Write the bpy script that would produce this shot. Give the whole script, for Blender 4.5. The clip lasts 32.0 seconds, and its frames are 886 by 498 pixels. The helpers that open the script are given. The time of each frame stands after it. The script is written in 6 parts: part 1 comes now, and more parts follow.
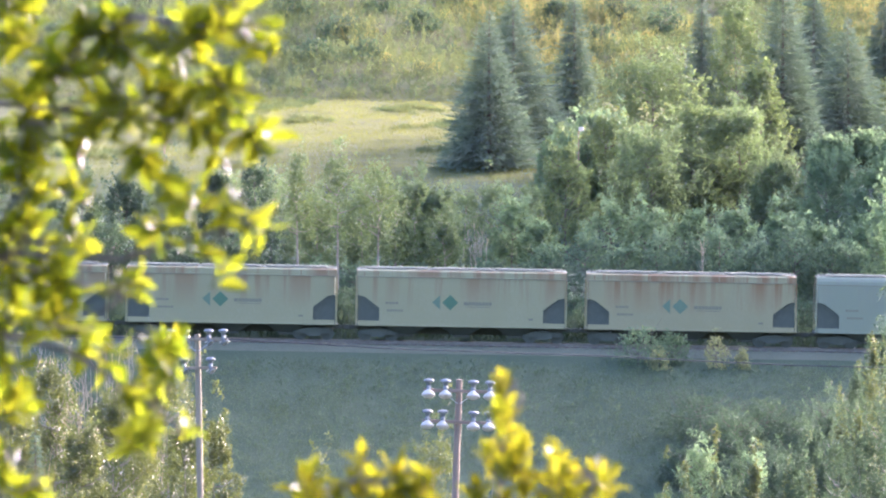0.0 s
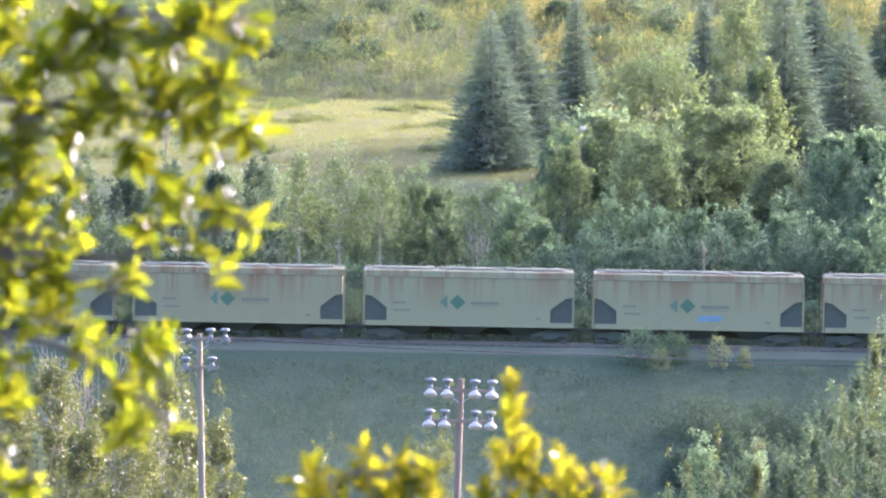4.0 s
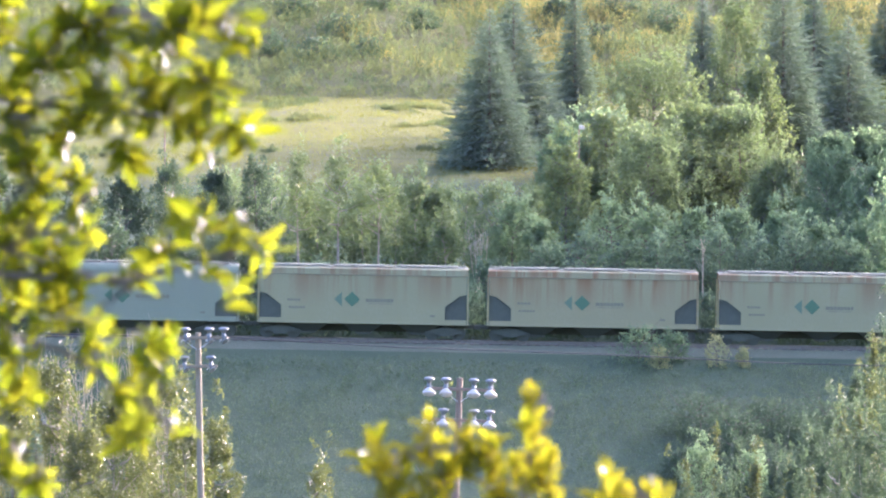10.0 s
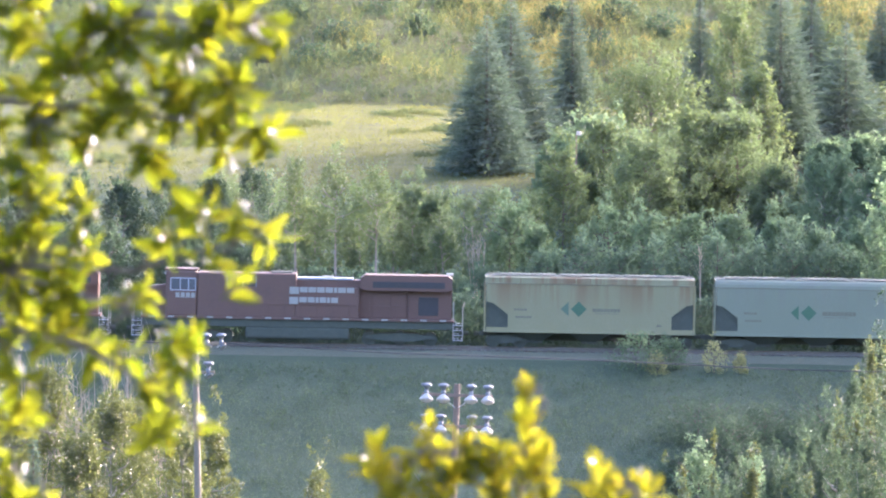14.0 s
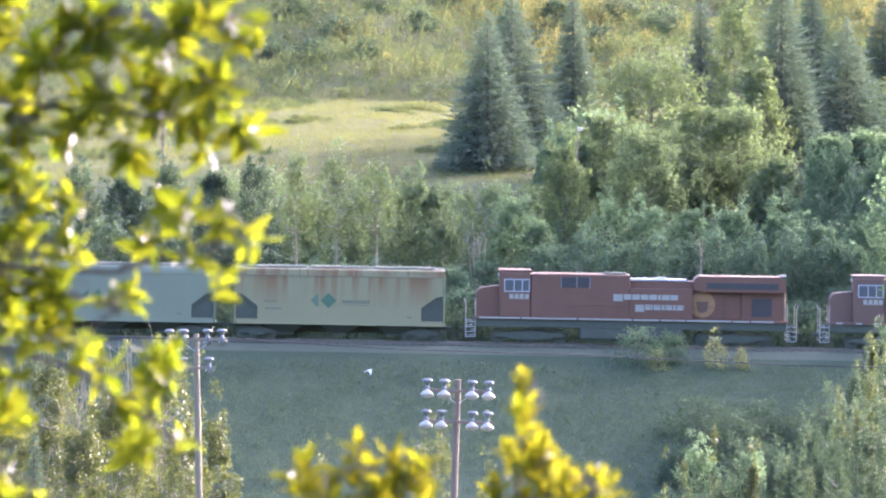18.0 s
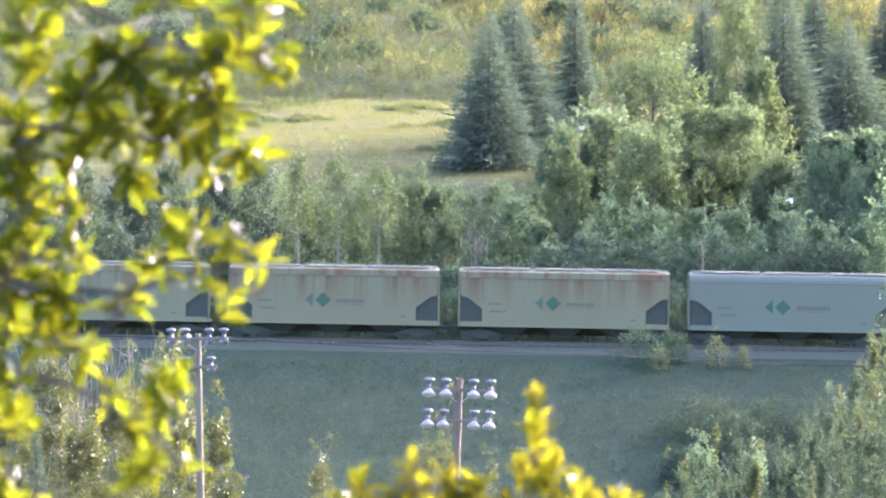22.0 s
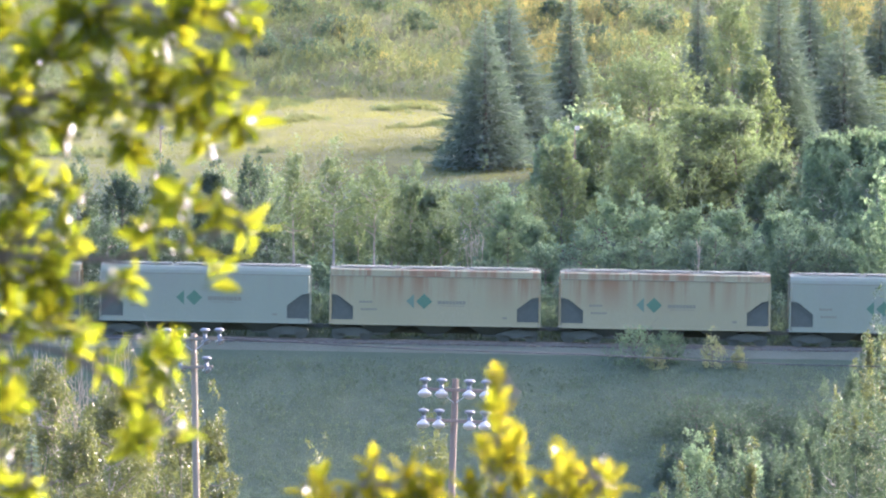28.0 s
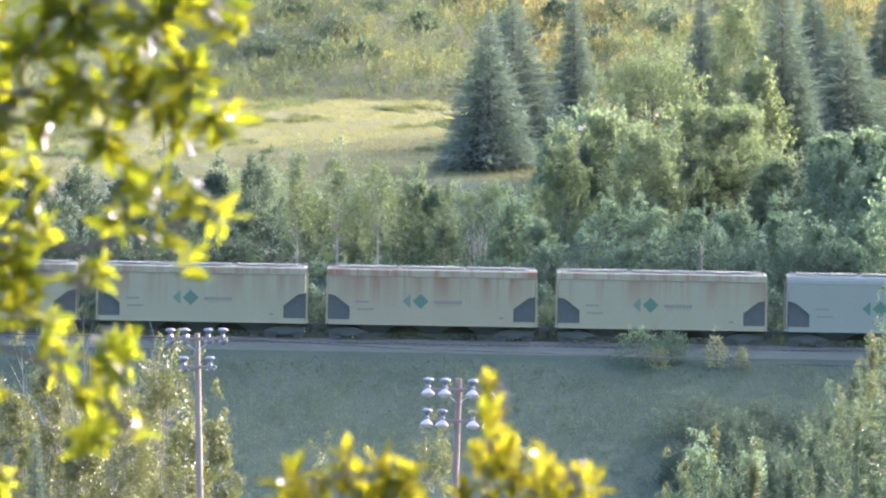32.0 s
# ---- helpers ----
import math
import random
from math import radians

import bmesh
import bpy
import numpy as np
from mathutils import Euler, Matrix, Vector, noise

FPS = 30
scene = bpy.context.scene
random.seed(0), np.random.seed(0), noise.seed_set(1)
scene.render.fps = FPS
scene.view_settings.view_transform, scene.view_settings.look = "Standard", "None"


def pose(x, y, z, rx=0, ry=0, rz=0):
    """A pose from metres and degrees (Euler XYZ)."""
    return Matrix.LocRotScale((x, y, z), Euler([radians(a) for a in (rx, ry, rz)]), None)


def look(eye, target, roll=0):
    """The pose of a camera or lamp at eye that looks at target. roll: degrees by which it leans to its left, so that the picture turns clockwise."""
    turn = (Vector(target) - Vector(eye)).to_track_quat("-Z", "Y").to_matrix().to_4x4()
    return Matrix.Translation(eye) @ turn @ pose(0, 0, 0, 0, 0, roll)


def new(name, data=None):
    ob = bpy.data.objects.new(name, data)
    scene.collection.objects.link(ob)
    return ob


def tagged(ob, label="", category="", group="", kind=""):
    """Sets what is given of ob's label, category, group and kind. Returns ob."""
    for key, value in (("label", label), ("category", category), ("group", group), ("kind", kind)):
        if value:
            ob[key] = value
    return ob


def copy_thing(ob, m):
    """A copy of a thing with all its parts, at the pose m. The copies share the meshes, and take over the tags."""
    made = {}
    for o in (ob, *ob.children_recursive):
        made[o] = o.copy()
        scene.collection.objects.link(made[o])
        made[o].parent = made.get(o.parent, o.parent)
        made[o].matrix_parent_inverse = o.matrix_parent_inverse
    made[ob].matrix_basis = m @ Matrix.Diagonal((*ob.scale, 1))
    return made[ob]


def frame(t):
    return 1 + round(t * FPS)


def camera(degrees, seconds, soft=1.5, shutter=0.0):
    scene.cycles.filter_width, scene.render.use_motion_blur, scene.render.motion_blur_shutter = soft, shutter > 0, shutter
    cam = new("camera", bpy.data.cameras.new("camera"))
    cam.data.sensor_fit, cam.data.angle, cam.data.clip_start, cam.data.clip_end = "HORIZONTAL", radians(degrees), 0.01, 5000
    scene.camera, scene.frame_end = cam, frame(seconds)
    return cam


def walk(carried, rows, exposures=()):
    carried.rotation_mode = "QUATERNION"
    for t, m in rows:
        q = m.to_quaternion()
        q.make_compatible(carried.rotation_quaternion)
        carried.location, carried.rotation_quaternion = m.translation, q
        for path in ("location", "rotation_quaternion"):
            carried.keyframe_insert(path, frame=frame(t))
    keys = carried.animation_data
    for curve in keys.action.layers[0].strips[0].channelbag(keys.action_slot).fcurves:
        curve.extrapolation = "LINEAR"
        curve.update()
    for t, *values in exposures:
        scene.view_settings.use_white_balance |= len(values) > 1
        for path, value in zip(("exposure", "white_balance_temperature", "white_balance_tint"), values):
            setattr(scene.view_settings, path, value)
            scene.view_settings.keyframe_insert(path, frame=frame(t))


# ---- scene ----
cam = camera(7.0, 32.0, soft=2.1)
EYE = 21.83
# seconds, turn to the left and tilt upwards in degrees: a long lens on a support that trembles
AIM = [(0, 0, 0), (0.5, -0.0034, -0.0069), (1, -0.0105, -0.0069), (1.5, 0.0034, -0.0136), (2, 0.0034, -0.0139), (2.5, 0.0034, -0.0206),
    (3, 0.0034, -0.0203), (3.5, 0.0172, -0.0136), (5.5, -0.0034, 0.0069), (6, -0.0034, -0.0069), (6.5, 0.0101, -0.0478), (7, 0.0067, -0.0481),
    (7.5, 0.0103, -0.0682), (8, 0.0034, -0.0481), (8.5, 0.017, -0.0481), (9, 0.0034, -0.0344), (9.5, 0.0101, -0.0208), (10, 0.0034, -0.0136),
    (10.5, 0.0034, -0.0036), (11, 0.017, -0.0069), (11.5, 0.0273, -0.0036), (12, 0.0168, -0.0069), (12.5, 0.0034, 0.0136), (13, 0.0034, 0.027),
    (13.5, -0.0105, 0.0273), (14, -0.0172, 0.0342), (14.5, 0.0034, 0.0275), (16.5, 0.0101, -0.0208), (17, 0.0101, -0.0275), (17.5, -0.0034, -0.0069),
    (18, -0.0105, -0.0002), (18.5, -0.0105, -0.0002), (19, 0.0034, -0.0069), (19.5, 0.0172, -0.0136), (20, 0.0034, -0.0103), (20.5, 0.0034, -0.0069),
    (21, 0.0034, -0.0103), (21.5, 0.0101, -0.0139), (22, 0.0034, -0.0069), (22.5, 0.0101, -0.0002), (23, 0.0101, 0), (23.5, -0.0034, -0.0002),
    (24, -0.0172, -0.0002), (24.5, -0.0105, -0.0069), (25, -0.0172, -0.0036), (25.5, -0.0105, 0), (27.5, -0.0069, -0.0069), (28, -0.0308, -0.0069),
    (28.5, -0.0241, -0.0002), (29, -0.0172, 0.0067), (29.5, -0.0105, 0.0067), (30, -0.0172, 0.0065), (30.5, -0.0172, -0.0036), (31, -0.0103, -0.0139),
    (31.5, 0.0034, -0.0275), (32, -0.0034, -0.0069)]
walk(cam, [(t, pose(0, 0, EYE, 88.1 + up, 0, left)) for t, left, up in AIM], [(0, 3.55, 5150, 30), (32, 3.55, 5150, 30)])
cam.data.dof.use_dof, cam.data.dof.focus_distance, cam.data.dof.aperture_fstop = True, 460.0, 17.5

# ---- light ----
SUN = Vector((0.70, 0.68, 0.205)).normalized()
sky_world = bpy.data.worlds.new("sky")
scene.world = sky_world
sky_world.use_nodes = True
wn = sky_world.node_tree.nodes
wl = sky_world.node_tree.links
sky = wn.new("ShaderNodeTexSky")
sky.sky_type, sky.sun_disc = "NISHITA", False
sky.sun_elevation, sky.sun_rotation = math.asin(SUN.z), math.atan2(SUN.x, SUN.y)
sky.air_density, sky.dust_density, sky.ozone_density = 0.7, 7.5, 0.6
wl.new(sky.outputs[0], wn["Background"].inputs[0])
wn["Background"].inputs[1].default_value = 0.15
sun = new("sun", bpy.data.lights.new("sun", "SUN"))
sun.data.energy, sun.data.angle, sun.data.color = 0.82, radians(0.6), (0.88, 0.74, 0.56)
sun.matrix_world = look((200, 300, 300), Vector((200, 300, 300)) - SUN)


# ---- materials ----
def material(name):
    m = bpy.data.materials.new(name)
    m.use_nodes = True
    return m, m.node_tree.nodes, m.node_tree.links, m.node_tree.nodes["Principled BSDF"]


def mixed(nodes, links, fac, a, b):
    """Mix of two colours (values or sockets) by a socket or number."""
    n = nodes.new("ShaderNodeMix")
    n.data_type = "RGBA"
    for i, v in ((0, fac), (6, a), (7, b)):
        if isinstance(v, (tuple, list)):
            n.inputs[i].default_value = (*v[:3], 1)
        elif isinstance(v, (int, float)):
            n.inputs[i].default_value = v
        else:
            links.new(v, n.inputs[i])
    return n.outputs[2]


def grain(nodes, links, scale, low=0.35, high=0.65, detail=4.0, stretch=(1, 1, 1), shift=None):
    """Noise in the object's own metres, cut to 0..1 between low and high."""
    tc = nodes.new("ShaderNodeTexCoord")
    mp = nodes.new("ShaderNodeMapping")
    mp.inputs["Scale"].default_value = stretch
    links.new(tc.outputs["Object"], mp.inputs["Vector"])
    if shift is not None:
        links.new(shift, mp.inputs["Location"])
    n = nodes.new("ShaderNodeTexNoise")
    n.inputs["Scale"].default_value, n.inputs["Detail"].default_value = scale, detail
    links.new(mp.outputs[0], n.inputs["Vector"])
    r = nodes.new("ShaderNodeMapRange")
    r.inputs[1].default_value, r.inputs[2].default_value = low, high
    links.new(n.outputs[0], r.inputs[0])
    return r.outputs[0]


def relief(nodes, links, bsdf, source, strength=0.3, distance=0.02):
    b = nodes.new("ShaderNodeBump")
    b.inputs["Strength"].default_value, b.inputs["Distance"].default_value = strength, distance
    links.new(source, b.inputs["Height"])
    links.new(b.outputs[0], bsdf.inputs["Normal"])


def plain(name, a, b, rough=0.6, metal=0.0, scale=3.0, bump=0.2, stretch=(1, 1, 1)):
    m, n, l, p = material(name)
    g = grain(n, l, scale, stretch=stretch)
    fine = grain(n, l, scale * 9, 0.3, 0.7, stretch=stretch)
    l.new(mixed(n, l, fine, mixed(n, l, g, a, b), a), p.inputs["Base Color"])
    p.inputs["Roughness"].default_value, p.inputs["Metallic"].default_value = rough, metal
    if bump:
        relief(n, l, p, fine, bump)
    return m


def foliage(name, a, b, c, through_light=0.45, rough=0.5, gloss=0.4, glow=(1.0, 1.0, 0.58), haze_sheen=0.28):
    """Leaves: three tints spread leaf by leaf and thing by thing; part of the light passes through the blade. A pale
    sheen imitates haze.
    """
    m, n, l, p = material(name)
    geo = n.new("ShaderNodeNewGeometry")
    info = n.new("ShaderNodeObjectInfo")
    add = n.new("ShaderNodeMath")
    add.operation = "ADD"
    l.new(geo.outputs["Random Per Island"], add.inputs[0])
    l.new(info.outputs["Random"], add.inputs[1])
    frac = n.new("ShaderNodeMath")
    frac.operation = "FRACT"
    l.new(add.outputs[0], frac.inputs[0])
    first = mixed(n, l, frac.outputs[0], a, b)
    patch = grain(n, l, 0.35, 0.4, 0.62)
    tint = mixed(n, l, patch, first, c)
    l.new(tint, p.inputs["Base Color"])
    p.inputs["Roughness"].default_value = rough
    p.inputs["Specular IOR Level"].default_value = gloss
    # pale sheen lifts the dark leaves in place of haze in the air
    p.inputs["Sheen Weight"].default_value = haze_sheen
    p.inputs["Sheen Roughness"].default_value = 0.6
    p.inputs["Sheen Tint"].default_value = (0.9, 0.95, 0.9, 1)
    tr = n.new("ShaderNodeBsdfTranslucent")
    mul = n.new("ShaderNodeMix")
    mul.data_type, mul.blend_type = "RGBA", "MULTIPLY"
    mul.inputs[0].default_value = 1.0
    l.new(tint, mul.inputs[6])
    mul.inputs[7].default_value = (*[v * 2.2 for v in glow], 1)
    l.new(mul.outputs[2], tr.inputs[0])
    mix = n.new("ShaderNodeMixShader")
    mix.inputs[0].default_value = through_light
    l.new(p.outputs[0], mix.inputs[1])
    l.new(tr.outputs[0], mix.inputs[2])
    l.new(mix.outputs[0], n["Material Output"].inputs[0])
    return m


LEAF_NEAR = foliage("near_leaf", (0.058, 0.085, 0.006), (0.122, 0.12, 0.007), (0.079, 0.098, 0.007), 0.74, 0.17, 0.42, (0.92, 0.885, 0.1), 0.0)
LEAF_SAPLING = foliage("sapling_leaf", (0.078, 0.095, 0.006), (0.145, 0.126, 0.008), (0.10, 0.108, 0.007), 0.66, 0.2, 0.45, (0.92, 0.86, 0.1), 0.0)
LEAF_POPLAR = foliage("poplar_leaf", (0.08, 0.106, 0.052), (0.122, 0.134, 0.058), (0.096, 0.118, 0.055), 0.45, 0.5, 0.35, (0.92, 1.0, 0.6), 0.12)
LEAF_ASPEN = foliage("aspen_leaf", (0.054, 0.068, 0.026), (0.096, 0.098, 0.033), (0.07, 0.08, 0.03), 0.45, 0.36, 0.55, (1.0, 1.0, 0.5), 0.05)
LEAF_BUSH = foliage("bush_leaf", (0.09, 0.122, 0.078), (0.112, 0.138, 0.083), (0.098, 0.128, 0.08), 0.66, 0.55, 0.35, (0.9, 1.0, 0.72), 0.12)
# darker copy of the bush leaf, with shade put into its colour
LEAF_SHADE = foliage("shade_leaf", (0.068, 0.096, 0.065), (0.082, 0.106, 0.069), (0.075, 0.10, 0.067), 0.64, 0.55, 0.3, (0.9, 1, 0.78), 0.12)
# darkest leaf copy, for foliage whose shade is painted in
LEAF_DEEP_SHADE = foliage("deep_shade_leaf", (0.043, 0.062, 0.037), (0.053, 0.069, 0.04), (0.048, 0.065, 0.038), 0.48, 0.55, 0.3, (0.9, 1, 0.7), 0.15)
LEAF_WILLOW = foliage("willow_leaf", (0.086, 0.11, 0.062), (0.112, 0.13, 0.066), (0.094, 0.114, 0.062), 0.52, 0.5, 0.35, (0.9, 1.0, 0.62), 0.12)
NEEDLE = foliage("spruce_needle", (0.085, 0.106, 0.07), (0.10, 0.12, 0.075), (0.09, 0.11, 0.072), 0.35, 0.7, 0.2, (0.85, 1, 0.8), 0.22)
WEED = foliage("hill_weed", (0.066, 0.08, 0.041), (0.097, 0.098, 0.044), (0.054, 0.075, 0.045), 0.48, 0.6, 0.3, (1.0, 1.0, 0.5), 0.12)
GOLD = foliage("golden_weed", (0.14, 0.132, 0.058), (0.165, 0.15, 0.062), (0.115, 0.117, 0.055), 0.45, 0.6, 0.3, (1, 0.94, 0.45), 0.1)
GRASS = foliage("meadow_grass", (0.082, 0.092, 0.036), (0.102, 0.102, 0.04), (0.084, 0.094, 0.036), 0.64, 0.7, 0.15, (0.98, 0.93, 0.55), 0.0)
BANK_GRASS = foliage("bank_grass", (0.056, 0.084, 0.05), (0.068, 0.09, 0.053), (0.062, 0.085, 0.05), 0.4, 0.6, 0.3)
# paler leaf with sunlight put into its colour
LEAF_SUNLIT = foliage("sunlit_shrub_leaf", (0.17, 0.18, 0.10), (0.23, 0.225, 0.12), (0.19, 0.2, 0.105), 0.5, 0.6, 0.3)
TWIG = plain("grey_twig", (0.36, 0.31, 0.22), (0.26, 0.22, 0.155), 0.8, 0, 6)
BARK = plain("bark", (0.10, 0.08, 0.06), (0.17, 0.14, 0.11), 0.85, 0, 5, 0.5, (1, 1, 0.3))
PALE_BARK = plain("pale_bark", (0.235, 0.215, 0.165), (0.16, 0.145, 0.115), 0.75, 0, 4, 0.3, (1, 1, 2))
POLE_WOOD = plain("weathered_pole", (0.22, 0.16, 0.11), (0.14, 0.10, 0.08), 0.8, 0, 3, 0.4, (4, 4, 0.4))
POLE_GREY = plain("greyed_pole", (0.24, 0.195, 0.125), (0.17, 0.14, 0.09), 0.8, 0, 3, 0.4, (4, 4, 0.4))
LAMP_WHITE = plain("enamel_white", (0.52, 0.47, 0.38), (0.42, 0.38, 0.31), 0.4, 0, 3, 0.05)
# opaque pinkish white: the sunlit look of the glass is in its colour
LAMP_LENS = plain("sunlit_lens_white", (0.50, 0.43, 0.36), (0.30, 0.27, 0.23), 0.2, 0, 9, 0.1)
LAMP_GREY = plain("galvanised", (0.40, 0.41, 0.41), (0.30, 0.31, 0.31), 0.55, 0.3, 5, 0.1)
HOOD_GREY = plain("dull_grey_metal", (0.20, 0.21, 0.21), (0.15, 0.16, 0.16), 0.6, 0.2, 5, 0.1)
STEEL = plain("dark_steel", (0.07, 0.079, 0.053), (0.09, 0.096, 0.064), 0.85, 0.0, 4, 0.2)
GRILLE = plain("dark_grille", (0.062, 0.058, 0.05), (0.05, 0.047, 0.042), 0.85, 0.0, 6, 0.3)
RAIL = plain("rail_steel", (0.19, 0.175, 0.13), (0.13, 0.115, 0.085), 0.5, 0.5, 4, 0.1)
TIE = plain("tie_timber", (0.09, 0.07, 0.055), (0.14, 0.11, 0.09), 0.9, 0, 4, 0.4)
BALLAST = plain("ballast_stone", (0.115, 0.124, 0.07), (0.15, 0.155, 0.09), 0.9, 0, 12, 0.9)
WIRE = plain("black_wire", (0.03, 0.03, 0.03), (0.05, 0.05, 0.05), 0.5, 0.3, 3, 0)


def painted_car(name, base, faded, rust, heavy, seed):
    """Sun-bleached paint with rust that has run down from the roof seam; each car has its own runs."""
    m, n, l, p = material(name)
    info = n.new("ShaderNodeObjectInfo")
    vec = n.new("ShaderNodeCombineXYZ")
    mul = n.new("ShaderNodeMath")
    mul.operation = "MULTIPLY"
    mul.inputs[1].default_value = 97.0 + seed
    l.new(info.outputs["Random"], mul.inputs[0])
    l.new(mul.outputs[0], vec.inputs[0])
    patch = grain(n, l, 0.5, 0.35, 0.7, 3, (1, 1, 0.7), vec.outputs[0])
    runs = grain(n, l, 1.6, 0.50, 0.66, 5, (1.2, 0.1, 0.07), vec.outputs[0])
    broad = grain(n, l, 0.45, 0.46, 0.62, 3, (1.2, 0.1, 0.08), vec.outputs[0])
    fine = grain(n, l, 9, 0.3, 0.7, 4, (1, 1, 0.5))
    tc = n.new("ShaderNodeTexCoord")
    sep = n.new("ShaderNodeSeparateXYZ")
    l.new(tc.outputs["Object"], sep.inputs[0])
    top = n.new("ShaderNodeMapRange")
    top.inputs[1].default_value, top.inputs[2].default_value = 2.0, 4.6
    l.new(sep.outputs["Z"], top.inputs[0])
    mx = n.new("ShaderNodeMath")
    mx.operation = "MAXIMUM"
    l.new(runs, mx.inputs[0])
    l.new(broad, mx.inputs[1])
    amount = n.new("ShaderNodeMath")
    amount.operation = "MULTIPLY"
    l.new(mx.outputs[0], amount.inputs[0])
    l.new(top.outputs[0], amount.inputs[1])
    strong = n.new("ShaderNodeMath")
    strong.operation = "MULTIPLY"
    l.new(amount.outputs[0], strong.inputs[0])
    strong.inputs[1].default_value = heavy
    col = mixed(n, l, strong.outputs[0], mixed(n, l, fine, mixed(n, l, patch, base, faded), base), rust)
    l.new(col, p.inputs["Base Color"])
    p.inputs["Roughness"].default_value = 0.55
    relief(n, l, p, fine, 0.08)
    return m


CAR_TAN = painted_car("bleached_tan_paint", (0.245, 0.228, 0.104), (0.275, 0.255, 0.128), (0.20, 0.125, 0.05), 1.0, 3)
CAR_RUST = painted_car("rust_run_paint", (0.245, 0.22, 0.10), (0.275, 0.247, 0.12), (0.20, 0.115, 0.042), 1.25, 11)
CAR_WHITE = painted_car("pale_grey_paint", (0.195, 0.21, 0.124), (0.212, 0.225, 0.138), (0.19, 0.17, 0.12), 0.35, 29)
# one greenish grey for roof, hatches and walkways
CAR_ROOF = plain("roof_grey", (0.17, 0.18, 0.13), (0.14, 0.145, 0.105), 0.95, 0, 2, 0.05)
LOCO_RED = plain("locomotive_red", (0.155, 0.078, 0.044), (0.132, 0.07, 0.041), 0.75, 0, 0.8, 0.05)
LOCO_DULL = plain("faded_locomotive_red", (0.145, 0.084, 0.054), (0.125, 0.076, 0.05), 0.75, 0, 0.8, 0.05)
SIGN_WHITE = plain("white_lettering", (0.33, 0.315, 0.25), (0.27, 0.255, 0.205), 0.5, 0, 5, 0)
SIGN_GREEN = plain("green_emblem", (0.06, 0.128, 0.06), (0.076, 0.142, 0.07), 0.5, 0, 2, 0)
SIGN_PALE_GREEN = plain("faded_green_emblem", (0.105, 0.155, 0.085), (0.13, 0.175, 0.095), 0.5, 0, 2, 0)
SIGN_GREY = plain("grey_lettering", (0.15, 0.142, 0.08), (0.18, 0.168, 0.10), 0.6, 0, 4, 0)
SIGN_BLUE = plain("pale_blue_spray", (0.19, 0.29, 0.31), (0.24, 0.33, 0.34), 0.5, 0, 2, 0)
SIGN_GOLD = plain("gold_crest", (0.30, 0.17, 0.06), (0.26, 0.13, 0.06), 0.5, 0, 2, 0)
BIRD_WHITE = plain("white_feather", (0.80, 0.80, 0.78), (0.70, 0.70, 0.69), 0.7, 0, 8, 0.1)
BIRD_GREY = plain("grey_feather", (0.42, 0.44, 0.46), (0.35, 0.37, 0.39), 0.7, 0, 8, 0.1)
glass, gn, gl, gp = material("cab_glass")
gp.inputs["Base Color"].default_value = (0.10, 0.11, 0.11, 1)
gp.inputs["Roughness"].default_value = 0.08
gp.inputs["Metallic"].default_value = 0.0


# ---- mesh helpers ----
def linked(name, mesh, parent=None, label=""):
    ob = new(name, mesh)
    if parent is not None:
        ob.parent = parent
    return tagged(ob, label)


def part(name, bm, mat, parent, label="", smooth=False):
    mesh = bpy.data.meshes.new(name)
    bm.to_mesh(mesh)
    bm.free()
    mesh.materials.append(mat)
    if smooth:
        mesh.polygons.foreach_set("use_smooth", [True] * len(mesh.polygons))
    return linked(name, mesh, parent, label)


def thing(name, place, label, category, group="", kind=""):
    ob = new(name)
    ob.empty_display_size = 0.5
    ob.matrix_basis = place
    return tagged(ob, label, category, group, kind)


def box(x0, x1, y0, y1, z0, z1, bevel=0.0, bm=None):
    out = bm or bmesh.new()
    made = bmesh.ops.create_cube(out, size=1.0)["verts"]
    for v in made:
        v.co = Vector((x0 + (v.co.x + 0.5) * (x1 - x0), y0 + (v.co.y + 0.5) * (y1 - y0), z0 + (v.co.z + 0.5) * (z1 - z0)))
    if bevel:
        edges = {e for v in made for e in v.link_edges}
        bmesh.ops.bevel(out, geom=list(edges), offset=bevel, segments=2, profile=0.5, affect="EDGES")
    return out


def prism(outline, y0, y1, bm=None):
    """An outline in x and z, pushed from y0 to y1."""
    out = bm or bmesh.new()
    a = [out.verts.new((x, y0, z)) for x, z in outline]
    b = [out.verts.new((x, y1, z)) for x, z in outline]
    out.faces.new(a)
    out.faces.new(list(reversed(b)))
    for i in range(len(a)):
        j = (i + 1) % len(a)
        out.faces.new((a[j], a[i], b[i], b[j]))
    bmesh.ops.recalc_face_normals(out, faces=out.faces)
    return out


def rod(points, r0, r1=None, sides=8, bm=None):
    """A tapering round rod along points."""
    out = bm or bmesh.new()
    pts = [Vector(p) for p in points]
    r1 = r0 if r1 is None else r1
    rings = []
    for i, p in enumerate(pts):
        d = (pts[min(i + 1, len(pts) - 1)] - pts[max(i - 1, 0)]).normalized()
        u = d.orthogonal().normalized()
        w = d.cross(u)
        r = r0 + (r1 - r0) * i / max(1, len(pts) - 1)
        rings.append([out.verts.new(p + r * (u * math.cos(2 * math.pi * k / sides) + w * math.sin(2 * math.pi * k / sides))) for k in range(sides)])
    for a, b in zip(rings, rings[1:]):
        if (a[0].co - b[0].co).length > (a[0].co - b[sides // 2].co).length * 1.5:
            b = b[sides // 2:] + b[:sides // 2]
        for k in range(sides):
            out.faces.new((a[k], a[(k + 1) % sides], b[(k + 1) % sides], b[k]))
    out.faces.new(rings[0])
    out.faces.new(rings[-1])
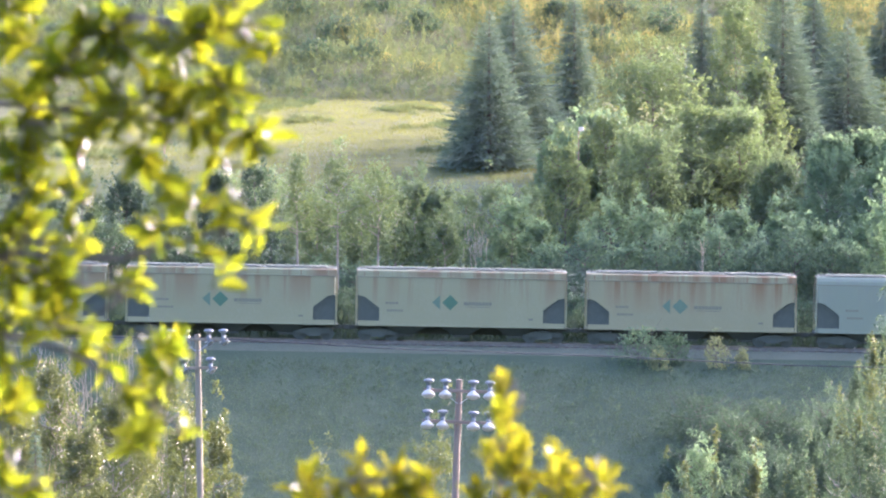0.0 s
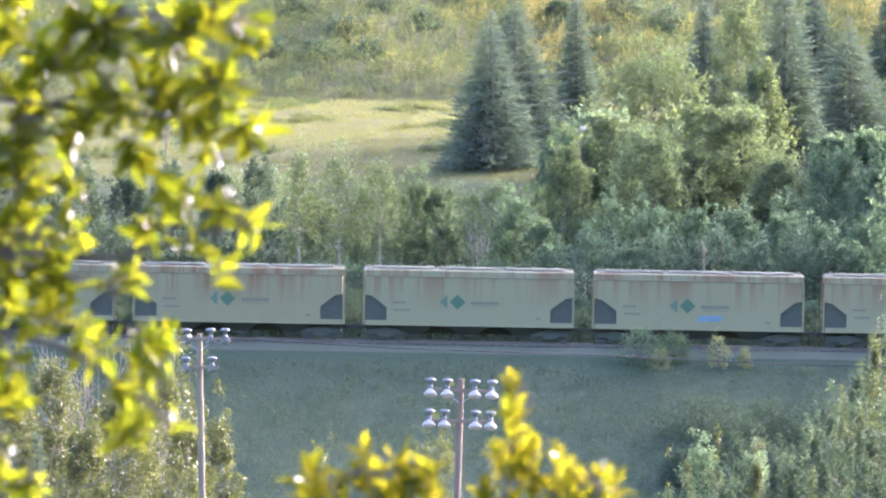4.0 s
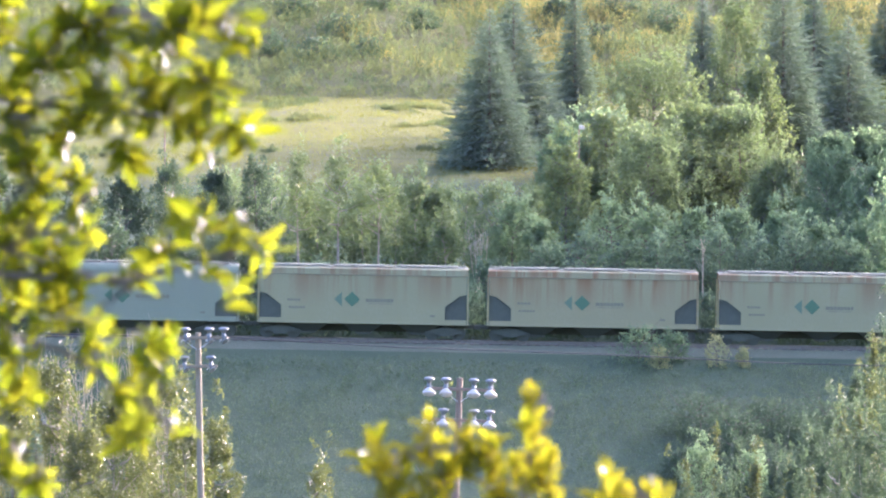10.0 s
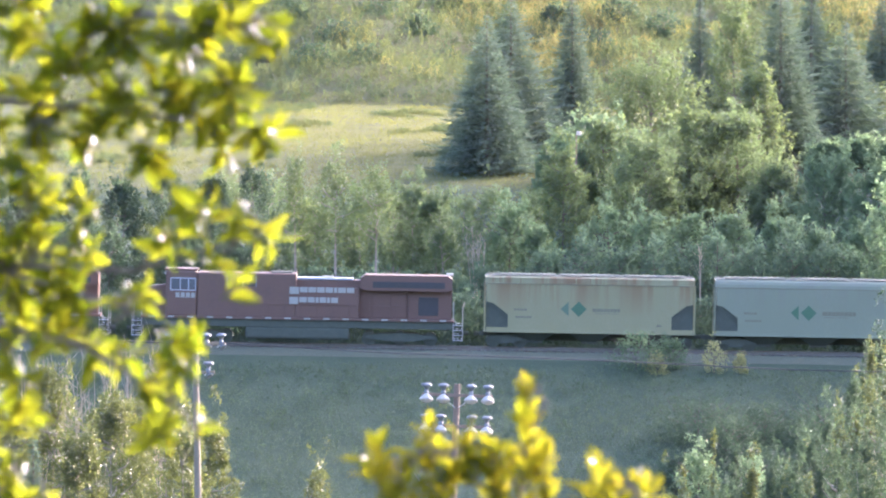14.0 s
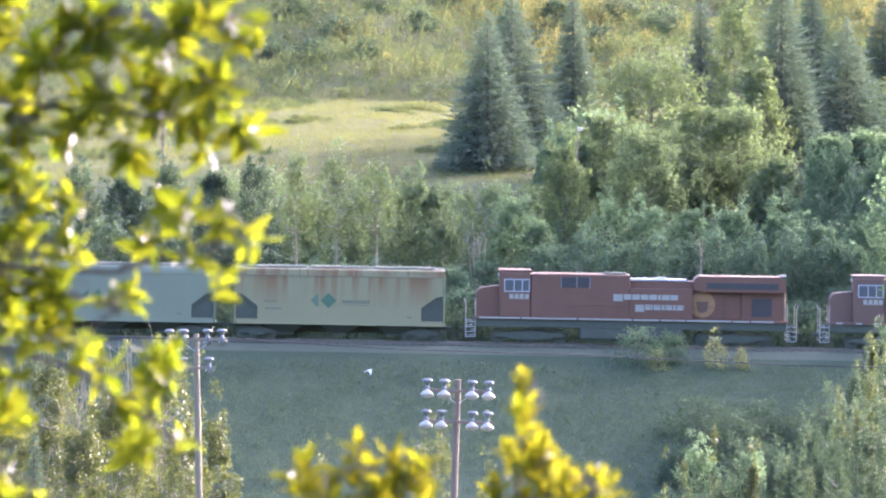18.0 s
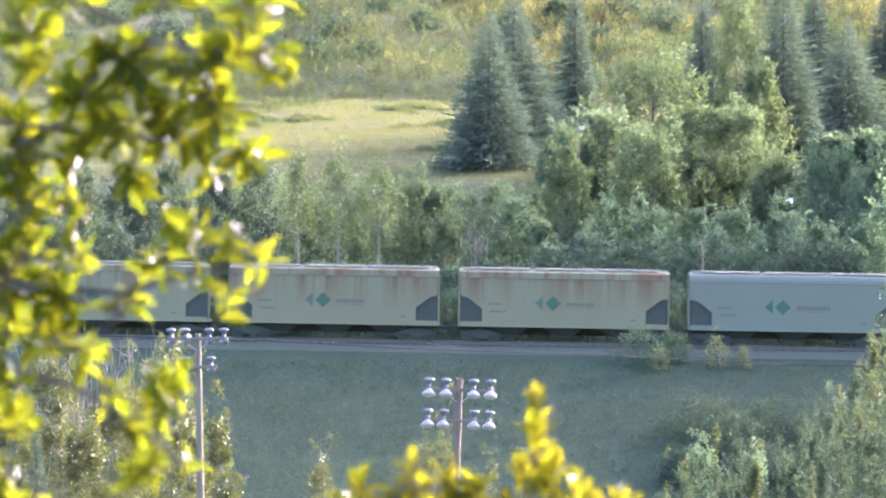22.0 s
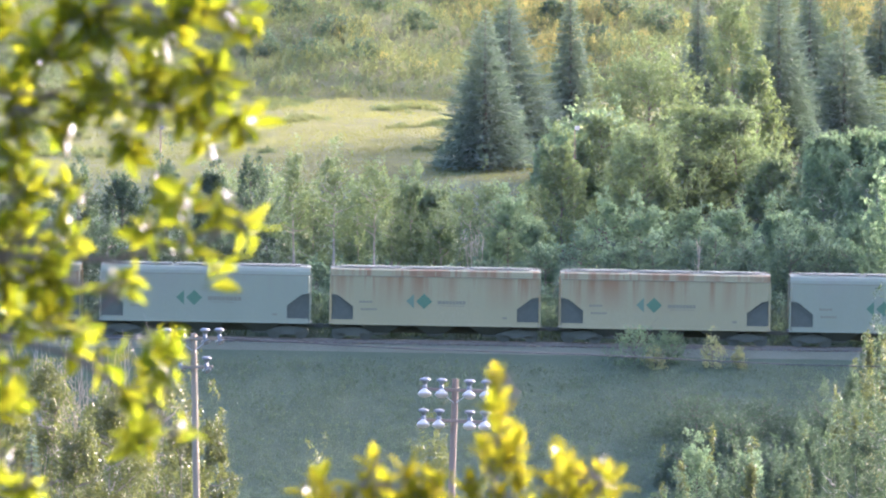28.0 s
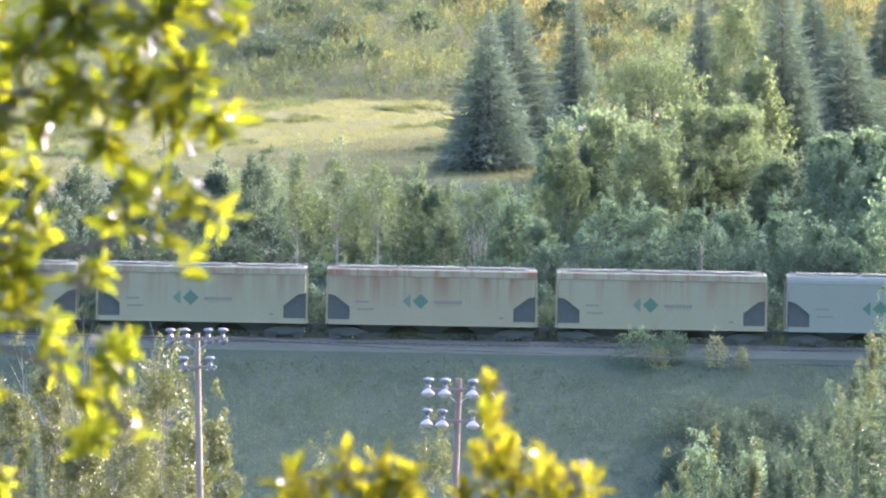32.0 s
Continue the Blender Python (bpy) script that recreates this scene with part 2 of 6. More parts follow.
    bmesh.ops.recalc_face_normals(out, faces=out.faces)
    return out


def lathe(profile, sides=16, bm=None, at=(0, 0, 0)):
    out = bm or bmesh.new()
    rings = [[out.verts.new((at[0] + r * math.cos(2 * math.pi * k / sides), at[1] + r * math.sin(2 * math.pi * k / sides), at[2] + z)) for k in range(sides)] for r, z in profile]
    for a, b in zip(rings, rings[1:]):
        for k in range(sides):
            out.faces.new((a[k], a[(k + 1) % sides], b[(k + 1) % sides], b[k]))
    out.faces.new(rings[0])
    out.faces.new(rings[-1])
    bmesh.ops.recalc_face_normals(out, faces=out.faces)
    return out


def blades(name, centres, ax, ay, mat, parent=None, label="", bend=0.25):
    """Many leaf-shaped blades: each a bent kite of two triangles on one island, long axis ax, wide axis ay (numpy rows)."""
    n = len(centres)
    nrm = np.cross(ax, ay)
    nrm /= np.linalg.norm(nrm, axis=1)[:, None] + 1e-9
    size = np.linalg.norm(ay, axis=1)[:, None]
    v = np.empty((n, 4, 3))
    v[:, 0] = centres - ax * 0.5
    v[:, 1] = centres + ay * 0.5 + nrm * size * bend
    v[:, 2] = centres + ax * 0.5
    v[:, 3] = centres - ay * 0.5 + nrm * size * bend
    idx = np.arange(n)[:, None] * 4
    tri = np.concatenate([idx + np.array([[0, 1, 2]]), idx + np.array([[0, 2, 3]])], 1).reshape(-1, 3)
    mesh = bpy.data.meshes.new(name)
    mesh.from_pydata(v.reshape(-1, 3).tolist(), [], tri.tolist())
    mesh.materials.append(mat)
    return linked(name, mesh, parent, label)


def unit(rng, n):
    v = rng.normal(size=(n, 3))
    return v / np.linalg.norm(v, axis=1)[:, None]


# ---- ground ----
PROFILE = [(-3000, 22), (-60, 20.5), (0, 20.1), (3, 20.0), (9, 18.0), (16, 16.6), (40, 8), (110, -9), (300, -11.5), (425, -11.5), (440, -9.5), (466, -1.6), (470.3, -0.62), (480.0, -0.62),
           (484, 0.4), (520, 3.2), (552, 8.3), (575, 10.3), (650, 13.6), (720, 22.8), (800, 36), (1100, 74), (1600, 90), (4500, 95)]
GRADE = -0.0172


def height(x, y):
    z = float(np.interp(y, [p[0] for p in PROFILE], [p[1] for p in PROFILE]))
    near_track = max(0.0, 1 - abs(y - 475) / 45)
    near_track = min(1.0, near_track * 2)
    z += GRADE * max(-140, min(140, x)) * near_track
    if y > 482 or 60 < y < 468:
        z += 0.45 * noise.noise((x * 0.06, y * 0.05, 3)) * min(1, abs(y - 475) / 30)
    if y > 650:
        z += 2.0 * noise.noise((x * 0.07, y * 0.045, 9)) * min(1, (y - 650) / 20)
    return z


def build_ground():
    ys = sorted({*np.linspace(-3000, -60, 6), *np.linspace(-60, 60, 30), *np.linspace(60, 430, 28), *np.linspace(430, 468, 20), 469.2, 470.3, 475.0, 480.0, 481.5,
                 *np.linspace(483, 760, 130), *np.linspace(770, 1100, 20), *np.linspace(1200, 4500, 10)})
    xs = sorted({*np.linspace(-3000, -300, 8), *np.linspace(-300, -60, 16), *np.linspace(-60, 60, 61), *np.linspace(60, 300, 16), *np.linspace(300, 3000, 8)})
    verts = [(x, y, height(x, y)) for y in ys for x in xs]
    w = len(xs)
    faces = [(j * w + i, j * w + i + 1, (j + 1) * w + i + 1, (j + 1) * w + i) for j in range(len(ys) - 1) for i in range(w - 1)]
    mesh = bpy.data.meshes.new("ground")
    mesh.from_pydata(verts, [], faces)
    mesh.polygons.foreach_set("use_smooth", [True] * len(mesh.polygons))
    m, n, l, p = material("grassy_soil")
    tc = n.new("ShaderNodeTexCoord")
    sep = n.new("ShaderNodeSeparateXYZ")
    l.new(tc.outputs["Object"], sep.inputs[0])
    wob = grain(n, l, 0.05, 0.3, 0.7)
    add = n.new("ShaderNodeMath")
    add.operation = "MULTIPLY_ADD"
    l.new(wob, add.inputs[0])
    add.inputs[1].default_value = 14.0
    l.new(sep.outputs["Y"], add.inputs[2])
    def step(a, b):
        r = n.new("ShaderNodeMapRange")
        r.inputs[1].default_value, r.inputs[2].default_value = a, b
        l.new(add.outputs[0], r.inputs[0])
        return r.outputs[0]
    patch = grain(n, l, 0.18, 0.35, 0.65)
    streak = grain(n, l, 0.7, 0.35, 0.65, 5, (0.35, 1.0, 1))
    fine = grain(n, l, 6, 0.3, 0.7)
    brush = mixed(n, l, patch, (0.056, 0.08, 0.047), (0.07, 0.092, 0.052))
    meadow = mixed(n, l, streak, mixed(n, l, patch, (0.10, 0.107, 0.042), (0.078, 0.094, 0.039)), (0.125, 0.121, 0.048))
    hill = mixed(n, l, patch, (0.09, 0.102, 0.042), (0.132, 0.122, 0.05))
    col = mixed(n, l, step(558, 566), brush, meadow)
    col = mixed(n, l, step(652, 664), col, hill)
    l.new(mixed(n, l, fine, col, mixed(n, l, 0.3, col, (0.05, 0.06, 0.02))), p.inputs["Base Color"])
    p.inputs["Roughness"].default_value = 0.95
    p.inputs["Specular IOR Level"].default_value = 0.15
    relief(n, l, p, fine, 0.6, 0.1)
    mesh.materials.append(m)
    tagged(new("ground", mesh), "grassy valley slope with rough meadow and brush", "ground", kind="structure")


build_ground()


# ---- railway ----
def build_track():
    bm = bmesh.new()
    outline = [(470.6, -0.62), (471.9, -0.22), (478.1, -0.22), (479.4, -0.62)]
    xs = list(range(-120, 121, 2))
    rows = []
    for x in xs:
        r = []
        for y, z in outline:
            r.append(bm.verts.new((x, y + 0.12 * noise.noise((x * 0.7, y, 1)), GRADE * x + z + 0.03 * noise.noise((x * 0.9, y, 5)))))
        rows.append(r)
    for a, b in zip(rows, rows[1:]):
        for k in range(3):
            bm.faces.new((a[k], a[k + 1], b[k + 1], b[k]))
    bmesh.ops.recalc_face_normals(bm, faces=bm.faces)
    mesh = bpy.data.meshes.new("ballast")
    bm.to_mesh(mesh)
    bm.free()
    mesh.materials.append(BALLAST)
    tagged(new("railway_ballast", mesh), "brownish crushed stone ballast under the railway", "ballast", kind="structure")
    track = thing("railway_track", Matrix.Identity(4), "rusty steel rails on timber ties", "railway track", kind="structure")
    for y in (474.28, 475.72):
        b = bmesh.new()
        box(-120, 120, y - 0.035, y + 0.035, -0.06, 0.0, 0.01, b)
        box(-120, 120, y - 0.012, y + 0.012, -0.15, -0.055, 0, b)
        box(-120, 120, y - 0.07, y + 0.07, -0.18, -0.15, 0, b)
        for v in b.verts:
            v.co.z += GRADE * v.co.x
        part("rail", b, RAIL, track)
    tie = bmesh.new()
    box(-0.12, 0.12, -1.3, 1.3, -0.2, -0.012, 0.012, tie)
    first = part("tie", tie, TIE, track)
    mesh = first.data
    k = 0
    for i in range(-58, 59):
        x = i * 0.62
        o = first if k == 0 else linked("tie", mesh, track)
        o.matrix_basis = pose(x, 475, GRADE * x - 0.168)
        k += 1


build_track()


# ---- train ----
CAR_L = 13.72


def wheelset_mesh():
    b = bmesh.new()
    for s in (-1, 1):
        bmesh.ops.create_cone(b, segments=20, radius1=0.46, radius2=0.42, depth=0.13, cap_ends=True, matrix=Matrix.Translation((0, s * 0.74, 0)) @ Matrix.Rotation(s * radians(90), 4, "X"))
    bmesh.ops.create_cone(b, segments=10, radius1=0.08, radius2=0.08, depth=1.5, cap_ends=True, matrix=Matrix.Rotation(radians(90), 4, "X"))
    mesh = bpy.data.meshes.new("wheelset")
    b.to_mesh(mesh)
    b.free()
    mesh.materials.append(STEEL)
    return mesh


WHEELSET = wheelset_mesh()


def add_truck(parent, x, axles, spread):
    """A bogie: side frames with springs, and its wheelsets."""
    b = bmesh.new()
    half = spread / 2
    for s in (-1, 1):
        y0, y1 = (0.95, 1.1) if s > 0 else (-1.1, -0.95)
        prism([(x - half - 0.25, 0.42), (x - half - 0.2, 0.62), (x - half * 0.45, 0.82), (x + half * 0.45, 0.82), (x + half + 0.2, 0.62), (x + half + 0.25, 0.42),
               (x + half - 0.2, 0.44), (x + half * 0.4, 0.28), (x - half * 0.4, 0.28), (x - half + 0.2, 0.44)], y0, y1, b)
        for k in range(-1, 2):
            rod([(x + k * 0.16, s * 1.02, 0.3), (x + k * 0.16, s * 1.02, 0.6)], 0.06, sides=6, bm=b)
    box(x - 0.25, x + 0.25, -1.0, 1.0, 0.5, 0.9, 0.03, b)
    t = part("truck", b, STEEL, parent, "dark steel truck")
    for k in range(axles):
        w = linked("wheelset", WHEELSET, t)
        w.matrix_basis = pose(x - half + spread * k / (axles - 1), 0, 0.46)


def bars(parent, name, mat, x, y, z, widths, h, gap, label):
    """Lettering too small or not to be spelt, as a row of plain bars."""
    outline, foot = [(x, z)], z + 0.14 * h
    upper = []
    for k, w in enumerate(widths):
        upper += [(x, foot), (x, z + h), (x + w, z + h), (x + w, foot)]
        x += w + gap
    outline += [(x - gap, z)] + upper[::-1][1:-1] if len(widths) > 1 else [(x - gap, z), (x - gap, z + h), (upper[0][0], z + h)]
    return part(name, prism(outline, y, y + 0.012), mat, parent, label)


def hopper_car(paint, curved, faded_sign, sprayed):
    """A covered hopper: side sheets cut away at the ends, slope sheets, ribbed roof with hatches, chutes, trucks."""
    car = thing("covered_hopper_car", Matrix.Identity(4), "", "freight car")
    L = CAR_L / 2
    for s in (-1, 1):
        side = [(-L + 0.10, 3.02), (-L + 0.55, 2.92), (-L + 1.5, 2.2), (-L + 1.5, 1.36), (-L + 0.1, 1.36), (-L + 0.1, 1.06),
                (L - 0.1, 1.06), (L - 0.1, 1.36), (L - 1.5, 1.36), (L - 1.5, 2.2), (L - 0.55, 2.92), (L - 0.1, 3.02), (L - 0.1, 4.2), (-L + 0.1, 4.2)]
        b = prism(side, 1.50, 1.53) if s > 0 else prism(side, -1.53, -1.50)
        part("side_sheet", b, paint, car)
        b = bmesh.new()
        if curved:
            prof = [(1.53, 4.2), (1.50, 4.42), (1.40, 4.6), (1.15, 4.72), (1.12, 4.68), (1.36, 4.56), (1.46, 4.4), (1.49, 4.2)]
        else:
            prof = [(1.56, 4.2), (1.56, 4.26), (1.52, 4.28), (1.50, 4.62), (1.15, 4.72), (1.12, 4.68), (1.46, 4.58), (1.48, 4.2)]
        a = [b.verts.new((-L, s * y, z)) for y, z in prof]
        c = [b.verts.new((L, s * y, z)) for y, z in prof]
        for k in range(len(prof)):
            j = (k + 1) % len(prof)
            b.faces.new((a[k], a[j], c[j], c[k]))
        b.faces.new(a)
        b.faces.new(c)
        bmesh.ops.recalc_face_normals(b, faces=b.faces)
        part("upper_side", b, paint, car)
        if curved:
            part("seam", box(-L, L, s * 1.535 - 0.006, s * 1.535 + 0.006, 4.155, 4.20), SIGN_GREY, car, "dark seam under the curved roof")
        else:
            if s < 0:
                rib = part("roof_stiffener", box(-0.03, 0.03, -1.545, -1.50, 4.27, 4.60), paint, car)
                for k in range(15):
                    o = rib if k == 0 else linked("roof_stiffener", rib.data, car)
                    o.location.x = -L + 0.5 + k * (CAR_L - 1.0) / 14
            part("seam", box(-L, L, s * 1.565 - 0.004, s * 1.565 + 0.004, 4.20, 4.235), SIGN_GREY, car, "dark seam below the roof edge")
        b = bmesh.new()
        box(-L + 0.1, L - 0.1, min(s * 1.50, s * 1.57), max(s * 1.50, s * 1.57), 1.02, 1.12, 0.01, b)
        part("side_sill", b, paint, car)
        for e in (-1, 1):
            part("end_post", box(e * L - 0.05, e * L + 0.05, s * 1.49 - 0.05, s * 1.49 + 0.05, 1.02, 4.25, 0.01), paint, car)
            # added plate: dark fill in place of the shade inside the open end
            part("open_end_filler", box(min(e * (L - 0.1), e * (L - 3.0)), max(e * (L - 0.1), e * (L - 3.0)), s * 1.38 - 0.03, s * 1.38 + 0.03, 1.09, 3.2), STEEL, car, "added dark plate filling the open cut-away end")
    for e in (-1, 1):
        b = bmesh.new()
        pts = [(e * (L - 0.15), 3.0), (e * (L - 2.6), 1.3), (e * (L - 2.6), 1.15), (e * (L - 0.1), 2.9)]
        prism(pts, -1.48, 1.48, b)
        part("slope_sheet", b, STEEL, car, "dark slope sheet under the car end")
        part("end_sheet", box(e * (L - 0.12) - 0.02, e * (L - 0.12) + 0.02, -1.46, 1.46, 3.0, 4.6), paint, car)
        b = bmesh.new()
        box(min(e * (L - 1.5), e * (L + 0.1)), max(e * (L - 1.5), e * (L + 0.1)), -1.4, 1.4, 0.98, 1.08, 0.01, b)
        box(min(e * (L - 2.0), e * (L + 0.35)), max(e * (L - 2.0), e * (L + 0.35)), -0.2, 0.2, 0.75, 1.0, 0.02, b)
        part("end_platform", b, STEEL, car)
        for y in (-0.9, -0.3, 0.3, 0.9):
            part("end_brace", rod([(e * (L - 0.2), y, 1.05), (e * (L - 0.2), y, 3.0)], 0.04, sides=6), STEEL, car)
        part("brake_box", box(e * (L - 0.8) - 0.3, e * (L - 0.8) + 0.3, -0.6, 0.3, 1.08, 1.6, 0.05), STEEL, car)
        b = rod([(e * (L + 0.2), 0, 0.87), (e * (L + 0.62), 0, 0.87)], 0.12, sides=8)
        box(e * (L + 0.57) - 0.13, e * (L + 0.57) + 0.1, -0.17, 0.17, 0.72, 1.02, 0.03, b)
        part("coupler", b, STEEL, car)
        add_truck(car, e * (L - 1.45), 2, 1.75)
    # low bar off centre, added to darken the view under the car
    part("underbody_blocker", box(-L + 0.3, L - 0.3, 0.5, 0.9, 0.45, 1.1, 0.02), STEEL, car)
    b = bmesh.new()
    box(-L, L, -1.16, 1.16, 4.66, 4.72, 0, b)
    part("roof", b, CAR_ROOF, car, "greenish grey car roof")
    for k, (x0, x1) in enumerate(((-6.2, -2.2), (-1.9, 1.9), (2.2, 6.2))):
        part("hatch_cover", box(x0, x1, -0.42, 0.42, 4.72, 4.86, 0.04), CAR_ROOF, car)
    for s in (-1, 1):
        b = bmesh.new()
        for x0, x1 in ((-L + 0.1, -2.3), (-2.1, 2.2), (2.4, L - 0.1)):
            box(x0, x1, s * 0.95 - 0.2, s * 0.95 + 0.2, 4.79, 4.82, 0, b)
            for x in (x0 + 0.2, (x0 + x1) / 2, x1 - 0.2):
                box(x - 0.03, x + 0.03, s * 0.95 - 0.18, s * 0.95 + 0.18, 4.7, 4.79, 0, b)
        part("running_board", b, CAR_ROOF, car, "greenish grey roof walkway")
    for x in (-3.6, 0.0, 3.6):
        b = bmesh.new()
        top = [b.verts.new((x + sx * 1.5, sy * 1.4, 1.1)) for sx, sy in ((-1, -1), (1, -1), (1, 1), (-1, 1))]
        low = [b.verts.new((x + sx * 0.45, sy * 0.6, 0.42)) for sx, sy in ((-1, -1), (1, -1), (1, 1), (-1, 1))]
        for k in range(4):
            b.faces.new((top[k], top[(k + 1) % 4], low[(k + 1) % 4], low[k]))
        b.faces.new(low)
        b.faces.new(top)
        bmesh.ops.recalc_face_normals(b, faces=b.faces)
        box(x - 0.5, x + 0.5, -0.75, 0.75, 0.34, 0.44, 0.02, b)
        part("discharge_chute", b, STEEL, car)
    y = -1.545
    green = SIGN_PALE_GREEN if faded_sign else SIGN_GREEN
    cx, cz = (-0.72, 2.62)
    part("emblem_diamond", prism([(cx - 0.52, cz), (cx, cz - 0.5), (cx + 0.52, cz), (cx, cz + 0.5)], y, y + 0.012), green, car, "green diamond emblem")
    part("emblem_arrow", prism([(cx - 1.18, cz), (cx - 0.66, cz - 0.48), (cx - 0.66, cz + 0.48)], y, y + 0.012), SIGN_PALE_GREEN if not curved else green, car, "green arrowhead emblem")
    s = 1.25 if curved else 1.0
    bars(car, "wordmark", SIGN_GREY, 0.18, y, 2.46, [0.26 * s] + [0.18 * s] * 7, 0.21 * s, 0.04, "dark grey wordmark bars")
    bars(car, "underline", SIGN_GREY, 0.3, y, 2.33, [1.6], 0.035, 0.0, "dark grey underline")
    bars(car, "reporting_mark", SIGN_GREY, -4.95, y, 2.47, [0.17] * 4, 0.13, 0.05, "grey reporting mark bars")
    bars(car, "car_number", SIGN_GREY, -4.85, y, 1.98, [0.14] * 6, 0.13, 0.04, "grey number bars")
    bars(car, "data_stencil", SIGN_GREY, L - 2.45, y, 1.54, [0.30], 0.12, 0.05, "small dark stencil")
    if sprayed:
        b = bmesh.new()
        for k in range(9):
            x = -0.1 + k * 0.17
            prism([(x, 1.55 + 0.1 * (k % 3)), (x + 0.22, 1.6), (x + 0.3, 2.0 + 0.08 * (k % 2)), (x + 0.08, 1.95)], y, y + 0.012, b)
        part("graffiti", b, SIGN_BLUE, car, "pale blue spray paint")
    return car


def locomotive(paint, dashed, crest):
    """A six-axle road diesel with its cab at the trailing end, walkways, handrails, radiator wings and fuel tank."""
    loco = thing("diesel_locomotive", Matrix.Identity(4), "", "locomotive")
    L = 10.95
    part("underframe", box(-L + 0.6, L - 0.6, -1.4, 1.4, 1.1, 1.62, 0.03), STEEL, loco)
    if dashed:
        dashes = [(-L + 1.2 + k * 1.27, 0.42) for k in range(16)]
    else:
        dashes, x = [], -L + 1.0
        for w in (2.8, 3.7, 3.6, 1.8, 1.7, 3.0, 1.2, 1.6):
            dashes.append((x, w - 0.12))
            x += w
    for x, w in dashes:
        part("sill_stripe", box(x, x + w, -1.56, -1.54, 1.64, 1.75), SIGN_WHITE, loco, "white reflective sill stripe")
    part("walkway", box(-L + 0.7, L - 0.7, -1.54, 1.54, 1.6, 1.76, 0.02), paint, loco)
    part("long_hood", box(-4.6, 7.2, -0.95, 0.95, 1.7, 4.25, 0.1), paint, loco)
    for x0, x1 in ((0.1, 1.5), (1.7, 3.1), (3.3, 4.7), (4.9, 6.0), (6.1, 7.0)):
        part("hood_door", box(x0, x1, -0.985, -0.95, 1.85, 3.3, 0.01), paint, loco)
    part("equipment_blister", box(-6.6, -0.1, -1.45, 1.45, 1.7, 4.62, 0.1), paint, loco)
    b = bmesh.new()
    for x0, x1 in ((-4.55, -3.65), (-3.5, -2.8)):
        box(x0, x1, -1.48, -1.44, 3.75, 4.4, 0.01, b)
    part("air_grille", b, GRILLE, loco, "dark air intake grille")
    b = bmesh.new()
    for x in (-4.62, -3.6, -2.74):
        box(x - 0.03, x + 0.03, -1.50, -1.45, 3.7, 4.45, 0, b)
    part("grille_trim", b, HOOD_GREY, loco)
    part("lettered_panel", box(-0.12, 4.0, -1.47, -0.9, 1.76, 3.75, 0.05), paint, loco)
    part("exhaust_housing", box(-1.8, -0.4, -0.8, 0.8, 4.6, 4.72, 0.04), STEEL, loco)
    part("hood_top", box(-0.05, 3.6, -1.0, 1.0, 4.24, 4.36, 0.02), LAMP_GREY, loco, "pale grey hood top")
    cab = part("cab", box(-8.65, -6.62, -1.5, 1.5, 1.7, 4.72, 0.14), paint, loco)
    part("cab_roof", box(-8.75, -6.55, -1.45, 1.45, 4.68, 4.84, 0.06), paint, loco)
    for x0, x1 in ((-8.25, -7.75), (-7.65, -7.2), (-7.12, -6.75)):
        part("cab_window", box(x0, x1, -1.515, -1.48, 3.5, 4.15, 0.03), glass, cab, "dusty cab window")
    b = bmesh.new()
    for x in (-8.32, -7.7, -7.16, -6.7):
        box(x - 0.035, x + 0.035, -1.53, -1.49, 3.45, 4.2, 0, b)
    box(-8.35, -6.68, -1.53, -1.49, 3.40, 3.47, 0, b)
    box(-8.35, -6.68, -1.53, -1.49, 4.18, 4.25, 0, b)
    part("window_frame", b, LAMP_GREY, cab)
    b = prism([(-10.15, 1.7), (-10.15, 3.3), (-9.95, 3.6), (-8.6, 3.78), (-8.6, 1.7)], -0.95, 0.95)
    part("nose", b, paint, loco)
    part("headlight", box(-8.75, -8.66, -0.3, 0.3, 4.35, 4.6, 0.03), LAMP_WHITE, loco)
    part("radiator_cab", box(7.2, 10.1, -1.0, 1.0, 1.7, 4.45, 0.1), paint, loco)
    b = prism([(4.1, 3.75), (4.1, 4.4), (4.4, 4.62), (9.8, 4.62), (10.1, 4.4), (10.1, 3.75), (9.7, 3.6), (4.6, 3.6)], -1.55, 1.55)
    part("radiator_wing", b, paint, loco)
    part("radiator_screen", box(4.9, 9.6, -1.57, -1.54, 3.8, 4.2, 0.01), GRILLE, loco, "dark radiator screen")
    part("rear_door_panel", box(7.9, 9.2, -1.03, -1.0, 2.0, 3.2, 0.02), GRILLE, loco, "dark rear door panel")
    part("horn", box(1.6, 2.3, -0.3, 0.0, 4.3, 4.48, 0.04), LAMP_WHITE, loco, "bright horn cluster")
    part("end_light", box(9.7, 10.15, -0.5, 0.0, 4.62, 4.78, 0.04), LAMP_WHITE, loco)
    part("fuel_tank", box(-3.4, 3.4, -1.4, 1.4, 0.32, 1.15, 0.16), STEEL, loco, "dark fuel tank")
    for e in (-1, 1):
        add_truck(loco, e * 6.7, 3, 4.0)
        for y in (-1.45, 1.45):
            for x, tip in ((0.0, 0.0), (0.62, 0.12)):
                u = L - 0.75 + x
                part("grab_rail", rod([(e * u, y, 0.45), (e * u, y, 2.55), (e * (u + tip), y, 2.85)], 0.032, sides=6), SIGN_WHITE, loco, "white end grab rail")
        for k in range(4):
            z = 0.42 + 0.32 * k
            for y in (-1.42, 1.42):
                part("step", box(min(e * (L - 0.75), e * (L - 0.13)), max(e * (L - 0.75), e * (L - 0.13)), y - 0.12, y + 0.12, z, z + 0.04), LAMP_GREY, loco)
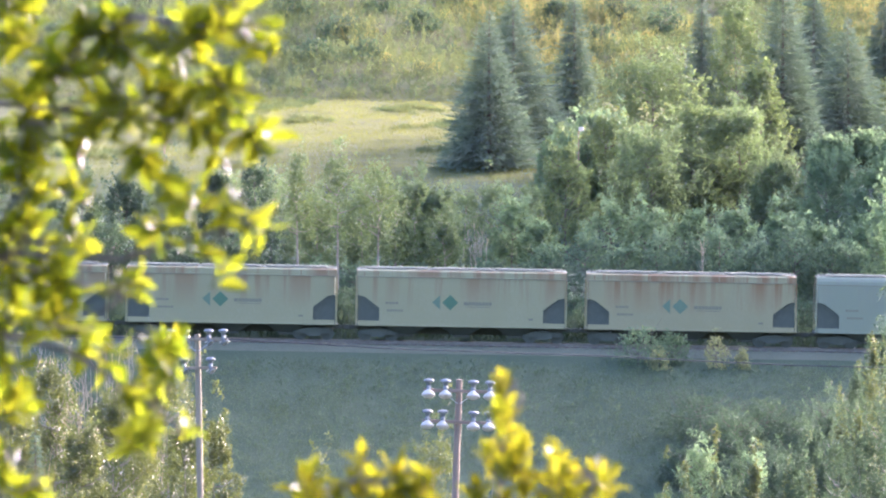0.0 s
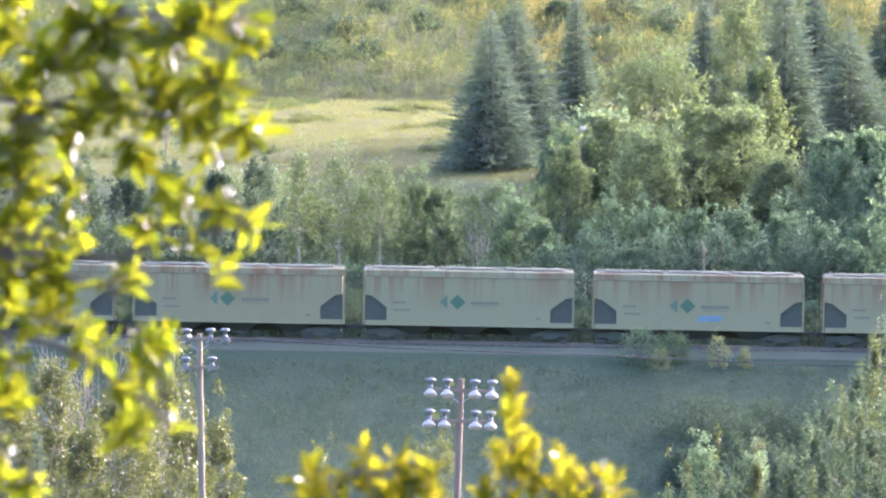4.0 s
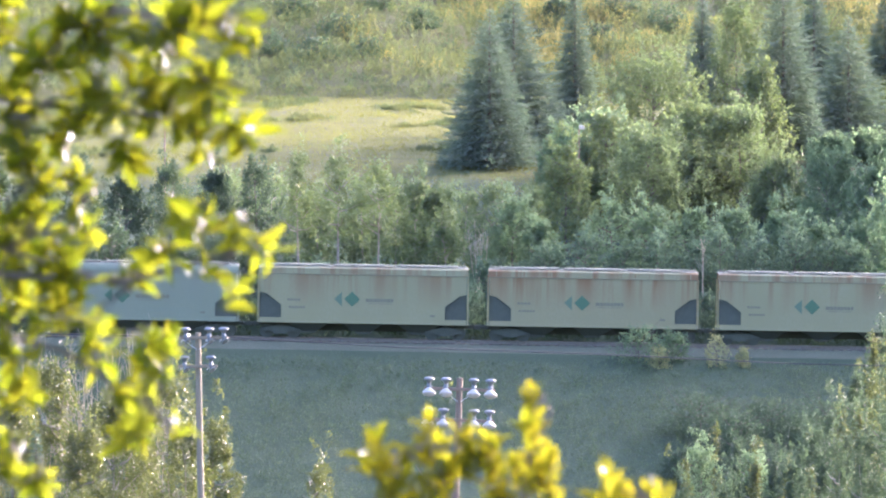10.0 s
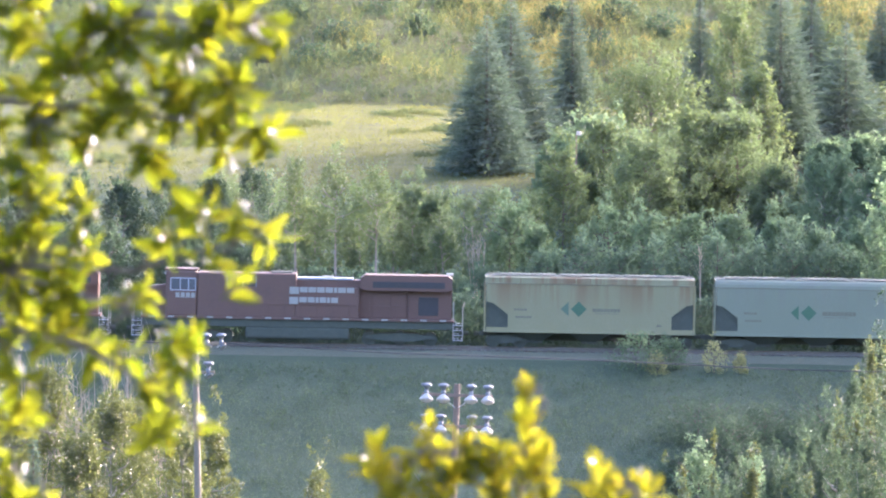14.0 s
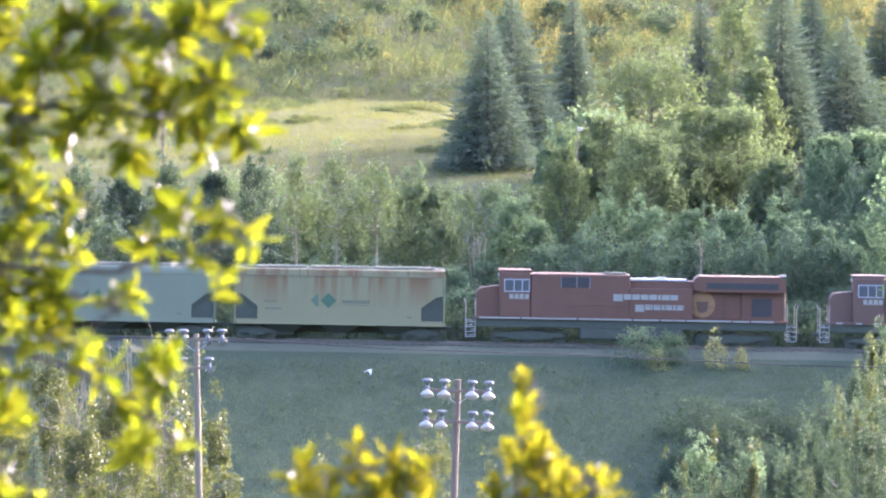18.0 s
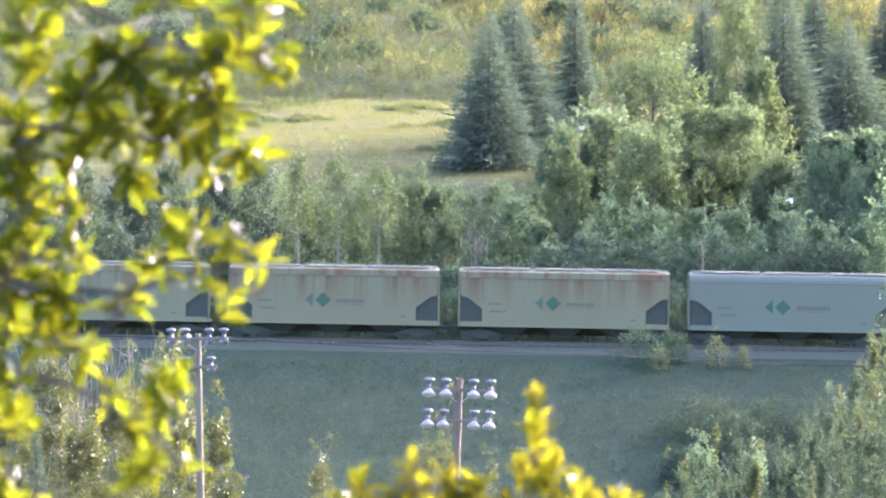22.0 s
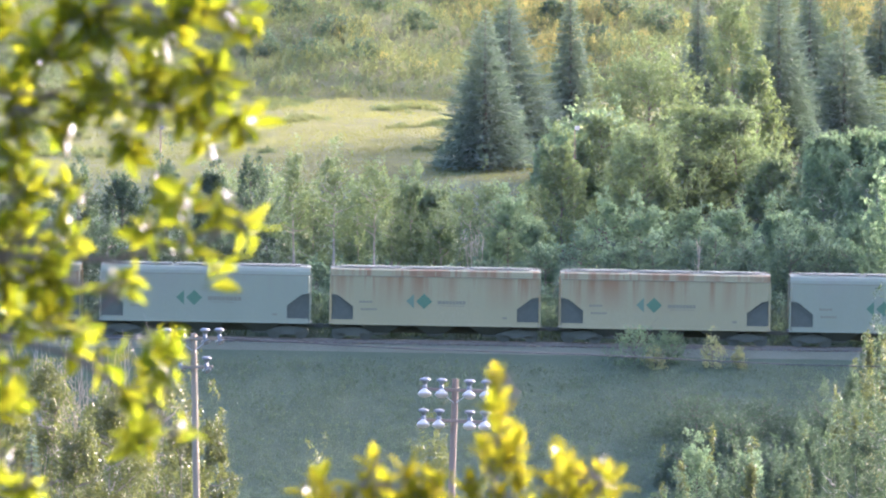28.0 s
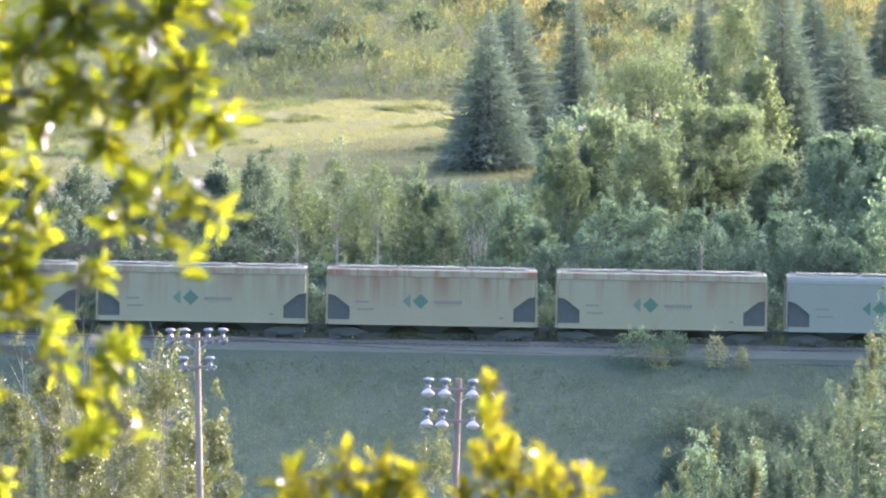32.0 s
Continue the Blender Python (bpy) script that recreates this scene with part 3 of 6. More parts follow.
        b = rod([(e * (L - 0.4), 0, 0.87), (e * (L + 0.25), 0, 0.87)], 0.13, sides=8)
        part("coupler", b, STEEL, loco)
        part("pilot_plate", box(e * (L - 0.3) - 0.05, e * (L - 0.3) + 0.05, -1.4, 1.4, 0.35, 1.5, 0.02), STEEL, loco)
    b = bmesh.new()
    for k in range(12):
        x = -4.0 + k * 1.05
        rod([(x, -1.5, 1.6), (x, -1.5, 2.6)], 0.018, sides=5, bm=b)
    rod([(-4.0, -1.5, 2.6), (7.55, -1.5, 2.6)], 0.018, sides=5, bm=b)
    part("handrail", b, paint, loco)
    y = -1.49
    up = 0.4 if dashed else 0.0
    for z, letters, x in ((3.02 + up, (0.62, 0.5, 0.5, 0.5, 0.5, 0.2, 0.5, 0.5), -0.55 if dashed else -1.2), (2.36 + up, (0.58, 0.5, 0.46, 0.2, 0.42, 0.2, 0.46), -0.55 if dashed else 0.25)):
        b = bmesh.new()
        for i, w in enumerate(letters):
            box(x, x + w, y - 0.02, y, z - (0.12 if i == 0 else 0), z + 0.34, 0, b)
            x += w + 0.06
        part("lettering", b, SIGN_WHITE, loco, "white lettering bars")
    bars(loco, "road_number", SIGN_WHITE, -8.0, -1.52, 2.95, [0.26] * 4, 0.32, 0.08, "white number bars")
    if crest:
        b = bmesh.new()
        bmesh.ops.create_cone(b, segments=24, radius1=0.85, radius2=0.85, depth=0.02, cap_ends=True, matrix=Matrix.Translation((4.65, -1.0, 2.75)) @ Matrix.Rotation(radians(90), 4, "X"))
        c = part("crest", b, SIGN_GOLD, loco, "faded gold round crest")
        part("crest_shield", prism([(4.25, 2.95), (5.05, 2.95), (5.0, 2.4), (4.65, 2.15), (4.3, 2.4)], -1.03, -1.012), LOCO_DULL, c)
    return loco


# cars by their place behind the first one seen: paint of each
TAN = hopper_car(CAR_TAN, False, False, False)
RUST = hopper_car(CAR_RUST, False, False, False)
FADED = hopper_car(CAR_RUST, False, True, False)
SPRAYED = hopper_car(CAR_TAN, False, False, True)
WHITE = hopper_car(CAR_WHITE, True, False, False)
LABELS = {id(TAN): "bleached tan covered hopper car with light rust runs", id(RUST): "tan covered hopper car with brown rust streaks down its side",
          id(FADED): "rust-stained covered hopper car with a faded green emblem", id(SPRAYED): "tan covered hopper car with pale blue graffiti",
          id(WHITE): "pale grey covered hopper car with curved sides"}
PITCH = 15.045
AHEAD = [WHITE, FADED, TAN, TAN, SPRAYED, TAN, RUST, TAN, TAN, RUST, TAN, WHITE, TAN]
BEHIND = [RUST, WHITE, RUST, RUST, TAN, WHITE, RUST, RUST, WHITE, TAN, RUST, TAN, TAN]
ROLLING = []
seen_once = set()
for order, first in ((AHEAD, 1.149 + 2 * PITCH), (BEHIND, -210.67)):
    for k, proto in enumerate(order):
        x = first - k * PITCH
        if id(proto) in seen_once:
            car = copy_thing(proto, Matrix.Identity(4))
        else:
            car = proto
            seen_once.add(id(proto))
        tagged(car, LABELS[id(proto)], "freight car", "hopper cars of the train")
        ROLLING.append((car, x))
loco = locomotive(LOCO_DULL, True, False)
tagged(loco, "faded maroon diesel locomotive with dashed white sill stripe", "locomotive", "locomotives of the train")
ROLLING.append((loco, -168.41))
loco = locomotive(LOCO_RED, False, True)
tagged(loco, "red diesel locomotive with white sill stripe and gold crest", "locomotive", "locomotives of the train")
ROLLING.append((loco, -191.57))


# ---- floodlight poles and street lamps ----
def flood_pole(x, y, base, top, wood, turn, arm, label, lean=0.0, heights=(0.5, 1.87), lower=(-1.0, -0.5, 0.5, 1.0), yoke=False):
    pole = thing("floodlight_pole", pose(x, y, base, 0, lean, turn), label, "floodlight pole", "floodlight poles of the field")
    h = top - base
    part("post", rod([(0, 0, -0.3), (0.05, 0, h * 0.5), (0.0, 0, h)], 0.2, 0.14, 12), wood, pole)
    for row, down in enumerate(heights):
        z = h - down
        half = arm * (0.6 if yoke and row else 1.0) + 0.15
        part("crossarm", box(-half, half, -0.22, -0.12, z - 0.07, z + 0.07, 0.015), wood, pole)
        for u in lower if row else (-1.0, -0.45, 0.45, 1.0):
            px = u * arm * 0.96
            part("hood", lathe([(0.03, 0.40), (0.13, 0.40), (0.22, 0.36), (0.24, 0.30), (0.20, 0.26), (0.11, 0.22), (0.09, 0.12)], 16, at=(px, -0.17, z + 0.1)), HOOD_GREY, pole, "grey ballast hood", True)
            part("stem", lathe([(0.06, -0.1), (0.1, 0.0), (0.11, 0.1), (0.08, 0.2), (0.07, 0.36)], 10, at=(px, -0.17, z)), HOOD_GREY, pole)
            if yoke:
                # an open lamp: two bright bracket legs and a shallow dish turned aside
                b = rod([(px, -0.17, z + 0.02), (px - 0.2, -0.2, z - 0.17)], 0.035, 0.025, 6)
                rod([(px, -0.17, z + 0.02), (px + 0.22, -0.2, z - 0.15)], 0.035, 0.025, 6, b)
                part("bracket", b, LAMP_WHITE, pole, "white lamp bracket")
                b = lathe([(0.04, 0.03), (0.14, 0.0), (0.2, -0.06), (0.19, -0.08), (0.1, -0.04)], 12)
                bmesh.ops.rotate(b, verts=b.verts, cent=(0, 0, 0), matrix=Matrix.Rotation(radians(-38), 3, "Y") @ Matrix.Rotation(radians(-20), 3, "X"))
                bmesh.ops.translate(b, verts=b.verts, vec=(px + 0.06, -0.2, z - 0.12))
                part("dish", b, HOOD_GREY, pole, "dull grey lamp dish", True)
                continue
            for name, profile, mat, note in (("reflector", [(0.06, 0.02), (0.12, -0.03), (0.23, -0.13), (0.295, -0.22), (0.30, -0.26), (0.27, -0.25), (0.1, -0.06)], LAMP_WHITE, "white enamel reflector"),
                                             ("lens", [(0.285, -0.255), (0.27, -0.30), (0.20, -0.36), (0.10, -0.395), (0.02, -0.40)], LAMP_LENS, "bulging lens in opaque pinkish white")):
                b = lathe(profile, 10)
                bmesh.ops.rotate(b, verts=b.verts, cent=(0, 0, 0), matrix=Matrix.Rotation(radians(-16), 3, "X"))
                bmesh.ops.translate(b, verts=b.verts, vec=(px, -0.2, z + 0.02))
                part(name, b, mat, pole, note)
    part("crossarm_brace", rod([(-0.8, -0.15, h - heights[0]), (0, -0.1, h - heights[0] - 0.6), (0.8, -0.15, h - heights[0])], 0.025, sides=6), LAMP_GREY, pole)
    return pole


flood_pole(0.02, 320, -11.5, 5.45, POLE_WOOD, 4, 1.42, "brown wooden pole with two arms of white floodlights", 2.4)
flood_pole(-11.52, 345, -11.5, 6.32, POLE_GREY, -6, 1.32, "greyed wooden pole with two arms of floodlights", -0.6, (0.25, 1.6), (-0.5, 0.5), True)


def street_lamp(x, y, z, top, size, label, head=LAMP_WHITE, note="bright white lamp head"):
    lamp = thing("lamp_post", pose(x, y, z), label, "lamp post")
    h = top - z
    part("post", rod([(0, 0, -0.2), (0, 0, h - 0.1)], 0.09, 0.06, 8), POLE_WOOD, lamp)
    part("arm", rod([(0, 0, h - 0.15), (0.1, -0.1, h - 0.05), (0.25, -0.35, h)], 0.035, sides=6), LAMP_GREY, lamp)
    part("lamp_head", box(0.0, 0.45 * size, -0.55, -0.25, h - 0.12, h + 0.22 * size, 0.05), head, lamp, note)
    return lamp


street_lamp(9.9, 529, 4.63, 13.03, 0.8, "slim brown lamp post with a bright white head")
street_lamp(-21.08, 548, 7.66, 12.8, 0.6, "dark slim lamp post beside the meadow", HOOD_GREY, "dull grey lamp head")


# ---- trees ----
def grow(rng, height_, spread, low):
    """Limbs as polylines: a leaning trunk and forking limbs; returns limbs and their tips."""
    limbs, tips = [], []
    lean = rng.normal(0, 0.03, 2)
    trunk = [np.array([lean[0] * height_ * f * f, lean[1] * height_ * f * f, height_ * f]) for f in np.linspace(0, 0.86, 6)]
    limbs.append((trunk, 0.011 * height_ + 0.02, 0.012))
    n = int(8 + spread * 2.0)
    for k in range(n):
        f = rng.uniform(max(0.22, low), 0.84)
        base = np.array([lean[0] * height_ * f * f, lean[1] * height_ * f * f, height_ * f])
        ang = k * 2.4 + rng.normal(0, 0.4)
        reach = spread * (0.55 + 0.45 * math.sin(math.pi * min(1, max(0.1, f)))) * rng.uniform(0.7, 1.05)
        up = reach * rng.uniform(0.35, 0.9)
        end = base + np.array([math.cos(ang) * reach, math.sin(ang) * reach, up])
        mid = base * 0.5 + end * 0.5 + np.array([0, 0, -0.12 * reach]) + rng.normal(0, 0.05 * reach, 3)
        limbs.append(([base, mid, end], 0.006 * height_ + 0.008, 0.006))
        tips += [end, mid * 0.4 + end * 0.6, mid]
    tips.append(trunk[-1] + np.array([0, 0, height_ * 0.06]))
    return limbs, tips


def leafy_tree(name, x, y, h, spread, seed, leaf, bark, count, size, label, category="tree", clump=0.32, low=0.15, group="", taper=0.0):
    rng = np.random.default_rng(seed)
    tree = thing(name, pose(x, y, height(x, y) - 0.15, 0, 0, rng.uniform(0, 360)), label, category, group)
    limbs, tips = grow(rng, h, spread, low)
    b = bmesh.new()
    for pts, r0, r1 in limbs:
        rod([tuple(p) for p in pts], r0, r1, 6 if r0 > 0.08 else 4, b)
    part("trunk", b, bark, tree)
    # leafy shoots climb outwards from the limbs to an uneven outline; some leaves gather in clumps inside
    roots, ends = [], []
    for k in range(int(50 + spread * 55)):
        f = low + (1 - low) * rng.uniform(0, 1)
        w = 1.3 * spread * (math.sin(math.pi * (0.14 + 0.80 * f)) ** 0.6) * (0.82 + 0.5 * noise.noise((math.cos(k * 2.4) * 1.3, f * 3, seed * 1.7)))
        w *= 1 - taper * f
        a = k * 2.39996
        r = w * rng.uniform(0.2, 1.0) ** 0.5 * rng.uniform(0.9, 1.1)
        end = np.array([math.cos(a) * r, math.sin(a) * r, h * (0.06 + 0.94 * f) + 0.1 * rng.normal()])
        if k % 3 == 0:
            end[2] += abs(rng.normal()) * 0.09 * h * (0.4 + f)
        ends.append(end)
        roots.append(np.array([end[0] * 0.62, end[1] * 0.62, max(0.1, end[2] - 0.45 * r - 0.05 * h)]))
    for q in range(4):
        ends.append(np.array([rng.normal(0, 0.25) * spread * (1 - taper), rng.normal(0, 0.25) * spread * (1 - taper), h * rng.uniform(0.93, 1.04)]))
        roots.append(np.array([0, 0, h * 0.8]))
    roots, ends = np.array(roots), np.array(ends)
    which = rng.integers(0, len(ends), count)
    t = rng.uniform(0.05, 1, count) ** 0.75
    pos = roots[which] * (1 - t)[:, None] + ends[which] * t[:, None]
    pos += rng.normal(0, 1, (count, 3)) * ((0.09 + clump * 0.34 * spread) * (1.12 - 0.8 * t))[:, None]
    pos = pos[pos[:, 2] > 0.1]
    n = len(pos)
    ax = unit(rng, n)
    ax[:, 2] -= 0.25
    s = size * rng.uniform(0.6, 1.4, n)[:, None]
    ay = np.cross(ax, unit(rng, n))
    ay /= np.linalg.norm(ay, axis=1)[:, None] + 1e-9
    blades("crown", pos, ax * s * 1.15, ay * s * 0.8, leaf, tree)
    return tree


def spruce(x, y, h, radius, seed, label, slim=False):
    rng = np.random.default_rng(seed)
    tree = thing("spruce_tree", pose(x, y, height(x, y) - 0.1, 0, 0, rng.uniform(0, 360)), label, "spruce tree", "spruces on the hillside")
    part("trunk", rod([(0, 0, 0), (0.03, 0, h * 0.5), (0, 0, h)], 0.013 * h + 0.05, 0.015, 8), BARK, tree)
    C, AX, AY = [], [], []
    def outline(f, a):
        return (radius * (1 - f) ** 0.92 + 0.10) * (0.88 + 0.22 * noise.noise((math.cos(a) * 1.6 + seed, math.sin(a) * 1.6, f * h * 0.5)))

    # inner needles
    for i in range(int(h * radius * 140)):
        f = min(0.985, (1 - math.sqrt(rng.uniform(0, 1))) * 0.97 + 0.015)
        a = rng.uniform(0, 6.283)
        r = outline(f, a) * rng.uniform(0.15, 0.85)
        u = np.array([math.cos(a), math.sin(a), 0])
        w = np.array([-math.sin(a), math.cos(a), 0])
        size = rng.uniform(0.35, 0.7) * (0.5 + 0.5 * (1 - f))
        C.append(u * r + np.array([0, 0, h * (0.03 + 0.97 * f) - 0.2 * r]))
        AX.append((u * 0.9 + w * rng.uniform(-0.8, 0.8) + np.array([0, 0, rng.normal(-0.2, 0.2)])) * size)
        AY.append((w * 0.8 + np.array([0, 0, rng.normal(0, 0.4)])) * size * 0.34)
    # drooping boughs with upturned tips, in loose tiers
    z = 0.25
    while z < h * 0.97:
        f = z / h
        n = int(6 + 7 * (1 - f))
        start = rng.uniform(0, 6.283)
        for k in range(n):
            a = start + 6.283 * k / n + rng.normal(0, 0.2)
            r = outline(f, a) * rng.uniform(0.72, 1.25)
            u = np.array([math.cos(a), math.sin(a), 0])
            w = np.array([-math.sin(a), math.cos(a), 0])
            z0 = z + rng.normal(0, 0.16)
            steps = max(3, int(r / 0.2))
            for q in range(steps):
                s = 0.3 + 0.7 * (q + 0.5) / steps
                drop = -0.34 * (1 - f) * r * s + 0.20 * r * s ** 3
                p = u * r * s + np.array([0, 0, z0 + drop])
                size = 0.22 + 0.34 * (1 - s) * min(1.0, r * 0.5)
                for side in (-1, 1):
                    C.append(p + w * side * size * 0.4 + np.array([0, 0, -0.05]))
                    AX.append((u * 0.8 + w * side * 0.6 + np.array([0, 0, rng.normal(-0.3, 0.15)])) * size * 1.2)
                    AY.append((w * 0.5 - u * side * 0.3 + np.array([0, 0, 0.5])) * size * 0.4)
        z += 0.36 + 0.12 * rng.uniform()
    blades("crown", np.array(C), np.array(AX), np.array(AY), NEEDLE, tree, bend=0.12)
    return tree


def bare_shrub(x, y, h, spread, seed, label, stems=9):
    rng = np.random.default_rng(seed)
    shrub = thing("bare_shrub", pose(x, y, height(x, y) - 0.1), label, "shrub")
    for k in range(stems):
        a, r = rng.uniform(0, 6.28), spread * rng.uniform(0.15, 0.9)
        b = bmesh.new()
        end = np.array([math.cos(a) * r, math.sin(a) * r, h * rng.uniform(0.7, 1.0)])
        mid = end * np.array([0.35, 0.35, 0.5]) + rng.normal(0, 0.1, 3)
        rod([(0.1 * math.cos(a), 0.1 * math.sin(a), 0), tuple(mid), tuple(end)], 0.038, 0.014, 5, b)
        for q in range(7):
            f = rng.uniform(0.25, 0.95)
            s = mid * (1 - f) + end * f
            e = s + np.array([rng.normal(0, 0.35), rng.normal(0, 0.35), rng.uniform(0.4, 1.1)]) * h * 0.12
            rod([tuple(s), tuple(s * 0.5 + e * 0.5 + rng.normal(0, 0.04, 3)), tuple(e)], 0.022, 0.01, 4, b)
        part("stem", b, TWIG, shrub)
    return shrub


spruce(3.61, 565, 12.7, 5.9, 1, "broad dark green spruce at the meadow's edge")
spruce(5.65, 584, 12.9, 6.9, 2, "tall dark green spruce beside another spruce")
spruce(10.93, 604, 13.1, 3.3, 3, "slim dark spruce among lit weeds")
spruce(32.4, 580, 10.8, 6.6, 4, "spruce with long drooping boughs above the bushes")
spruce(26.82, 572, 15.2, 5.6, 5, "tall spruce behind leafy trees")
spruce(21.44, 600, 12.3, 3.6, 6, "hazy spruce behind leafy trees")
spruce(30.5, 596, 14.1, 3.8, 7, "hazy spruce on the upper slope")
spruce(36.8, 604, 12.4, 4.2, 8, "spruce on the upper slope")
leafy_tree("leafy_tree", 9.2, 546, 5.7, 1.92, 320, LEAF_BUSH, BARK, 4180, 0.202, "dark green tree beside the spruces", "tree", 0.25, 0.1)
leafy_tree("leafy_tree", 11.1, 545, 6.8, 2.13, 321, LEAF_BUSH, BARK, 4180, 0.202, "dark green tree beside the spruces", "tree", 0.25, 0.1)
leafy_tree("leafy_tree", 8.06, 541, 5.4, 1.48, 322, LEAF_BUSH, BARK, 4180, 0.202, "dark green tree beside the spruces", "tree", 0.25, 0.1)
leafy_tree("leafy_tree", 12.82, 546, 6.9, 2.56, 323, LEAF_BUSH, BARK, 4180, 0.202, "dark green tree beside the spruces", "tree", 0.25, 0.1)
leafy_tree("leafy_tree", 9.94, 540, 6.3, 1.9, 324, LEAF_BUSH, BARK, 4180, 0.202, "dark green tree beside the spruces", "tree", 0.25, 0.1)
leafy_tree("leafy_tree", 16.21, 560, 9.4, 4.37, 11, LEAF_POPLAR, BARK, 9880, 0.216, "sunlit green tree with a rounded crown", "tree", 0.25, 0.1)
leafy_tree("leafy_tree", 19.18, 545, 7.2, 3.19, 12, LEAF_POPLAR, BARK, 6840, 0.202, "sunlit green tree with a rounded crown", "tree", 0.25, 0.1)
leafy_tree("leafy_tree", 22.41, 546, 6.6, 3.62, 13, LEAF_WILLOW, BARK, 8740, 0.202, "pale green willow tree lit from above", "tree", 0.25, 0.1)
leafy_tree("leafy_tree", 15.19, 532, 7.8, 3.53, 14, LEAF_WILLOW, BARK, 8740, 0.202, "pale green willow tree lit from above", "tree", 0.25, 0.1)
leafy_tree("leafy_tree", 12.26, 540, 7.5, 2.53, 15, LEAF_POPLAR, BARK, 5320, 0.202, "sunlit green tree with a rounded crown", "tree", 0.25, 0.1)
leafy_tree("leafy_tree", 18.61, 541, 4.8, 3.17, 16, LEAF_POPLAR, BARK, 6840, 0.202, "sunlit green tree with a rounded crown", "tree", 0.25, 0.1)
leafy_tree("leafy_tree", 24.71, 536, 4.6, 2.51, 17, LEAF_WILLOW, BARK, 5700, 0.202, "pale green willow tree lit from above", "tree", 0.25, 0.1)
leafy_tree("leafy_tree", 8.83, 524, 8.3, 2.25, 18, LEAF_POPLAR, BARK, 6840, 0.187, "upright green tree near the railway", "tree", 0.25, 0.1)
leafy_tree("leafy_tree", 27.63, 520, 8.6, 3.04, 19, LEAF_BUSH, BARK, 7220, 0.202, "dark green tree in shade near the railway", "tree", 0.25, 0.1)
leafy_tree("leafy_tree", 30.4, 512, 8.5, 2.2, 20, LEAF_BUSH, BARK, 5320, 0.202, "dark green tree in shade near the railway", "tree", 0.25, 0.1)
leafy_tree("leafy_tree", 23.9, 588, 11.2, 2.75, 21, LEAF_POPLAR, BARK, 5700, 0.216, "hazy green tree on the upper slope", "tree", 0.25, 0.1)
leafy_tree("leafy_tree", 30.81, 602, 10.4, 2.58, 22, LEAF_POPLAR, BARK, 4940, 0.216, "hazy green tree on the upper slope", "tree", 0.25, 0.1)
leafy_tree("leafy_tree", 35.5, 594, 4.5, 2.78, 23, LEAF_POPLAR, BARK, 4940, 0.216, "hazy green tree on the upper slope", "tree", 0.25, 0.1)
leafy_tree("leafy_tree", 24.77, 566, 7.7, 2.43, 24, LEAF_POPLAR, BARK, 4940, 0.216, "hazy green tree on the upper slope", "tree", 0.25, 0.1)
leafy_tree("leafy_tree", 30.51, 566, 2.3, 2.21, 330, LEAF_BUSH, BARK, 4180, 0.202, "dark green tree below the spruces", "tree", 0.25, 0.1)
leafy_tree("leafy_tree", 33.06, 568, 2.4, 2.44, 331, LEAF_BUSH, BARK, 4180, 0.202, "dark green tree below the spruces", "tree", 0.25, 0.1)
leafy_tree("leafy_tree", 35.59, 566, 2.4, 2.43, 332, LEAF_BUSH, BARK, 4180, 0.202, "dark green tree below the spruces", "tree", 0.25, 0.1)
leafy_tree("leafy_tree", -9.84, 491, 10.4, 1.53, 40, LEAF_POPLAR, PALE_BARK, 1520, 0.187, "slender pale-stemmed tree behind the railway", "tree", 0.25, 0.52)
leafy_tree("leafy_tree", -7.15, 490, 11.1, 1.72, 41, LEAF_POPLAR, PALE_BARK, 1520, 0.187, "slender pale-stemmed tree behind the railway", "tree", 0.25, 0.52)
leafy_tree("leafy_tree", -4.44, 491, 10.3, 1.92, 42, LEAF_POPLAR, PALE_BARK, 1520, 0.187, "slender pale-stemmed tree behind the railway", "tree", 0.25, 0.52)
leafy_tree("bush", -1.95, 510, 7.4, 1.59, 43, LEAF_WILLOW, PALE_BARK, 4940, 0.187, "leafy bush growing behind the railway", "bush", 0.25, 0.02)
leafy_tree("bush", -0.35, 505, 7.2, 1.38, 44, LEAF_WILLOW, PALE_BARK, 4940, 0.187, "leafy bush growing behind the railway", "bush", 0.25, 0.02)
leafy_tree("bush", 4.75, 503, 6.7, 1.77, 45, LEAF_BUSH, BARK, 4940, 0.187, "leafy bush growing behind the railway", "bush", 0.25, 0.02)
leafy_tree("bush", 6.67, 500, 5.7, 1.56, 46, LEAF_BUSH, BARK, 4940, 0.187, "leafy bush growing behind the railway", "bush", 0.25, 0.02)
leafy_tree("bush", 11.79, 502, 7.1, 2.15, 47, LEAF_BUSH, BARK, 4940, 0.187, "leafy bush growing behind the railway", "bush", 0.25, 0.02)
leafy_tree("bush", 14.28, 500, 6.6, 2.15, 48, LEAF_BUSH, BARK, 4940, 0.187, "leafy bush growing behind the railway", "bush", 0.25, 0.02)
leafy_tree("bush", 17.27, 502, 6.2, 2.15, 49, LEAF_BUSH, BARK, 4940, 0.187, "leafy bush growing behind the railway", "bush", 0.25, 0.02)
leafy_tree("bush", 20.13, 500, 6.7, 2.34, 50, LEAF_BUSH, BARK, 4940, 0.187, "leafy bush growing behind the railway", "bush", 0.25, 0.02)
leafy_tree("bush", 23.54, 502, 6.1, 2.15, 51, LEAF_BUSH, BARK, 4940, 0.187, "leafy bush growing behind the railway", "bush", 0.25, 0.02)
leafy_tree("bush", 26.12, 499, 5.7, 2.14, 52, LEAF_BUSH, BARK, 4940, 0.187, "leafy bush growing behind the railway", "bush", 0.25, 0.02)
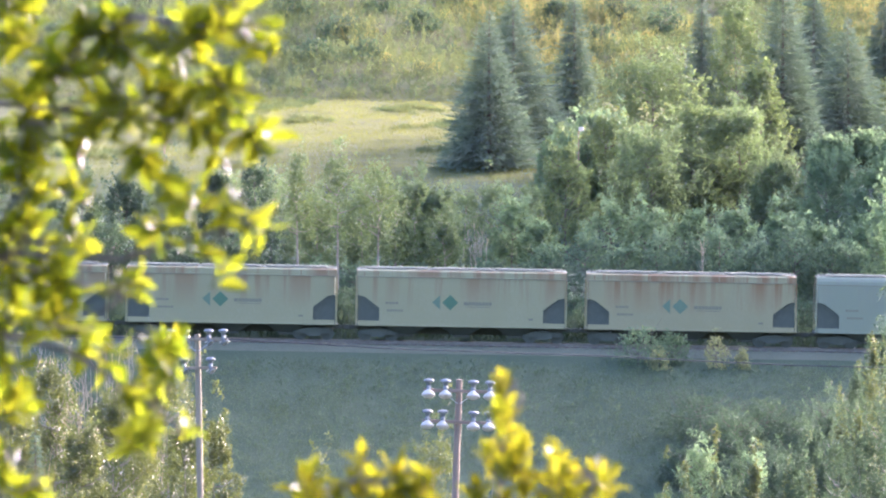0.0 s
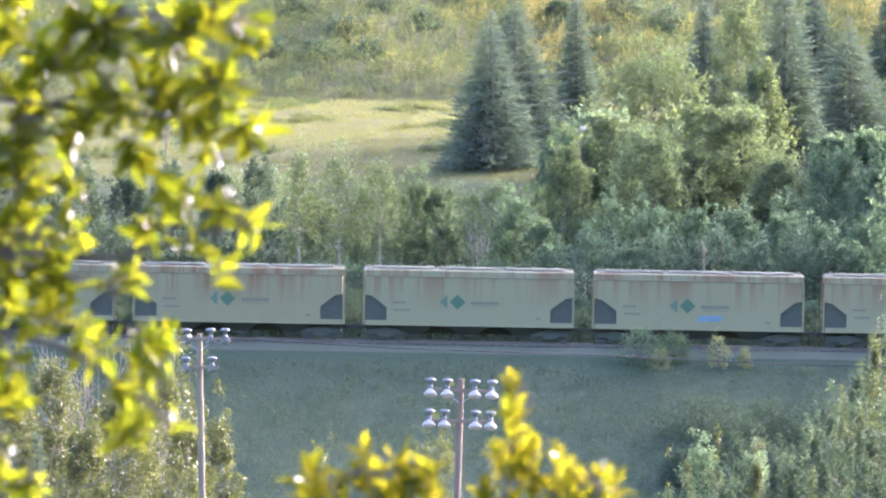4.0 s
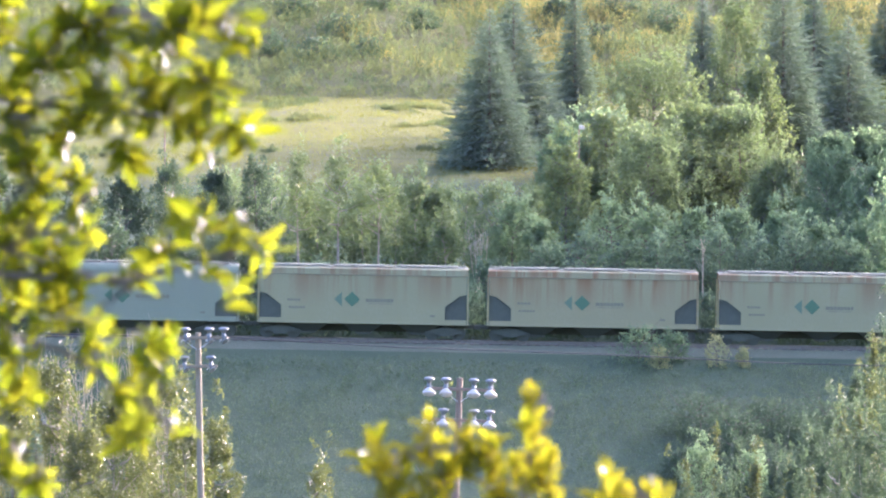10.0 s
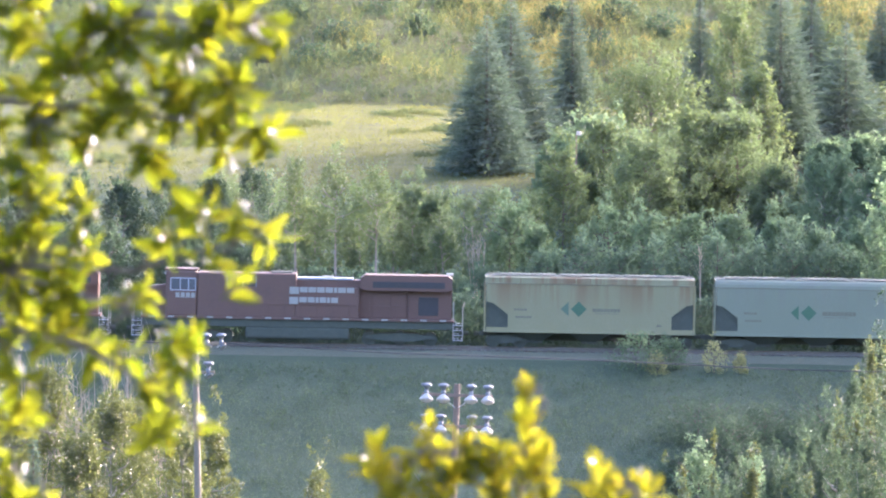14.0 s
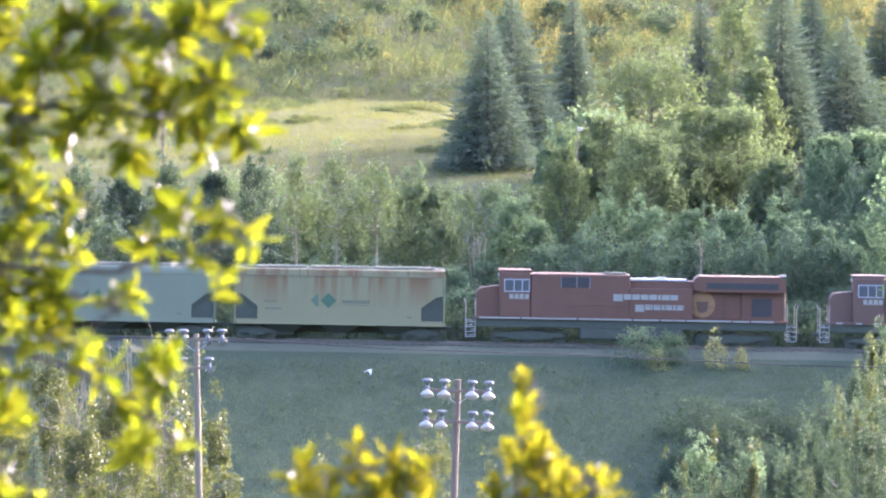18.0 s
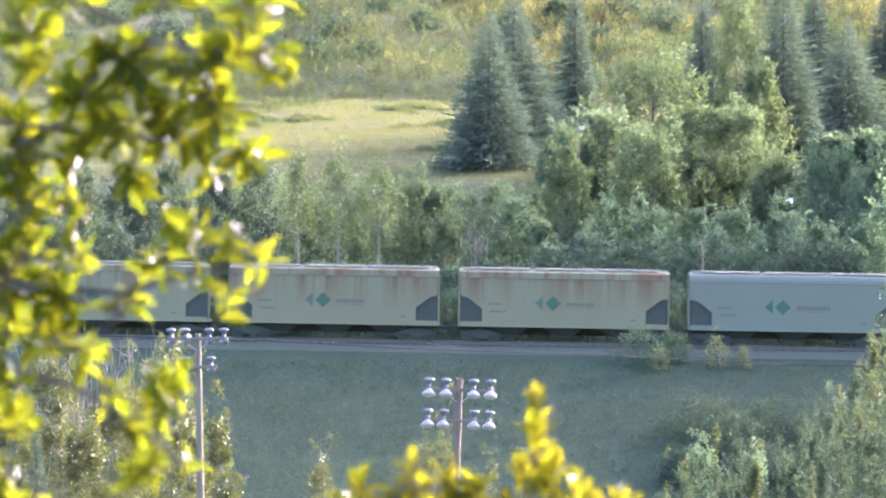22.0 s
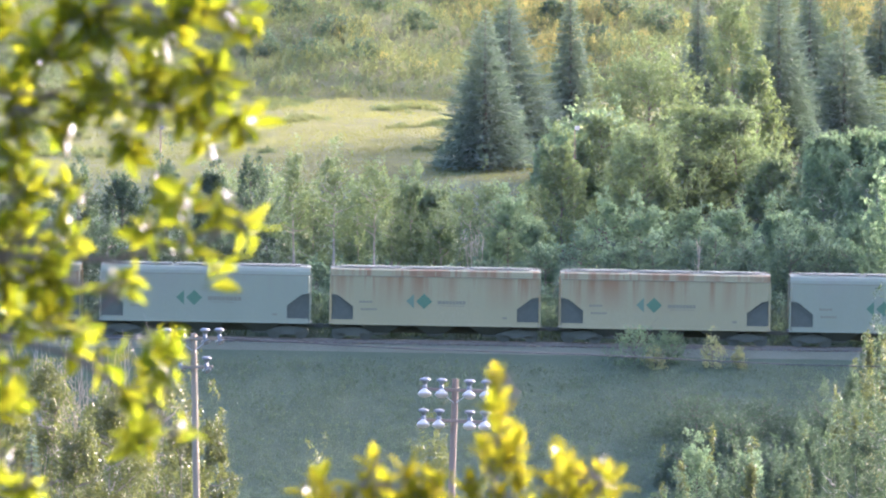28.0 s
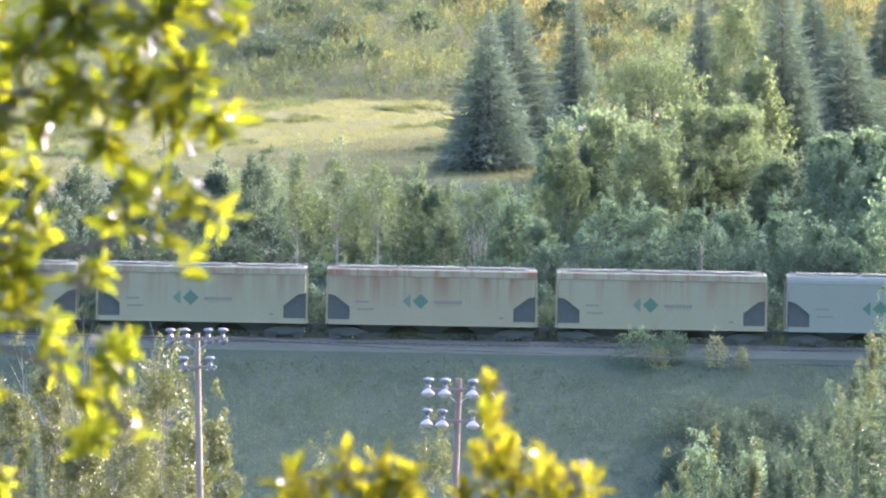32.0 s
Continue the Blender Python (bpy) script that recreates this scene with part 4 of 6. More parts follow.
leafy_tree("bush", 29.29, 500, 6.0, 2.15, 53, LEAF_BUSH, BARK, 4940, 0.187, "leafy bush growing behind the railway", "bush", 0.25, 0.02)
# bushes on the left, darkened by leaf colour to look shaded
leafy_tree("bush", -13.04, 508, 9.0, 1.78, 54, LEAF_DEEP_SHADE, BARK, 4940, 0.187, "leafy bush growing behind the railway", "bush", 0.25, 0.02)
leafy_tree("bush", -15.95, 506, 8.4, 1.97, 55, LEAF_DEEP_SHADE, BARK, 4940, 0.187, "leafy bush growing behind the railway", "bush", 0.25, 0.02)
leafy_tree("bush", -19.18, 508, 8.4, 1.98, 56, LEAF_DEEP_SHADE, BARK, 4940, 0.187, "leafy bush growing behind the railway", "bush", 0.25, 0.02)
leafy_tree("bush", -22.26, 506, 7.7, 1.97, 57, LEAF_DEEP_SHADE, BARK, 4940, 0.187, "leafy bush growing behind the railway", "bush", 0.25, 0.02)
leafy_tree("bush", -25.52, 508, 7.9, 1.98, 58, LEAF_DEEP_SHADE, BARK, 4940, 0.187, "leafy bush growing behind the railway", "bush", 0.25, 0.02)
leafy_tree("bush", -28.58, 506, 7.6, 2.17, 59, LEAF_DEEP_SHADE, BARK, 4940, 0.187, "leafy bush growing behind the railway", "bush", 0.25, 0.02)
leafy_tree("bush", -31.34, 506, 8.1, 1.97, 60, LEAF_DEEP_SHADE, BARK, 4940, 0.187, "leafy bush growing behind the railway", "bush", 0.25, 0.02)
# left-hand low bushes carry deep shade in their leaf colour
leafy_tree("bush", -30.55, 487, 2.3, 1.8, 200, LEAF_DEEP_SHADE, BARK, 1900, 0.19, "low bush beside the railway with shade in its leaf colour", "bush", 0.25, 0.0)
leafy_tree("bush", -29.35, 495, 4.3, 1.83, 201, LEAF_DEEP_SHADE, BARK, 1900, 0.19, "low bush beside the railway with shade in its leaf colour", "bush", 0.25, 0.0)
leafy_tree("bush", -28.19, 489, 1.4, 1.81, 202, LEAF_DEEP_SHADE, BARK, 1900, 0.19, "low bush beside the railway with shade in its leaf colour", "bush", 0.25, 0.0)
leafy_tree("bush", -26.78, 494, 5.3, 1.83, 203, LEAF_DEEP_SHADE, BARK, 1900, 0.19, "low bush beside the railway with shade in its leaf colour", "bush", 0.25, 0.0)
leafy_tree("bush", -25.66, 488, 0.9, 1.81, 204, LEAF_DEEP_SHADE, BARK, 1900, 0.19, "low bush beside the railway with shade in its leaf colour", "bush", 0.25, 0.0)
leafy_tree("bush", -25.27, 496, 4.4, 1.84, 205, LEAF_DEEP_SHADE, BARK, 1900, 0.19, "low bush beside the railway with shade in its leaf colour", "bush", 0.25, 0.0)
leafy_tree("bush", -23.14, 487, 1.9, 1.8, 206, LEAF_DEEP_SHADE, BARK, 1900, 0.19, "low bush beside the railway with shade in its leaf colour", "bush", 0.25, 0.0)
leafy_tree("bush", -22.71, 495, 5.4, 1.83, 207, LEAF_DEEP_SHADE, BARK, 1900, 0.19, "low bush beside the railway with shade in its leaf colour", "bush", 0.25, 0.0)
leafy_tree("bush", -20.75, 489, 1.0, 1.81, 208, LEAF_DEEP_SHADE, BARK, 1900, 0.19, "low bush beside the railway with shade in its leaf colour", "bush", 0.25, 0.0)
leafy_tree("bush", -20.16, 494, 4.9, 1.83, 209, LEAF_DEEP_SHADE, BARK, 1900, 0.19, "low bush beside the railway with shade in its leaf colour", "bush", 0.25, 0.0)
leafy_tree("bush", -19.11, 488, 2.0, 1.81, 210, LEAF_DEEP_SHADE, BARK, 1900, 0.19, "low bush beside the railway with shade in its leaf colour", "bush", 0.25, 0.0)
leafy_tree("bush", -17.72, 496, 4.0, 1.84, 211, LEAF_DEEP_SHADE, BARK, 1900, 0.19, "low bush beside the railway with shade in its leaf colour", "bush", 0.25, 0.0)
leafy_tree("bush", -16.6, 487, 1.5, 1.8, 212, LEAF_DEEP_SHADE, BARK, 1900, 0.19, "low bush beside the railway with shade in its leaf colour", "bush", 0.25, 0.0)
leafy_tree("bush", -15.18, 495, 5.0, 1.83, 213, LEAF_DEEP_SHADE, BARK, 1900, 0.19, "low bush beside the railway with shade in its leaf colour", "bush", 0.25, 0.0)
leafy_tree("bush", -14.19, 489, 2.1, 1.81, 214, LEAF_DEEP_SHADE, BARK, 1900, 0.19, "low bush beside the railway with shade in its leaf colour", "bush", 0.25, 0.0)
leafy_tree("bush", -13.53, 494, 4.5, 1.83, 215, LEAF_DEEP_SHADE, BARK, 1900, 0.19, "low bush beside the railway with shade in its leaf colour", "bush", 0.25, 0.0)
leafy_tree("bush", -11.69, 488, 1.6, 1.81, 216, LEAF_DEEP_SHADE, BARK, 1900, 0.19, "low bush beside the railway with shade in its leaf colour", "bush", 0.25, 0.0)
leafy_tree("bush", -11.07, 496, 3.1, 1.84, 217, LEAF_DEEP_SHADE, BARK, 1900, 0.19, "low bush beside the railway with shade in its leaf colour", "bush", 0.25, 0.0)
# right-hand low bushes: shade comes from the darker leaf colour
leafy_tree("bush", -9.19, 487, 2.6, 1.8, 218, LEAF_SHADE, BARK, 1900, 0.19, "low bush beside the railway with shade in its leaf colour", "bush", 0.25, 0.0)
leafy_tree("bush", -8.53, 495, 3.2, 1.83, 219, LEAF_SHADE, BARK, 1900, 0.19, "low bush beside the railway with shade in its leaf colour", "bush", 0.25, 0.0)
leafy_tree("bush", -7.63, 489, 1.7, 1.81, 220, LEAF_SHADE, BARK, 1900, 0.19, "low bush beside the railway with shade in its leaf colour", "bush", 0.25, 0.0)
leafy_tree("bush", -6.01, 494, 3.2, 1.83, 221, LEAF_SHADE, BARK, 1900, 0.19, "low bush beside the railway with shade in its leaf colour", "bush", 0.25, 0.0)
leafy_tree("bush", -5.14, 488, 1.2, 1.81, 222, LEAF_SHADE, BARK, 1900, 0.19, "low bush beside the railway with shade in its leaf colour", "bush", 0.25, 0.0)
leafy_tree("bush", -4.41, 496, 3.0, 1.84, 223, LEAF_SHADE, BARK, 1900, 0.19, "low bush beside the railway with shade in its leaf colour", "bush", 0.25, 0.0)
leafy_tree("bush", -2.66, 487, 2.2, 1.8, 224, LEAF_SHADE, BARK, 1900, 0.19, "low bush beside the railway with shade in its leaf colour", "bush", 0.25, 0.0)
leafy_tree("bush", -1.89, 495, 3.0, 1.83, 225, LEAF_SHADE, BARK, 1900, 0.19, "low bush beside the railway with shade in its leaf colour", "bush", 0.25, 0.0)
leafy_tree("bush", -0.19, 489, 1.3, 1.81, 226, LEAF_SHADE, BARK, 1900, 0.19, "low bush beside the railway with shade in its leaf colour", "bush", 0.25, 0.0)
leafy_tree("bush", 0.62, 494, 3.1, 1.83, 227, LEAF_SHADE, BARK, 1900, 0.19, "low bush beside the railway with shade in its leaf colour", "bush", 0.25, 0.0)
leafy_tree("bush", 1.41, 488, 2.3, 1.81, 228, LEAF_SHADE, BARK, 1900, 0.19, "low bush beside the railway with shade in its leaf colour", "bush", 0.25, 0.0)
leafy_tree("bush", 3.13, 496, 3.4, 1.84, 229, LEAF_SHADE, BARK, 1900, 0.19, "low bush beside the railway with shade in its leaf colour", "bush", 0.25, 0.0)
leafy_tree("bush", 3.88, 487, 1.7, 1.8, 230, LEAF_SHADE, BARK, 1900, 0.19, "low bush beside the railway with shade in its leaf colour", "bush", 0.25, 0.0)
leafy_tree("bush", 5.64, 495, 3.5, 1.83, 231, LEAF_SHADE, BARK, 1900, 0.19, "low bush beside the railway with shade in its leaf colour", "bush", 0.25, 0.0)
leafy_tree("bush", 6.37, 489, 2.4, 1.81, 232, LEAF_SHADE, BARK, 1900, 0.19, "low bush beside the railway with shade in its leaf colour", "bush", 0.25, 0.0)
leafy_tree("bush", 7.25, 494, 4.7, 1.83, 233, LEAF_SHADE, BARK, 1900, 0.19, "low bush beside the railway with shade in its leaf colour", "bush", 0.25, 0.0)
leafy_tree("bush", 8.83, 488, 1.9, 1.81, 234, LEAF_SHADE, BARK, 1900, 0.19, "low bush beside the railway with shade in its leaf colour", "bush", 0.25, 0.0)
leafy_tree("bush", 9.79, 496, 5.4, 1.84, 235, LEAF_SHADE, BARK, 1900, 0.19, "low bush beside the railway with shade in its leaf colour", "bush", 0.25, 0.0)
leafy_tree("bush", 11.28, 487, 2.8, 1.8, 236, LEAF_SHADE, BARK, 1900, 0.19, "low bush beside the railway with shade in its leaf colour", "bush", 0.25, 0.0)
leafy_tree("bush", 12.28, 495, 4.9, 1.83, 237, LEAF_SHADE, BARK, 1900, 0.19, "low bush beside the railway with shade in its leaf colour", "bush", 0.25, 0.0)
leafy_tree("bush", 12.93, 489, 2.0, 1.81, 238, LEAF_SHADE, BARK, 1900, 0.19, "low bush beside the railway with shade in its leaf colour", "bush", 0.25, 0.0)
leafy_tree("bush", 14.76, 494, 5.9, 1.83, 239, LEAF_SHADE, BARK, 1900, 0.19, "low bush beside the railway with shade in its leaf colour", "bush", 0.25, 0.0)
leafy_tree("bush", 15.38, 488, 3.0, 1.81, 240, LEAF_SHADE, BARK, 1900, 0.19, "low bush beside the railway with shade in its leaf colour", "bush", 0.25, 0.0)
leafy_tree("bush", 17.34, 496, 5.0, 1.84, 241, LEAF_SHADE, BARK, 1900, 0.19, "low bush beside the railway with shade in its leaf colour", "bush", 0.25, 0.0)
leafy_tree("bush", 17.82, 487, 2.4, 1.8, 242, LEAF_SHADE, BARK, 1900, 0.19, "low bush beside the railway with shade in its leaf colour", "bush", 0.25, 0.0)
leafy_tree("bush", 18.92, 495, 6.0, 1.83, 243, LEAF_SHADE, BARK, 1900, 0.19, "low bush beside the railway with shade in its leaf colour", "bush", 0.25, 0.0)
leafy_tree("bush", 20.37, 489, 1.6, 1.81, 244, LEAF_SHADE, BARK, 1900, 0.19, "low bush beside the railway with shade in its leaf colour", "bush", 0.25, 0.0)
leafy_tree("bush", 21.39, 494, 5.4, 1.83, 245, LEAF_SHADE, BARK, 1900, 0.19, "low bush beside the railway with shade in its leaf colour", "bush", 0.25, 0.0)
leafy_tree("bush", 21.93, 488, 2.5, 1.81, 246, LEAF_SHADE, BARK, 1900, 0.19, "low bush beside the railway with shade in its leaf colour", "bush", 0.25, 0.0)
leafy_tree("bush", 23.99, 496, 6.1, 1.84, 247, LEAF_SHADE, BARK, 1900, 0.19, "low bush beside the railway with shade in its leaf colour", "bush", 0.25, 0.0)
leafy_tree("bush", 24.35, 487, 2.0, 1.8, 248, LEAF_SHADE, BARK, 1900, 0.19, "low bush beside the railway with shade in its leaf colour", "bush", 0.25, 0.0)
leafy_tree("bush", 26.45, 495, 5.6, 1.83, 249, LEAF_SHADE, BARK, 1900, 0.19, "low bush beside the railway with shade in its leaf colour", "bush", 0.25, 0.0)
leafy_tree("bush", 26.93, 489, 2.7, 1.81, 250, LEAF_SHADE, BARK, 1900, 0.19, "low bush beside the railway with shade in its leaf colour", "bush", 0.25, 0.0)
leafy_tree("bush", 28.02, 494, 5.0, 1.83, 251, LEAF_SHADE, BARK, 1900, 0.19, "low bush beside the railway with shade in its leaf colour", "bush", 0.25, 0.0)
leafy_tree("bush", 29.35, 488, 2.1, 1.81, 252, LEAF_SHADE, BARK, 1900, 0.19, "low bush beside the railway with shade in its leaf colour", "bush", 0.25, 0.0)
leafy_tree("bush", 30.65, 496, 5.7, 1.84, 253, LEAF_SHADE, BARK, 1900, 0.19, "low bush beside the railway with shade in its leaf colour", "bush", 0.25, 0.0)
leafy_tree("bush", 1.44, 512, 6.1, 2.4, 280, LEAF_WILLOW, PALE_BARK, 3610, 0.173, "greyish leafy willow bush behind the railway", "bush", 0.25, 0.02)
leafy_tree("bush", 3.85, 514, 6.5, 2.41, 281, LEAF_WILLOW, PALE_BARK, 3610, 0.173, "greyish leafy willow bush behind the railway", "bush", 0.25, 0.02)
leafy_tree("bush", -12.33, 520, 7.0, 2.84, 282, LEAF_WILLOW, PALE_BARK, 3610, 0.173, "greyish leafy willow bush behind the railway", "bush", 0.25, 0.02)
leafy_tree("bush", -8.71, 522, 4.9, 2.85, 283, LEAF_WILLOW, PALE_BARK, 3610, 0.173, "greyish leafy willow bush behind the railway", "bush", 0.25, 0.02)
leafy_tree("bush", -5.03, 520, 5.5, 2.84, 284, LEAF_WILLOW, PALE_BARK, 3610, 0.173, "greyish leafy willow bush behind the railway", "bush", 0.25, 0.02)
leafy_tree("bush", -1.78, 518, 5.3, 2.63, 285, LEAF_WILLOW, PALE_BARK, 3610, 0.173, "greyish leafy willow bush behind the railway", "bush", 0.25, 0.02)
leafy_tree("bush", -15.58, 520, 6.7, 2.84, 286, LEAF_WILLOW, PALE_BARK, 3610, 0.173, "greyish leafy willow bush behind the railway", "bush", 0.25, 0.02)
leafy_tree("bush", -5.75, 512, 6.7, 1.6, 287, LEAF_WILLOW, PALE_BARK, 3610, 0.173, "greyish leafy willow bush behind the railway", "bush", 0.25, 0.02)
leafy_tree("bush", 6.21, 510, 6.2, 1.39, 288, LEAF_WILLOW, PALE_BARK, 3610, 0.173, "greyish leafy willow bush behind the railway", "bush", 0.25, 0.02)
leafy_tree("bush", -8.95, 512, 6.2, 1.6, 289, LEAF_WILLOW, PALE_BARK, 3610, 0.173, "greyish leafy willow bush behind the railway", "bush", 0.25, 0.02)
leafy_tree("bush", -3.3, 504, 6.9, 1.38, 290, LEAF_WILLOW, PALE_BARK, 3610, 0.173, "greyish leafy willow bush behind the railway", "bush", 0.25, 0.02)
leafy_tree("bush", 0.23, 500, 6.4, 1.37, 291, LEAF_WILLOW, PALE_BARK, 3610, 0.173, "greyish leafy willow bush behind the railway", "bush", 0.25, 0.02)
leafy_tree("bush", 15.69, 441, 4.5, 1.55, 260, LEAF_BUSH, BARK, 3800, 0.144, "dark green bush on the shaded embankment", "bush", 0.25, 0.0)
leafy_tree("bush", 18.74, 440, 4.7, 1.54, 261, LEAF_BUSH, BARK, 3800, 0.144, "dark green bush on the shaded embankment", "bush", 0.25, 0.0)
# unseen shade casters right of the view; heights set by the shade wanted
leafy_tree("leafy_tree", 37, 506, 8.8, 3.4, 600, LEAF_BUSH, BARK, 4200, 0.62, "unseen tree right of the view, added to shade the railway", "tree", 0.25, 0.02)
leafy_tree("leafy_tree", 39, 513, 10.1, 3.4, 601, LEAF_BUSH, BARK, 4200, 0.62, "unseen tree right of the view, added to shade the railway", "tree", 0.25, 0.02)
leafy_tree("leafy_tree", 38, 520, 11.8, 3.4, 602, LEAF_BUSH, BARK, 4200, 0.62, "unseen tree right of the view, added to shade the railway", "tree", 0.25, 0.02)
leafy_tree("leafy_tree", 40, 527, 12.2, 3.4, 603, LEAF_BUSH, BARK, 4200, 0.62, "unseen tree right of the view, added to shade the railway", "tree", 0.25, 0.02)
leafy_tree("leafy_tree", 39, 531, 15.0, 3.4, 604, LEAF_BUSH, BARK, 4200, 0.62, "unseen tree right of the view, added to shade the railway", "tree", 0.25, 0.02)
leafy_tree("leafy_tree", 41, 535, 18.4, 3.4, 605, LEAF_BUSH, BARK, 4200, 0.62, "unseen tree right of the view, added to shade the railway", "tree", 0.25, 0.02)
leafy_tree("leafy_tree", 40.5, 539, 19.8, 3.4, 606, LEAF_BUSH, BARK, 4200, 0.62, "unseen tree right of the view, added to shade the railway", "tree", 0.25, 0.02)
leafy_tree("leafy_tree", 42, 543, 19.6, 3.4, 607, LEAF_BUSH, BARK, 4200, 0.62, "unseen tree right of the view, added to shade the railway", "tree", 0.25, 0.02)
leafy_tree("leafy_tree", 41, 547, 18.5, 3.4, 608, LEAF_BUSH, BARK, 4200, 0.62, "unseen tree right of the view, added to shade the railway", "tree", 0.25, 0.02)
leafy_tree("leafy_tree", 41, 553, 7.6, 3.4, 609, LEAF_BUSH, BARK, 4200, 0.62, "unseen tree right of the view, added to shade the railway", "tree", 0.25, 0.02)
leafy_tree("leafy_tree", 43, 563, 3.7, 3.4, 610, LEAF_BUSH, BARK, 4200, 0.62, "unseen tree right of the view, added to shade the railway", "tree", 0.25, 0.02)
leafy_tree("leafy_tree", 44, 572, 4.0, 3.4, 611, LEAF_BUSH, BARK, 4200, 0.62, "unseen tree right of the view, added to shade the railway", "tree", 0.25, 0.02)
leafy_tree("leafy_tree", 45, 584, 4.3, 3.4, 612, LEAF_BUSH, BARK, 4200, 0.62, "unseen tree right of the view, added to shade the railway", "tree", 0.25, 0.02)
leafy_tree("leafy_tree", 46, 596, 5.8, 3.4, 613, LEAF_BUSH, BARK, 4200, 0.62, "unseen tree right of the view, added to shade the railway", "tree", 0.25, 0.02)
leafy_tree("leafy_tree", 45, 524, 12.7, 3.4, 614, LEAF_BUSH, BARK, 4200, 0.62, "unseen tree right of the view, added to shade the railway", "tree", 0.25, 0.02)
leafy_tree("leafy_tree", 45.5, 531, 15.0, 3.4, 615, LEAF_BUSH, BARK, 4200, 0.62, "unseen tree right of the view, added to shade the railway", "tree", 0.25, 0.02)
leafy_tree("leafy_tree", 45, 536, 19.2, 3.4, 616, LEAF_BUSH, BARK, 4200, 0.62, "unseen tree right of the view, added to shade the railway", "tree", 0.25, 0.02)
leafy_tree("leafy_tree", 46, 541, 20.5, 3.4, 617, LEAF_BUSH, BARK, 4200, 0.62, "unseen tree right of the view, added to shade the railway", "tree", 0.25, 0.02)
leafy_tree("leafy_tree", 45, 546, 18.7, 3.4, 618, LEAF_BUSH, BARK, 4200, 0.62, "unseen tree right of the view, added to shade the railway", "tree", 0.25, 0.02)
# belt mostly out of view, added to keep the sun off the trackside
leafy_tree("leafy_tree", 31.0, 492, 10.4, 2.49, 340, LEAF_BUSH, BARK, 2850, 0.288, "tree mostly out of view, added to shade the trackside", "tree", 0.25, 0.05)
leafy_tree("leafy_tree", 34.4, 509, 7.6, 2.58, 341, LEAF_BUSH, BARK, 2850, 0.288, "tree mostly out of view, added to shade the trackside", "tree", 0.25, 0.05)
leafy_tree("leafy_tree", 37.8, 526, 5.8, 2.67, 342, LEAF_BUSH, BARK, 2850, 0.288, "tree mostly out of view, added to shade the trackside", "tree", 0.25, 0.05)
leafy_tree("leafy_tree", 41.2, 503, 8.2, 2.55, 343, LEAF_BUSH, BARK, 2850, 0.288, "tree mostly out of view, added to shade the trackside", "tree", 0.25, 0.05)
leafy_tree("leafy_tree", 44.6, 520, 6.6, 2.64, 344, LEAF_BUSH, BARK, 2850, 0.288, "tree mostly out of view, added to shade the trackside", "tree", 0.25, 0.05)
leafy_tree("leafy_tree", 48.0, 497, 8.9, 2.52, 345, LEAF_BUSH, BARK, 2850, 0.288, "tree mostly out of view, added to shade the trackside", "tree", 0.25, 0.05)
leafy_tree("leafy_tree", 51.4, 514, 7.2, 2.61, 346, LEAF_BUSH, BARK, 2850, 0.288, "tree mostly out of view, added to shade the trackside", "tree", 0.25, 0.05)
leafy_tree("leafy_tree", 54.8, 531, 5.1, 2.69, 347, LEAF_BUSH, BARK, 2850, 0.288, "tree mostly out of view, added to shade the trackside", "tree", 0.25, 0.05)
leafy_tree("leafy_tree", 58.2, 508, 7.9, 2.58, 348, LEAF_BUSH, BARK, 2850, 0.288, "tree mostly out of view, added to shade the trackside", "tree", 0.25, 0.05)
leafy_tree("leafy_tree", 61.6, 525, 5.9, 2.66, 349, LEAF_BUSH, BARK, 2850, 0.288, "tree mostly out of view, added to shade the trackside", "tree", 0.25, 0.05)
leafy_tree("leafy_tree", 65.0, 502, 8.6, 2.55, 350, LEAF_BUSH, BARK, 2850, 0.288, "tree mostly out of view, added to shade the trackside", "tree", 0.25, 0.05)
leafy_tree("leafy_tree", 68.4, 519, 6.7, 2.63, 351, LEAF_BUSH, BARK, 2850, 0.288, "tree mostly out of view, added to shade the trackside", "tree", 0.25, 0.05)
leafy_tree("leafy_tree", 71.8, 496, 9.3, 2.52, 352, LEAF_BUSH, BARK, 2850, 0.288, "tree mostly out of view, added to shade the trackside", "tree", 0.25, 0.05)
leafy_tree("leafy_tree", 75.2, 513, 7.4, 2.6, 353, LEAF_BUSH, BARK, 2850, 0.288, "tree mostly out of view, added to shade the trackside", "tree", 0.25, 0.05)
leafy_tree("leafy_tree", 78.6, 530, 5.2, 2.69, 354, LEAF_BUSH, BARK, 2850, 0.288, "tree mostly out of view, added to shade the trackside", "tree", 0.25, 0.05)
leafy_tree("leafy_tree", 82.0, 507, 8.2, 2.57, 355, LEAF_BUSH, BARK, 2850, 0.288, "tree mostly out of view, added to shade the trackside", "tree", 0.25, 0.05)
# unseen trees added beyond the meadow to cast a shadow over its lower part
for k, (x, y, h) in enumerate([(42.5, 622, 16), (44.5, 614, 15), (47, 620, 16), (46, 628, 17), (49, 612, 15)]):
    leafy_tree("leafy_tree", x, y, h, 3.2, 760 + k, LEAF_BUSH, BARK, 5000, 0.68, "unseen tree beyond the meadow, added for its shadow", "tree", 0.25, 0.02)
bare_shrub(17.48, 487, 7.2, 0.22, 6, "thin pale dead stem behind the railway", 2)
# hillside shrubs with a darkened leaf colour that imitates patches of shadow
leafy_tree("willow_shrub", -14.46, 702, 2.6, 2.19, 500, LEAF_DEEP_SHADE, BARK, 900, 0.24, "willow shrub on the hillside, leaf darkened as a shadow patch", "shrub", 0.3, 0.0)
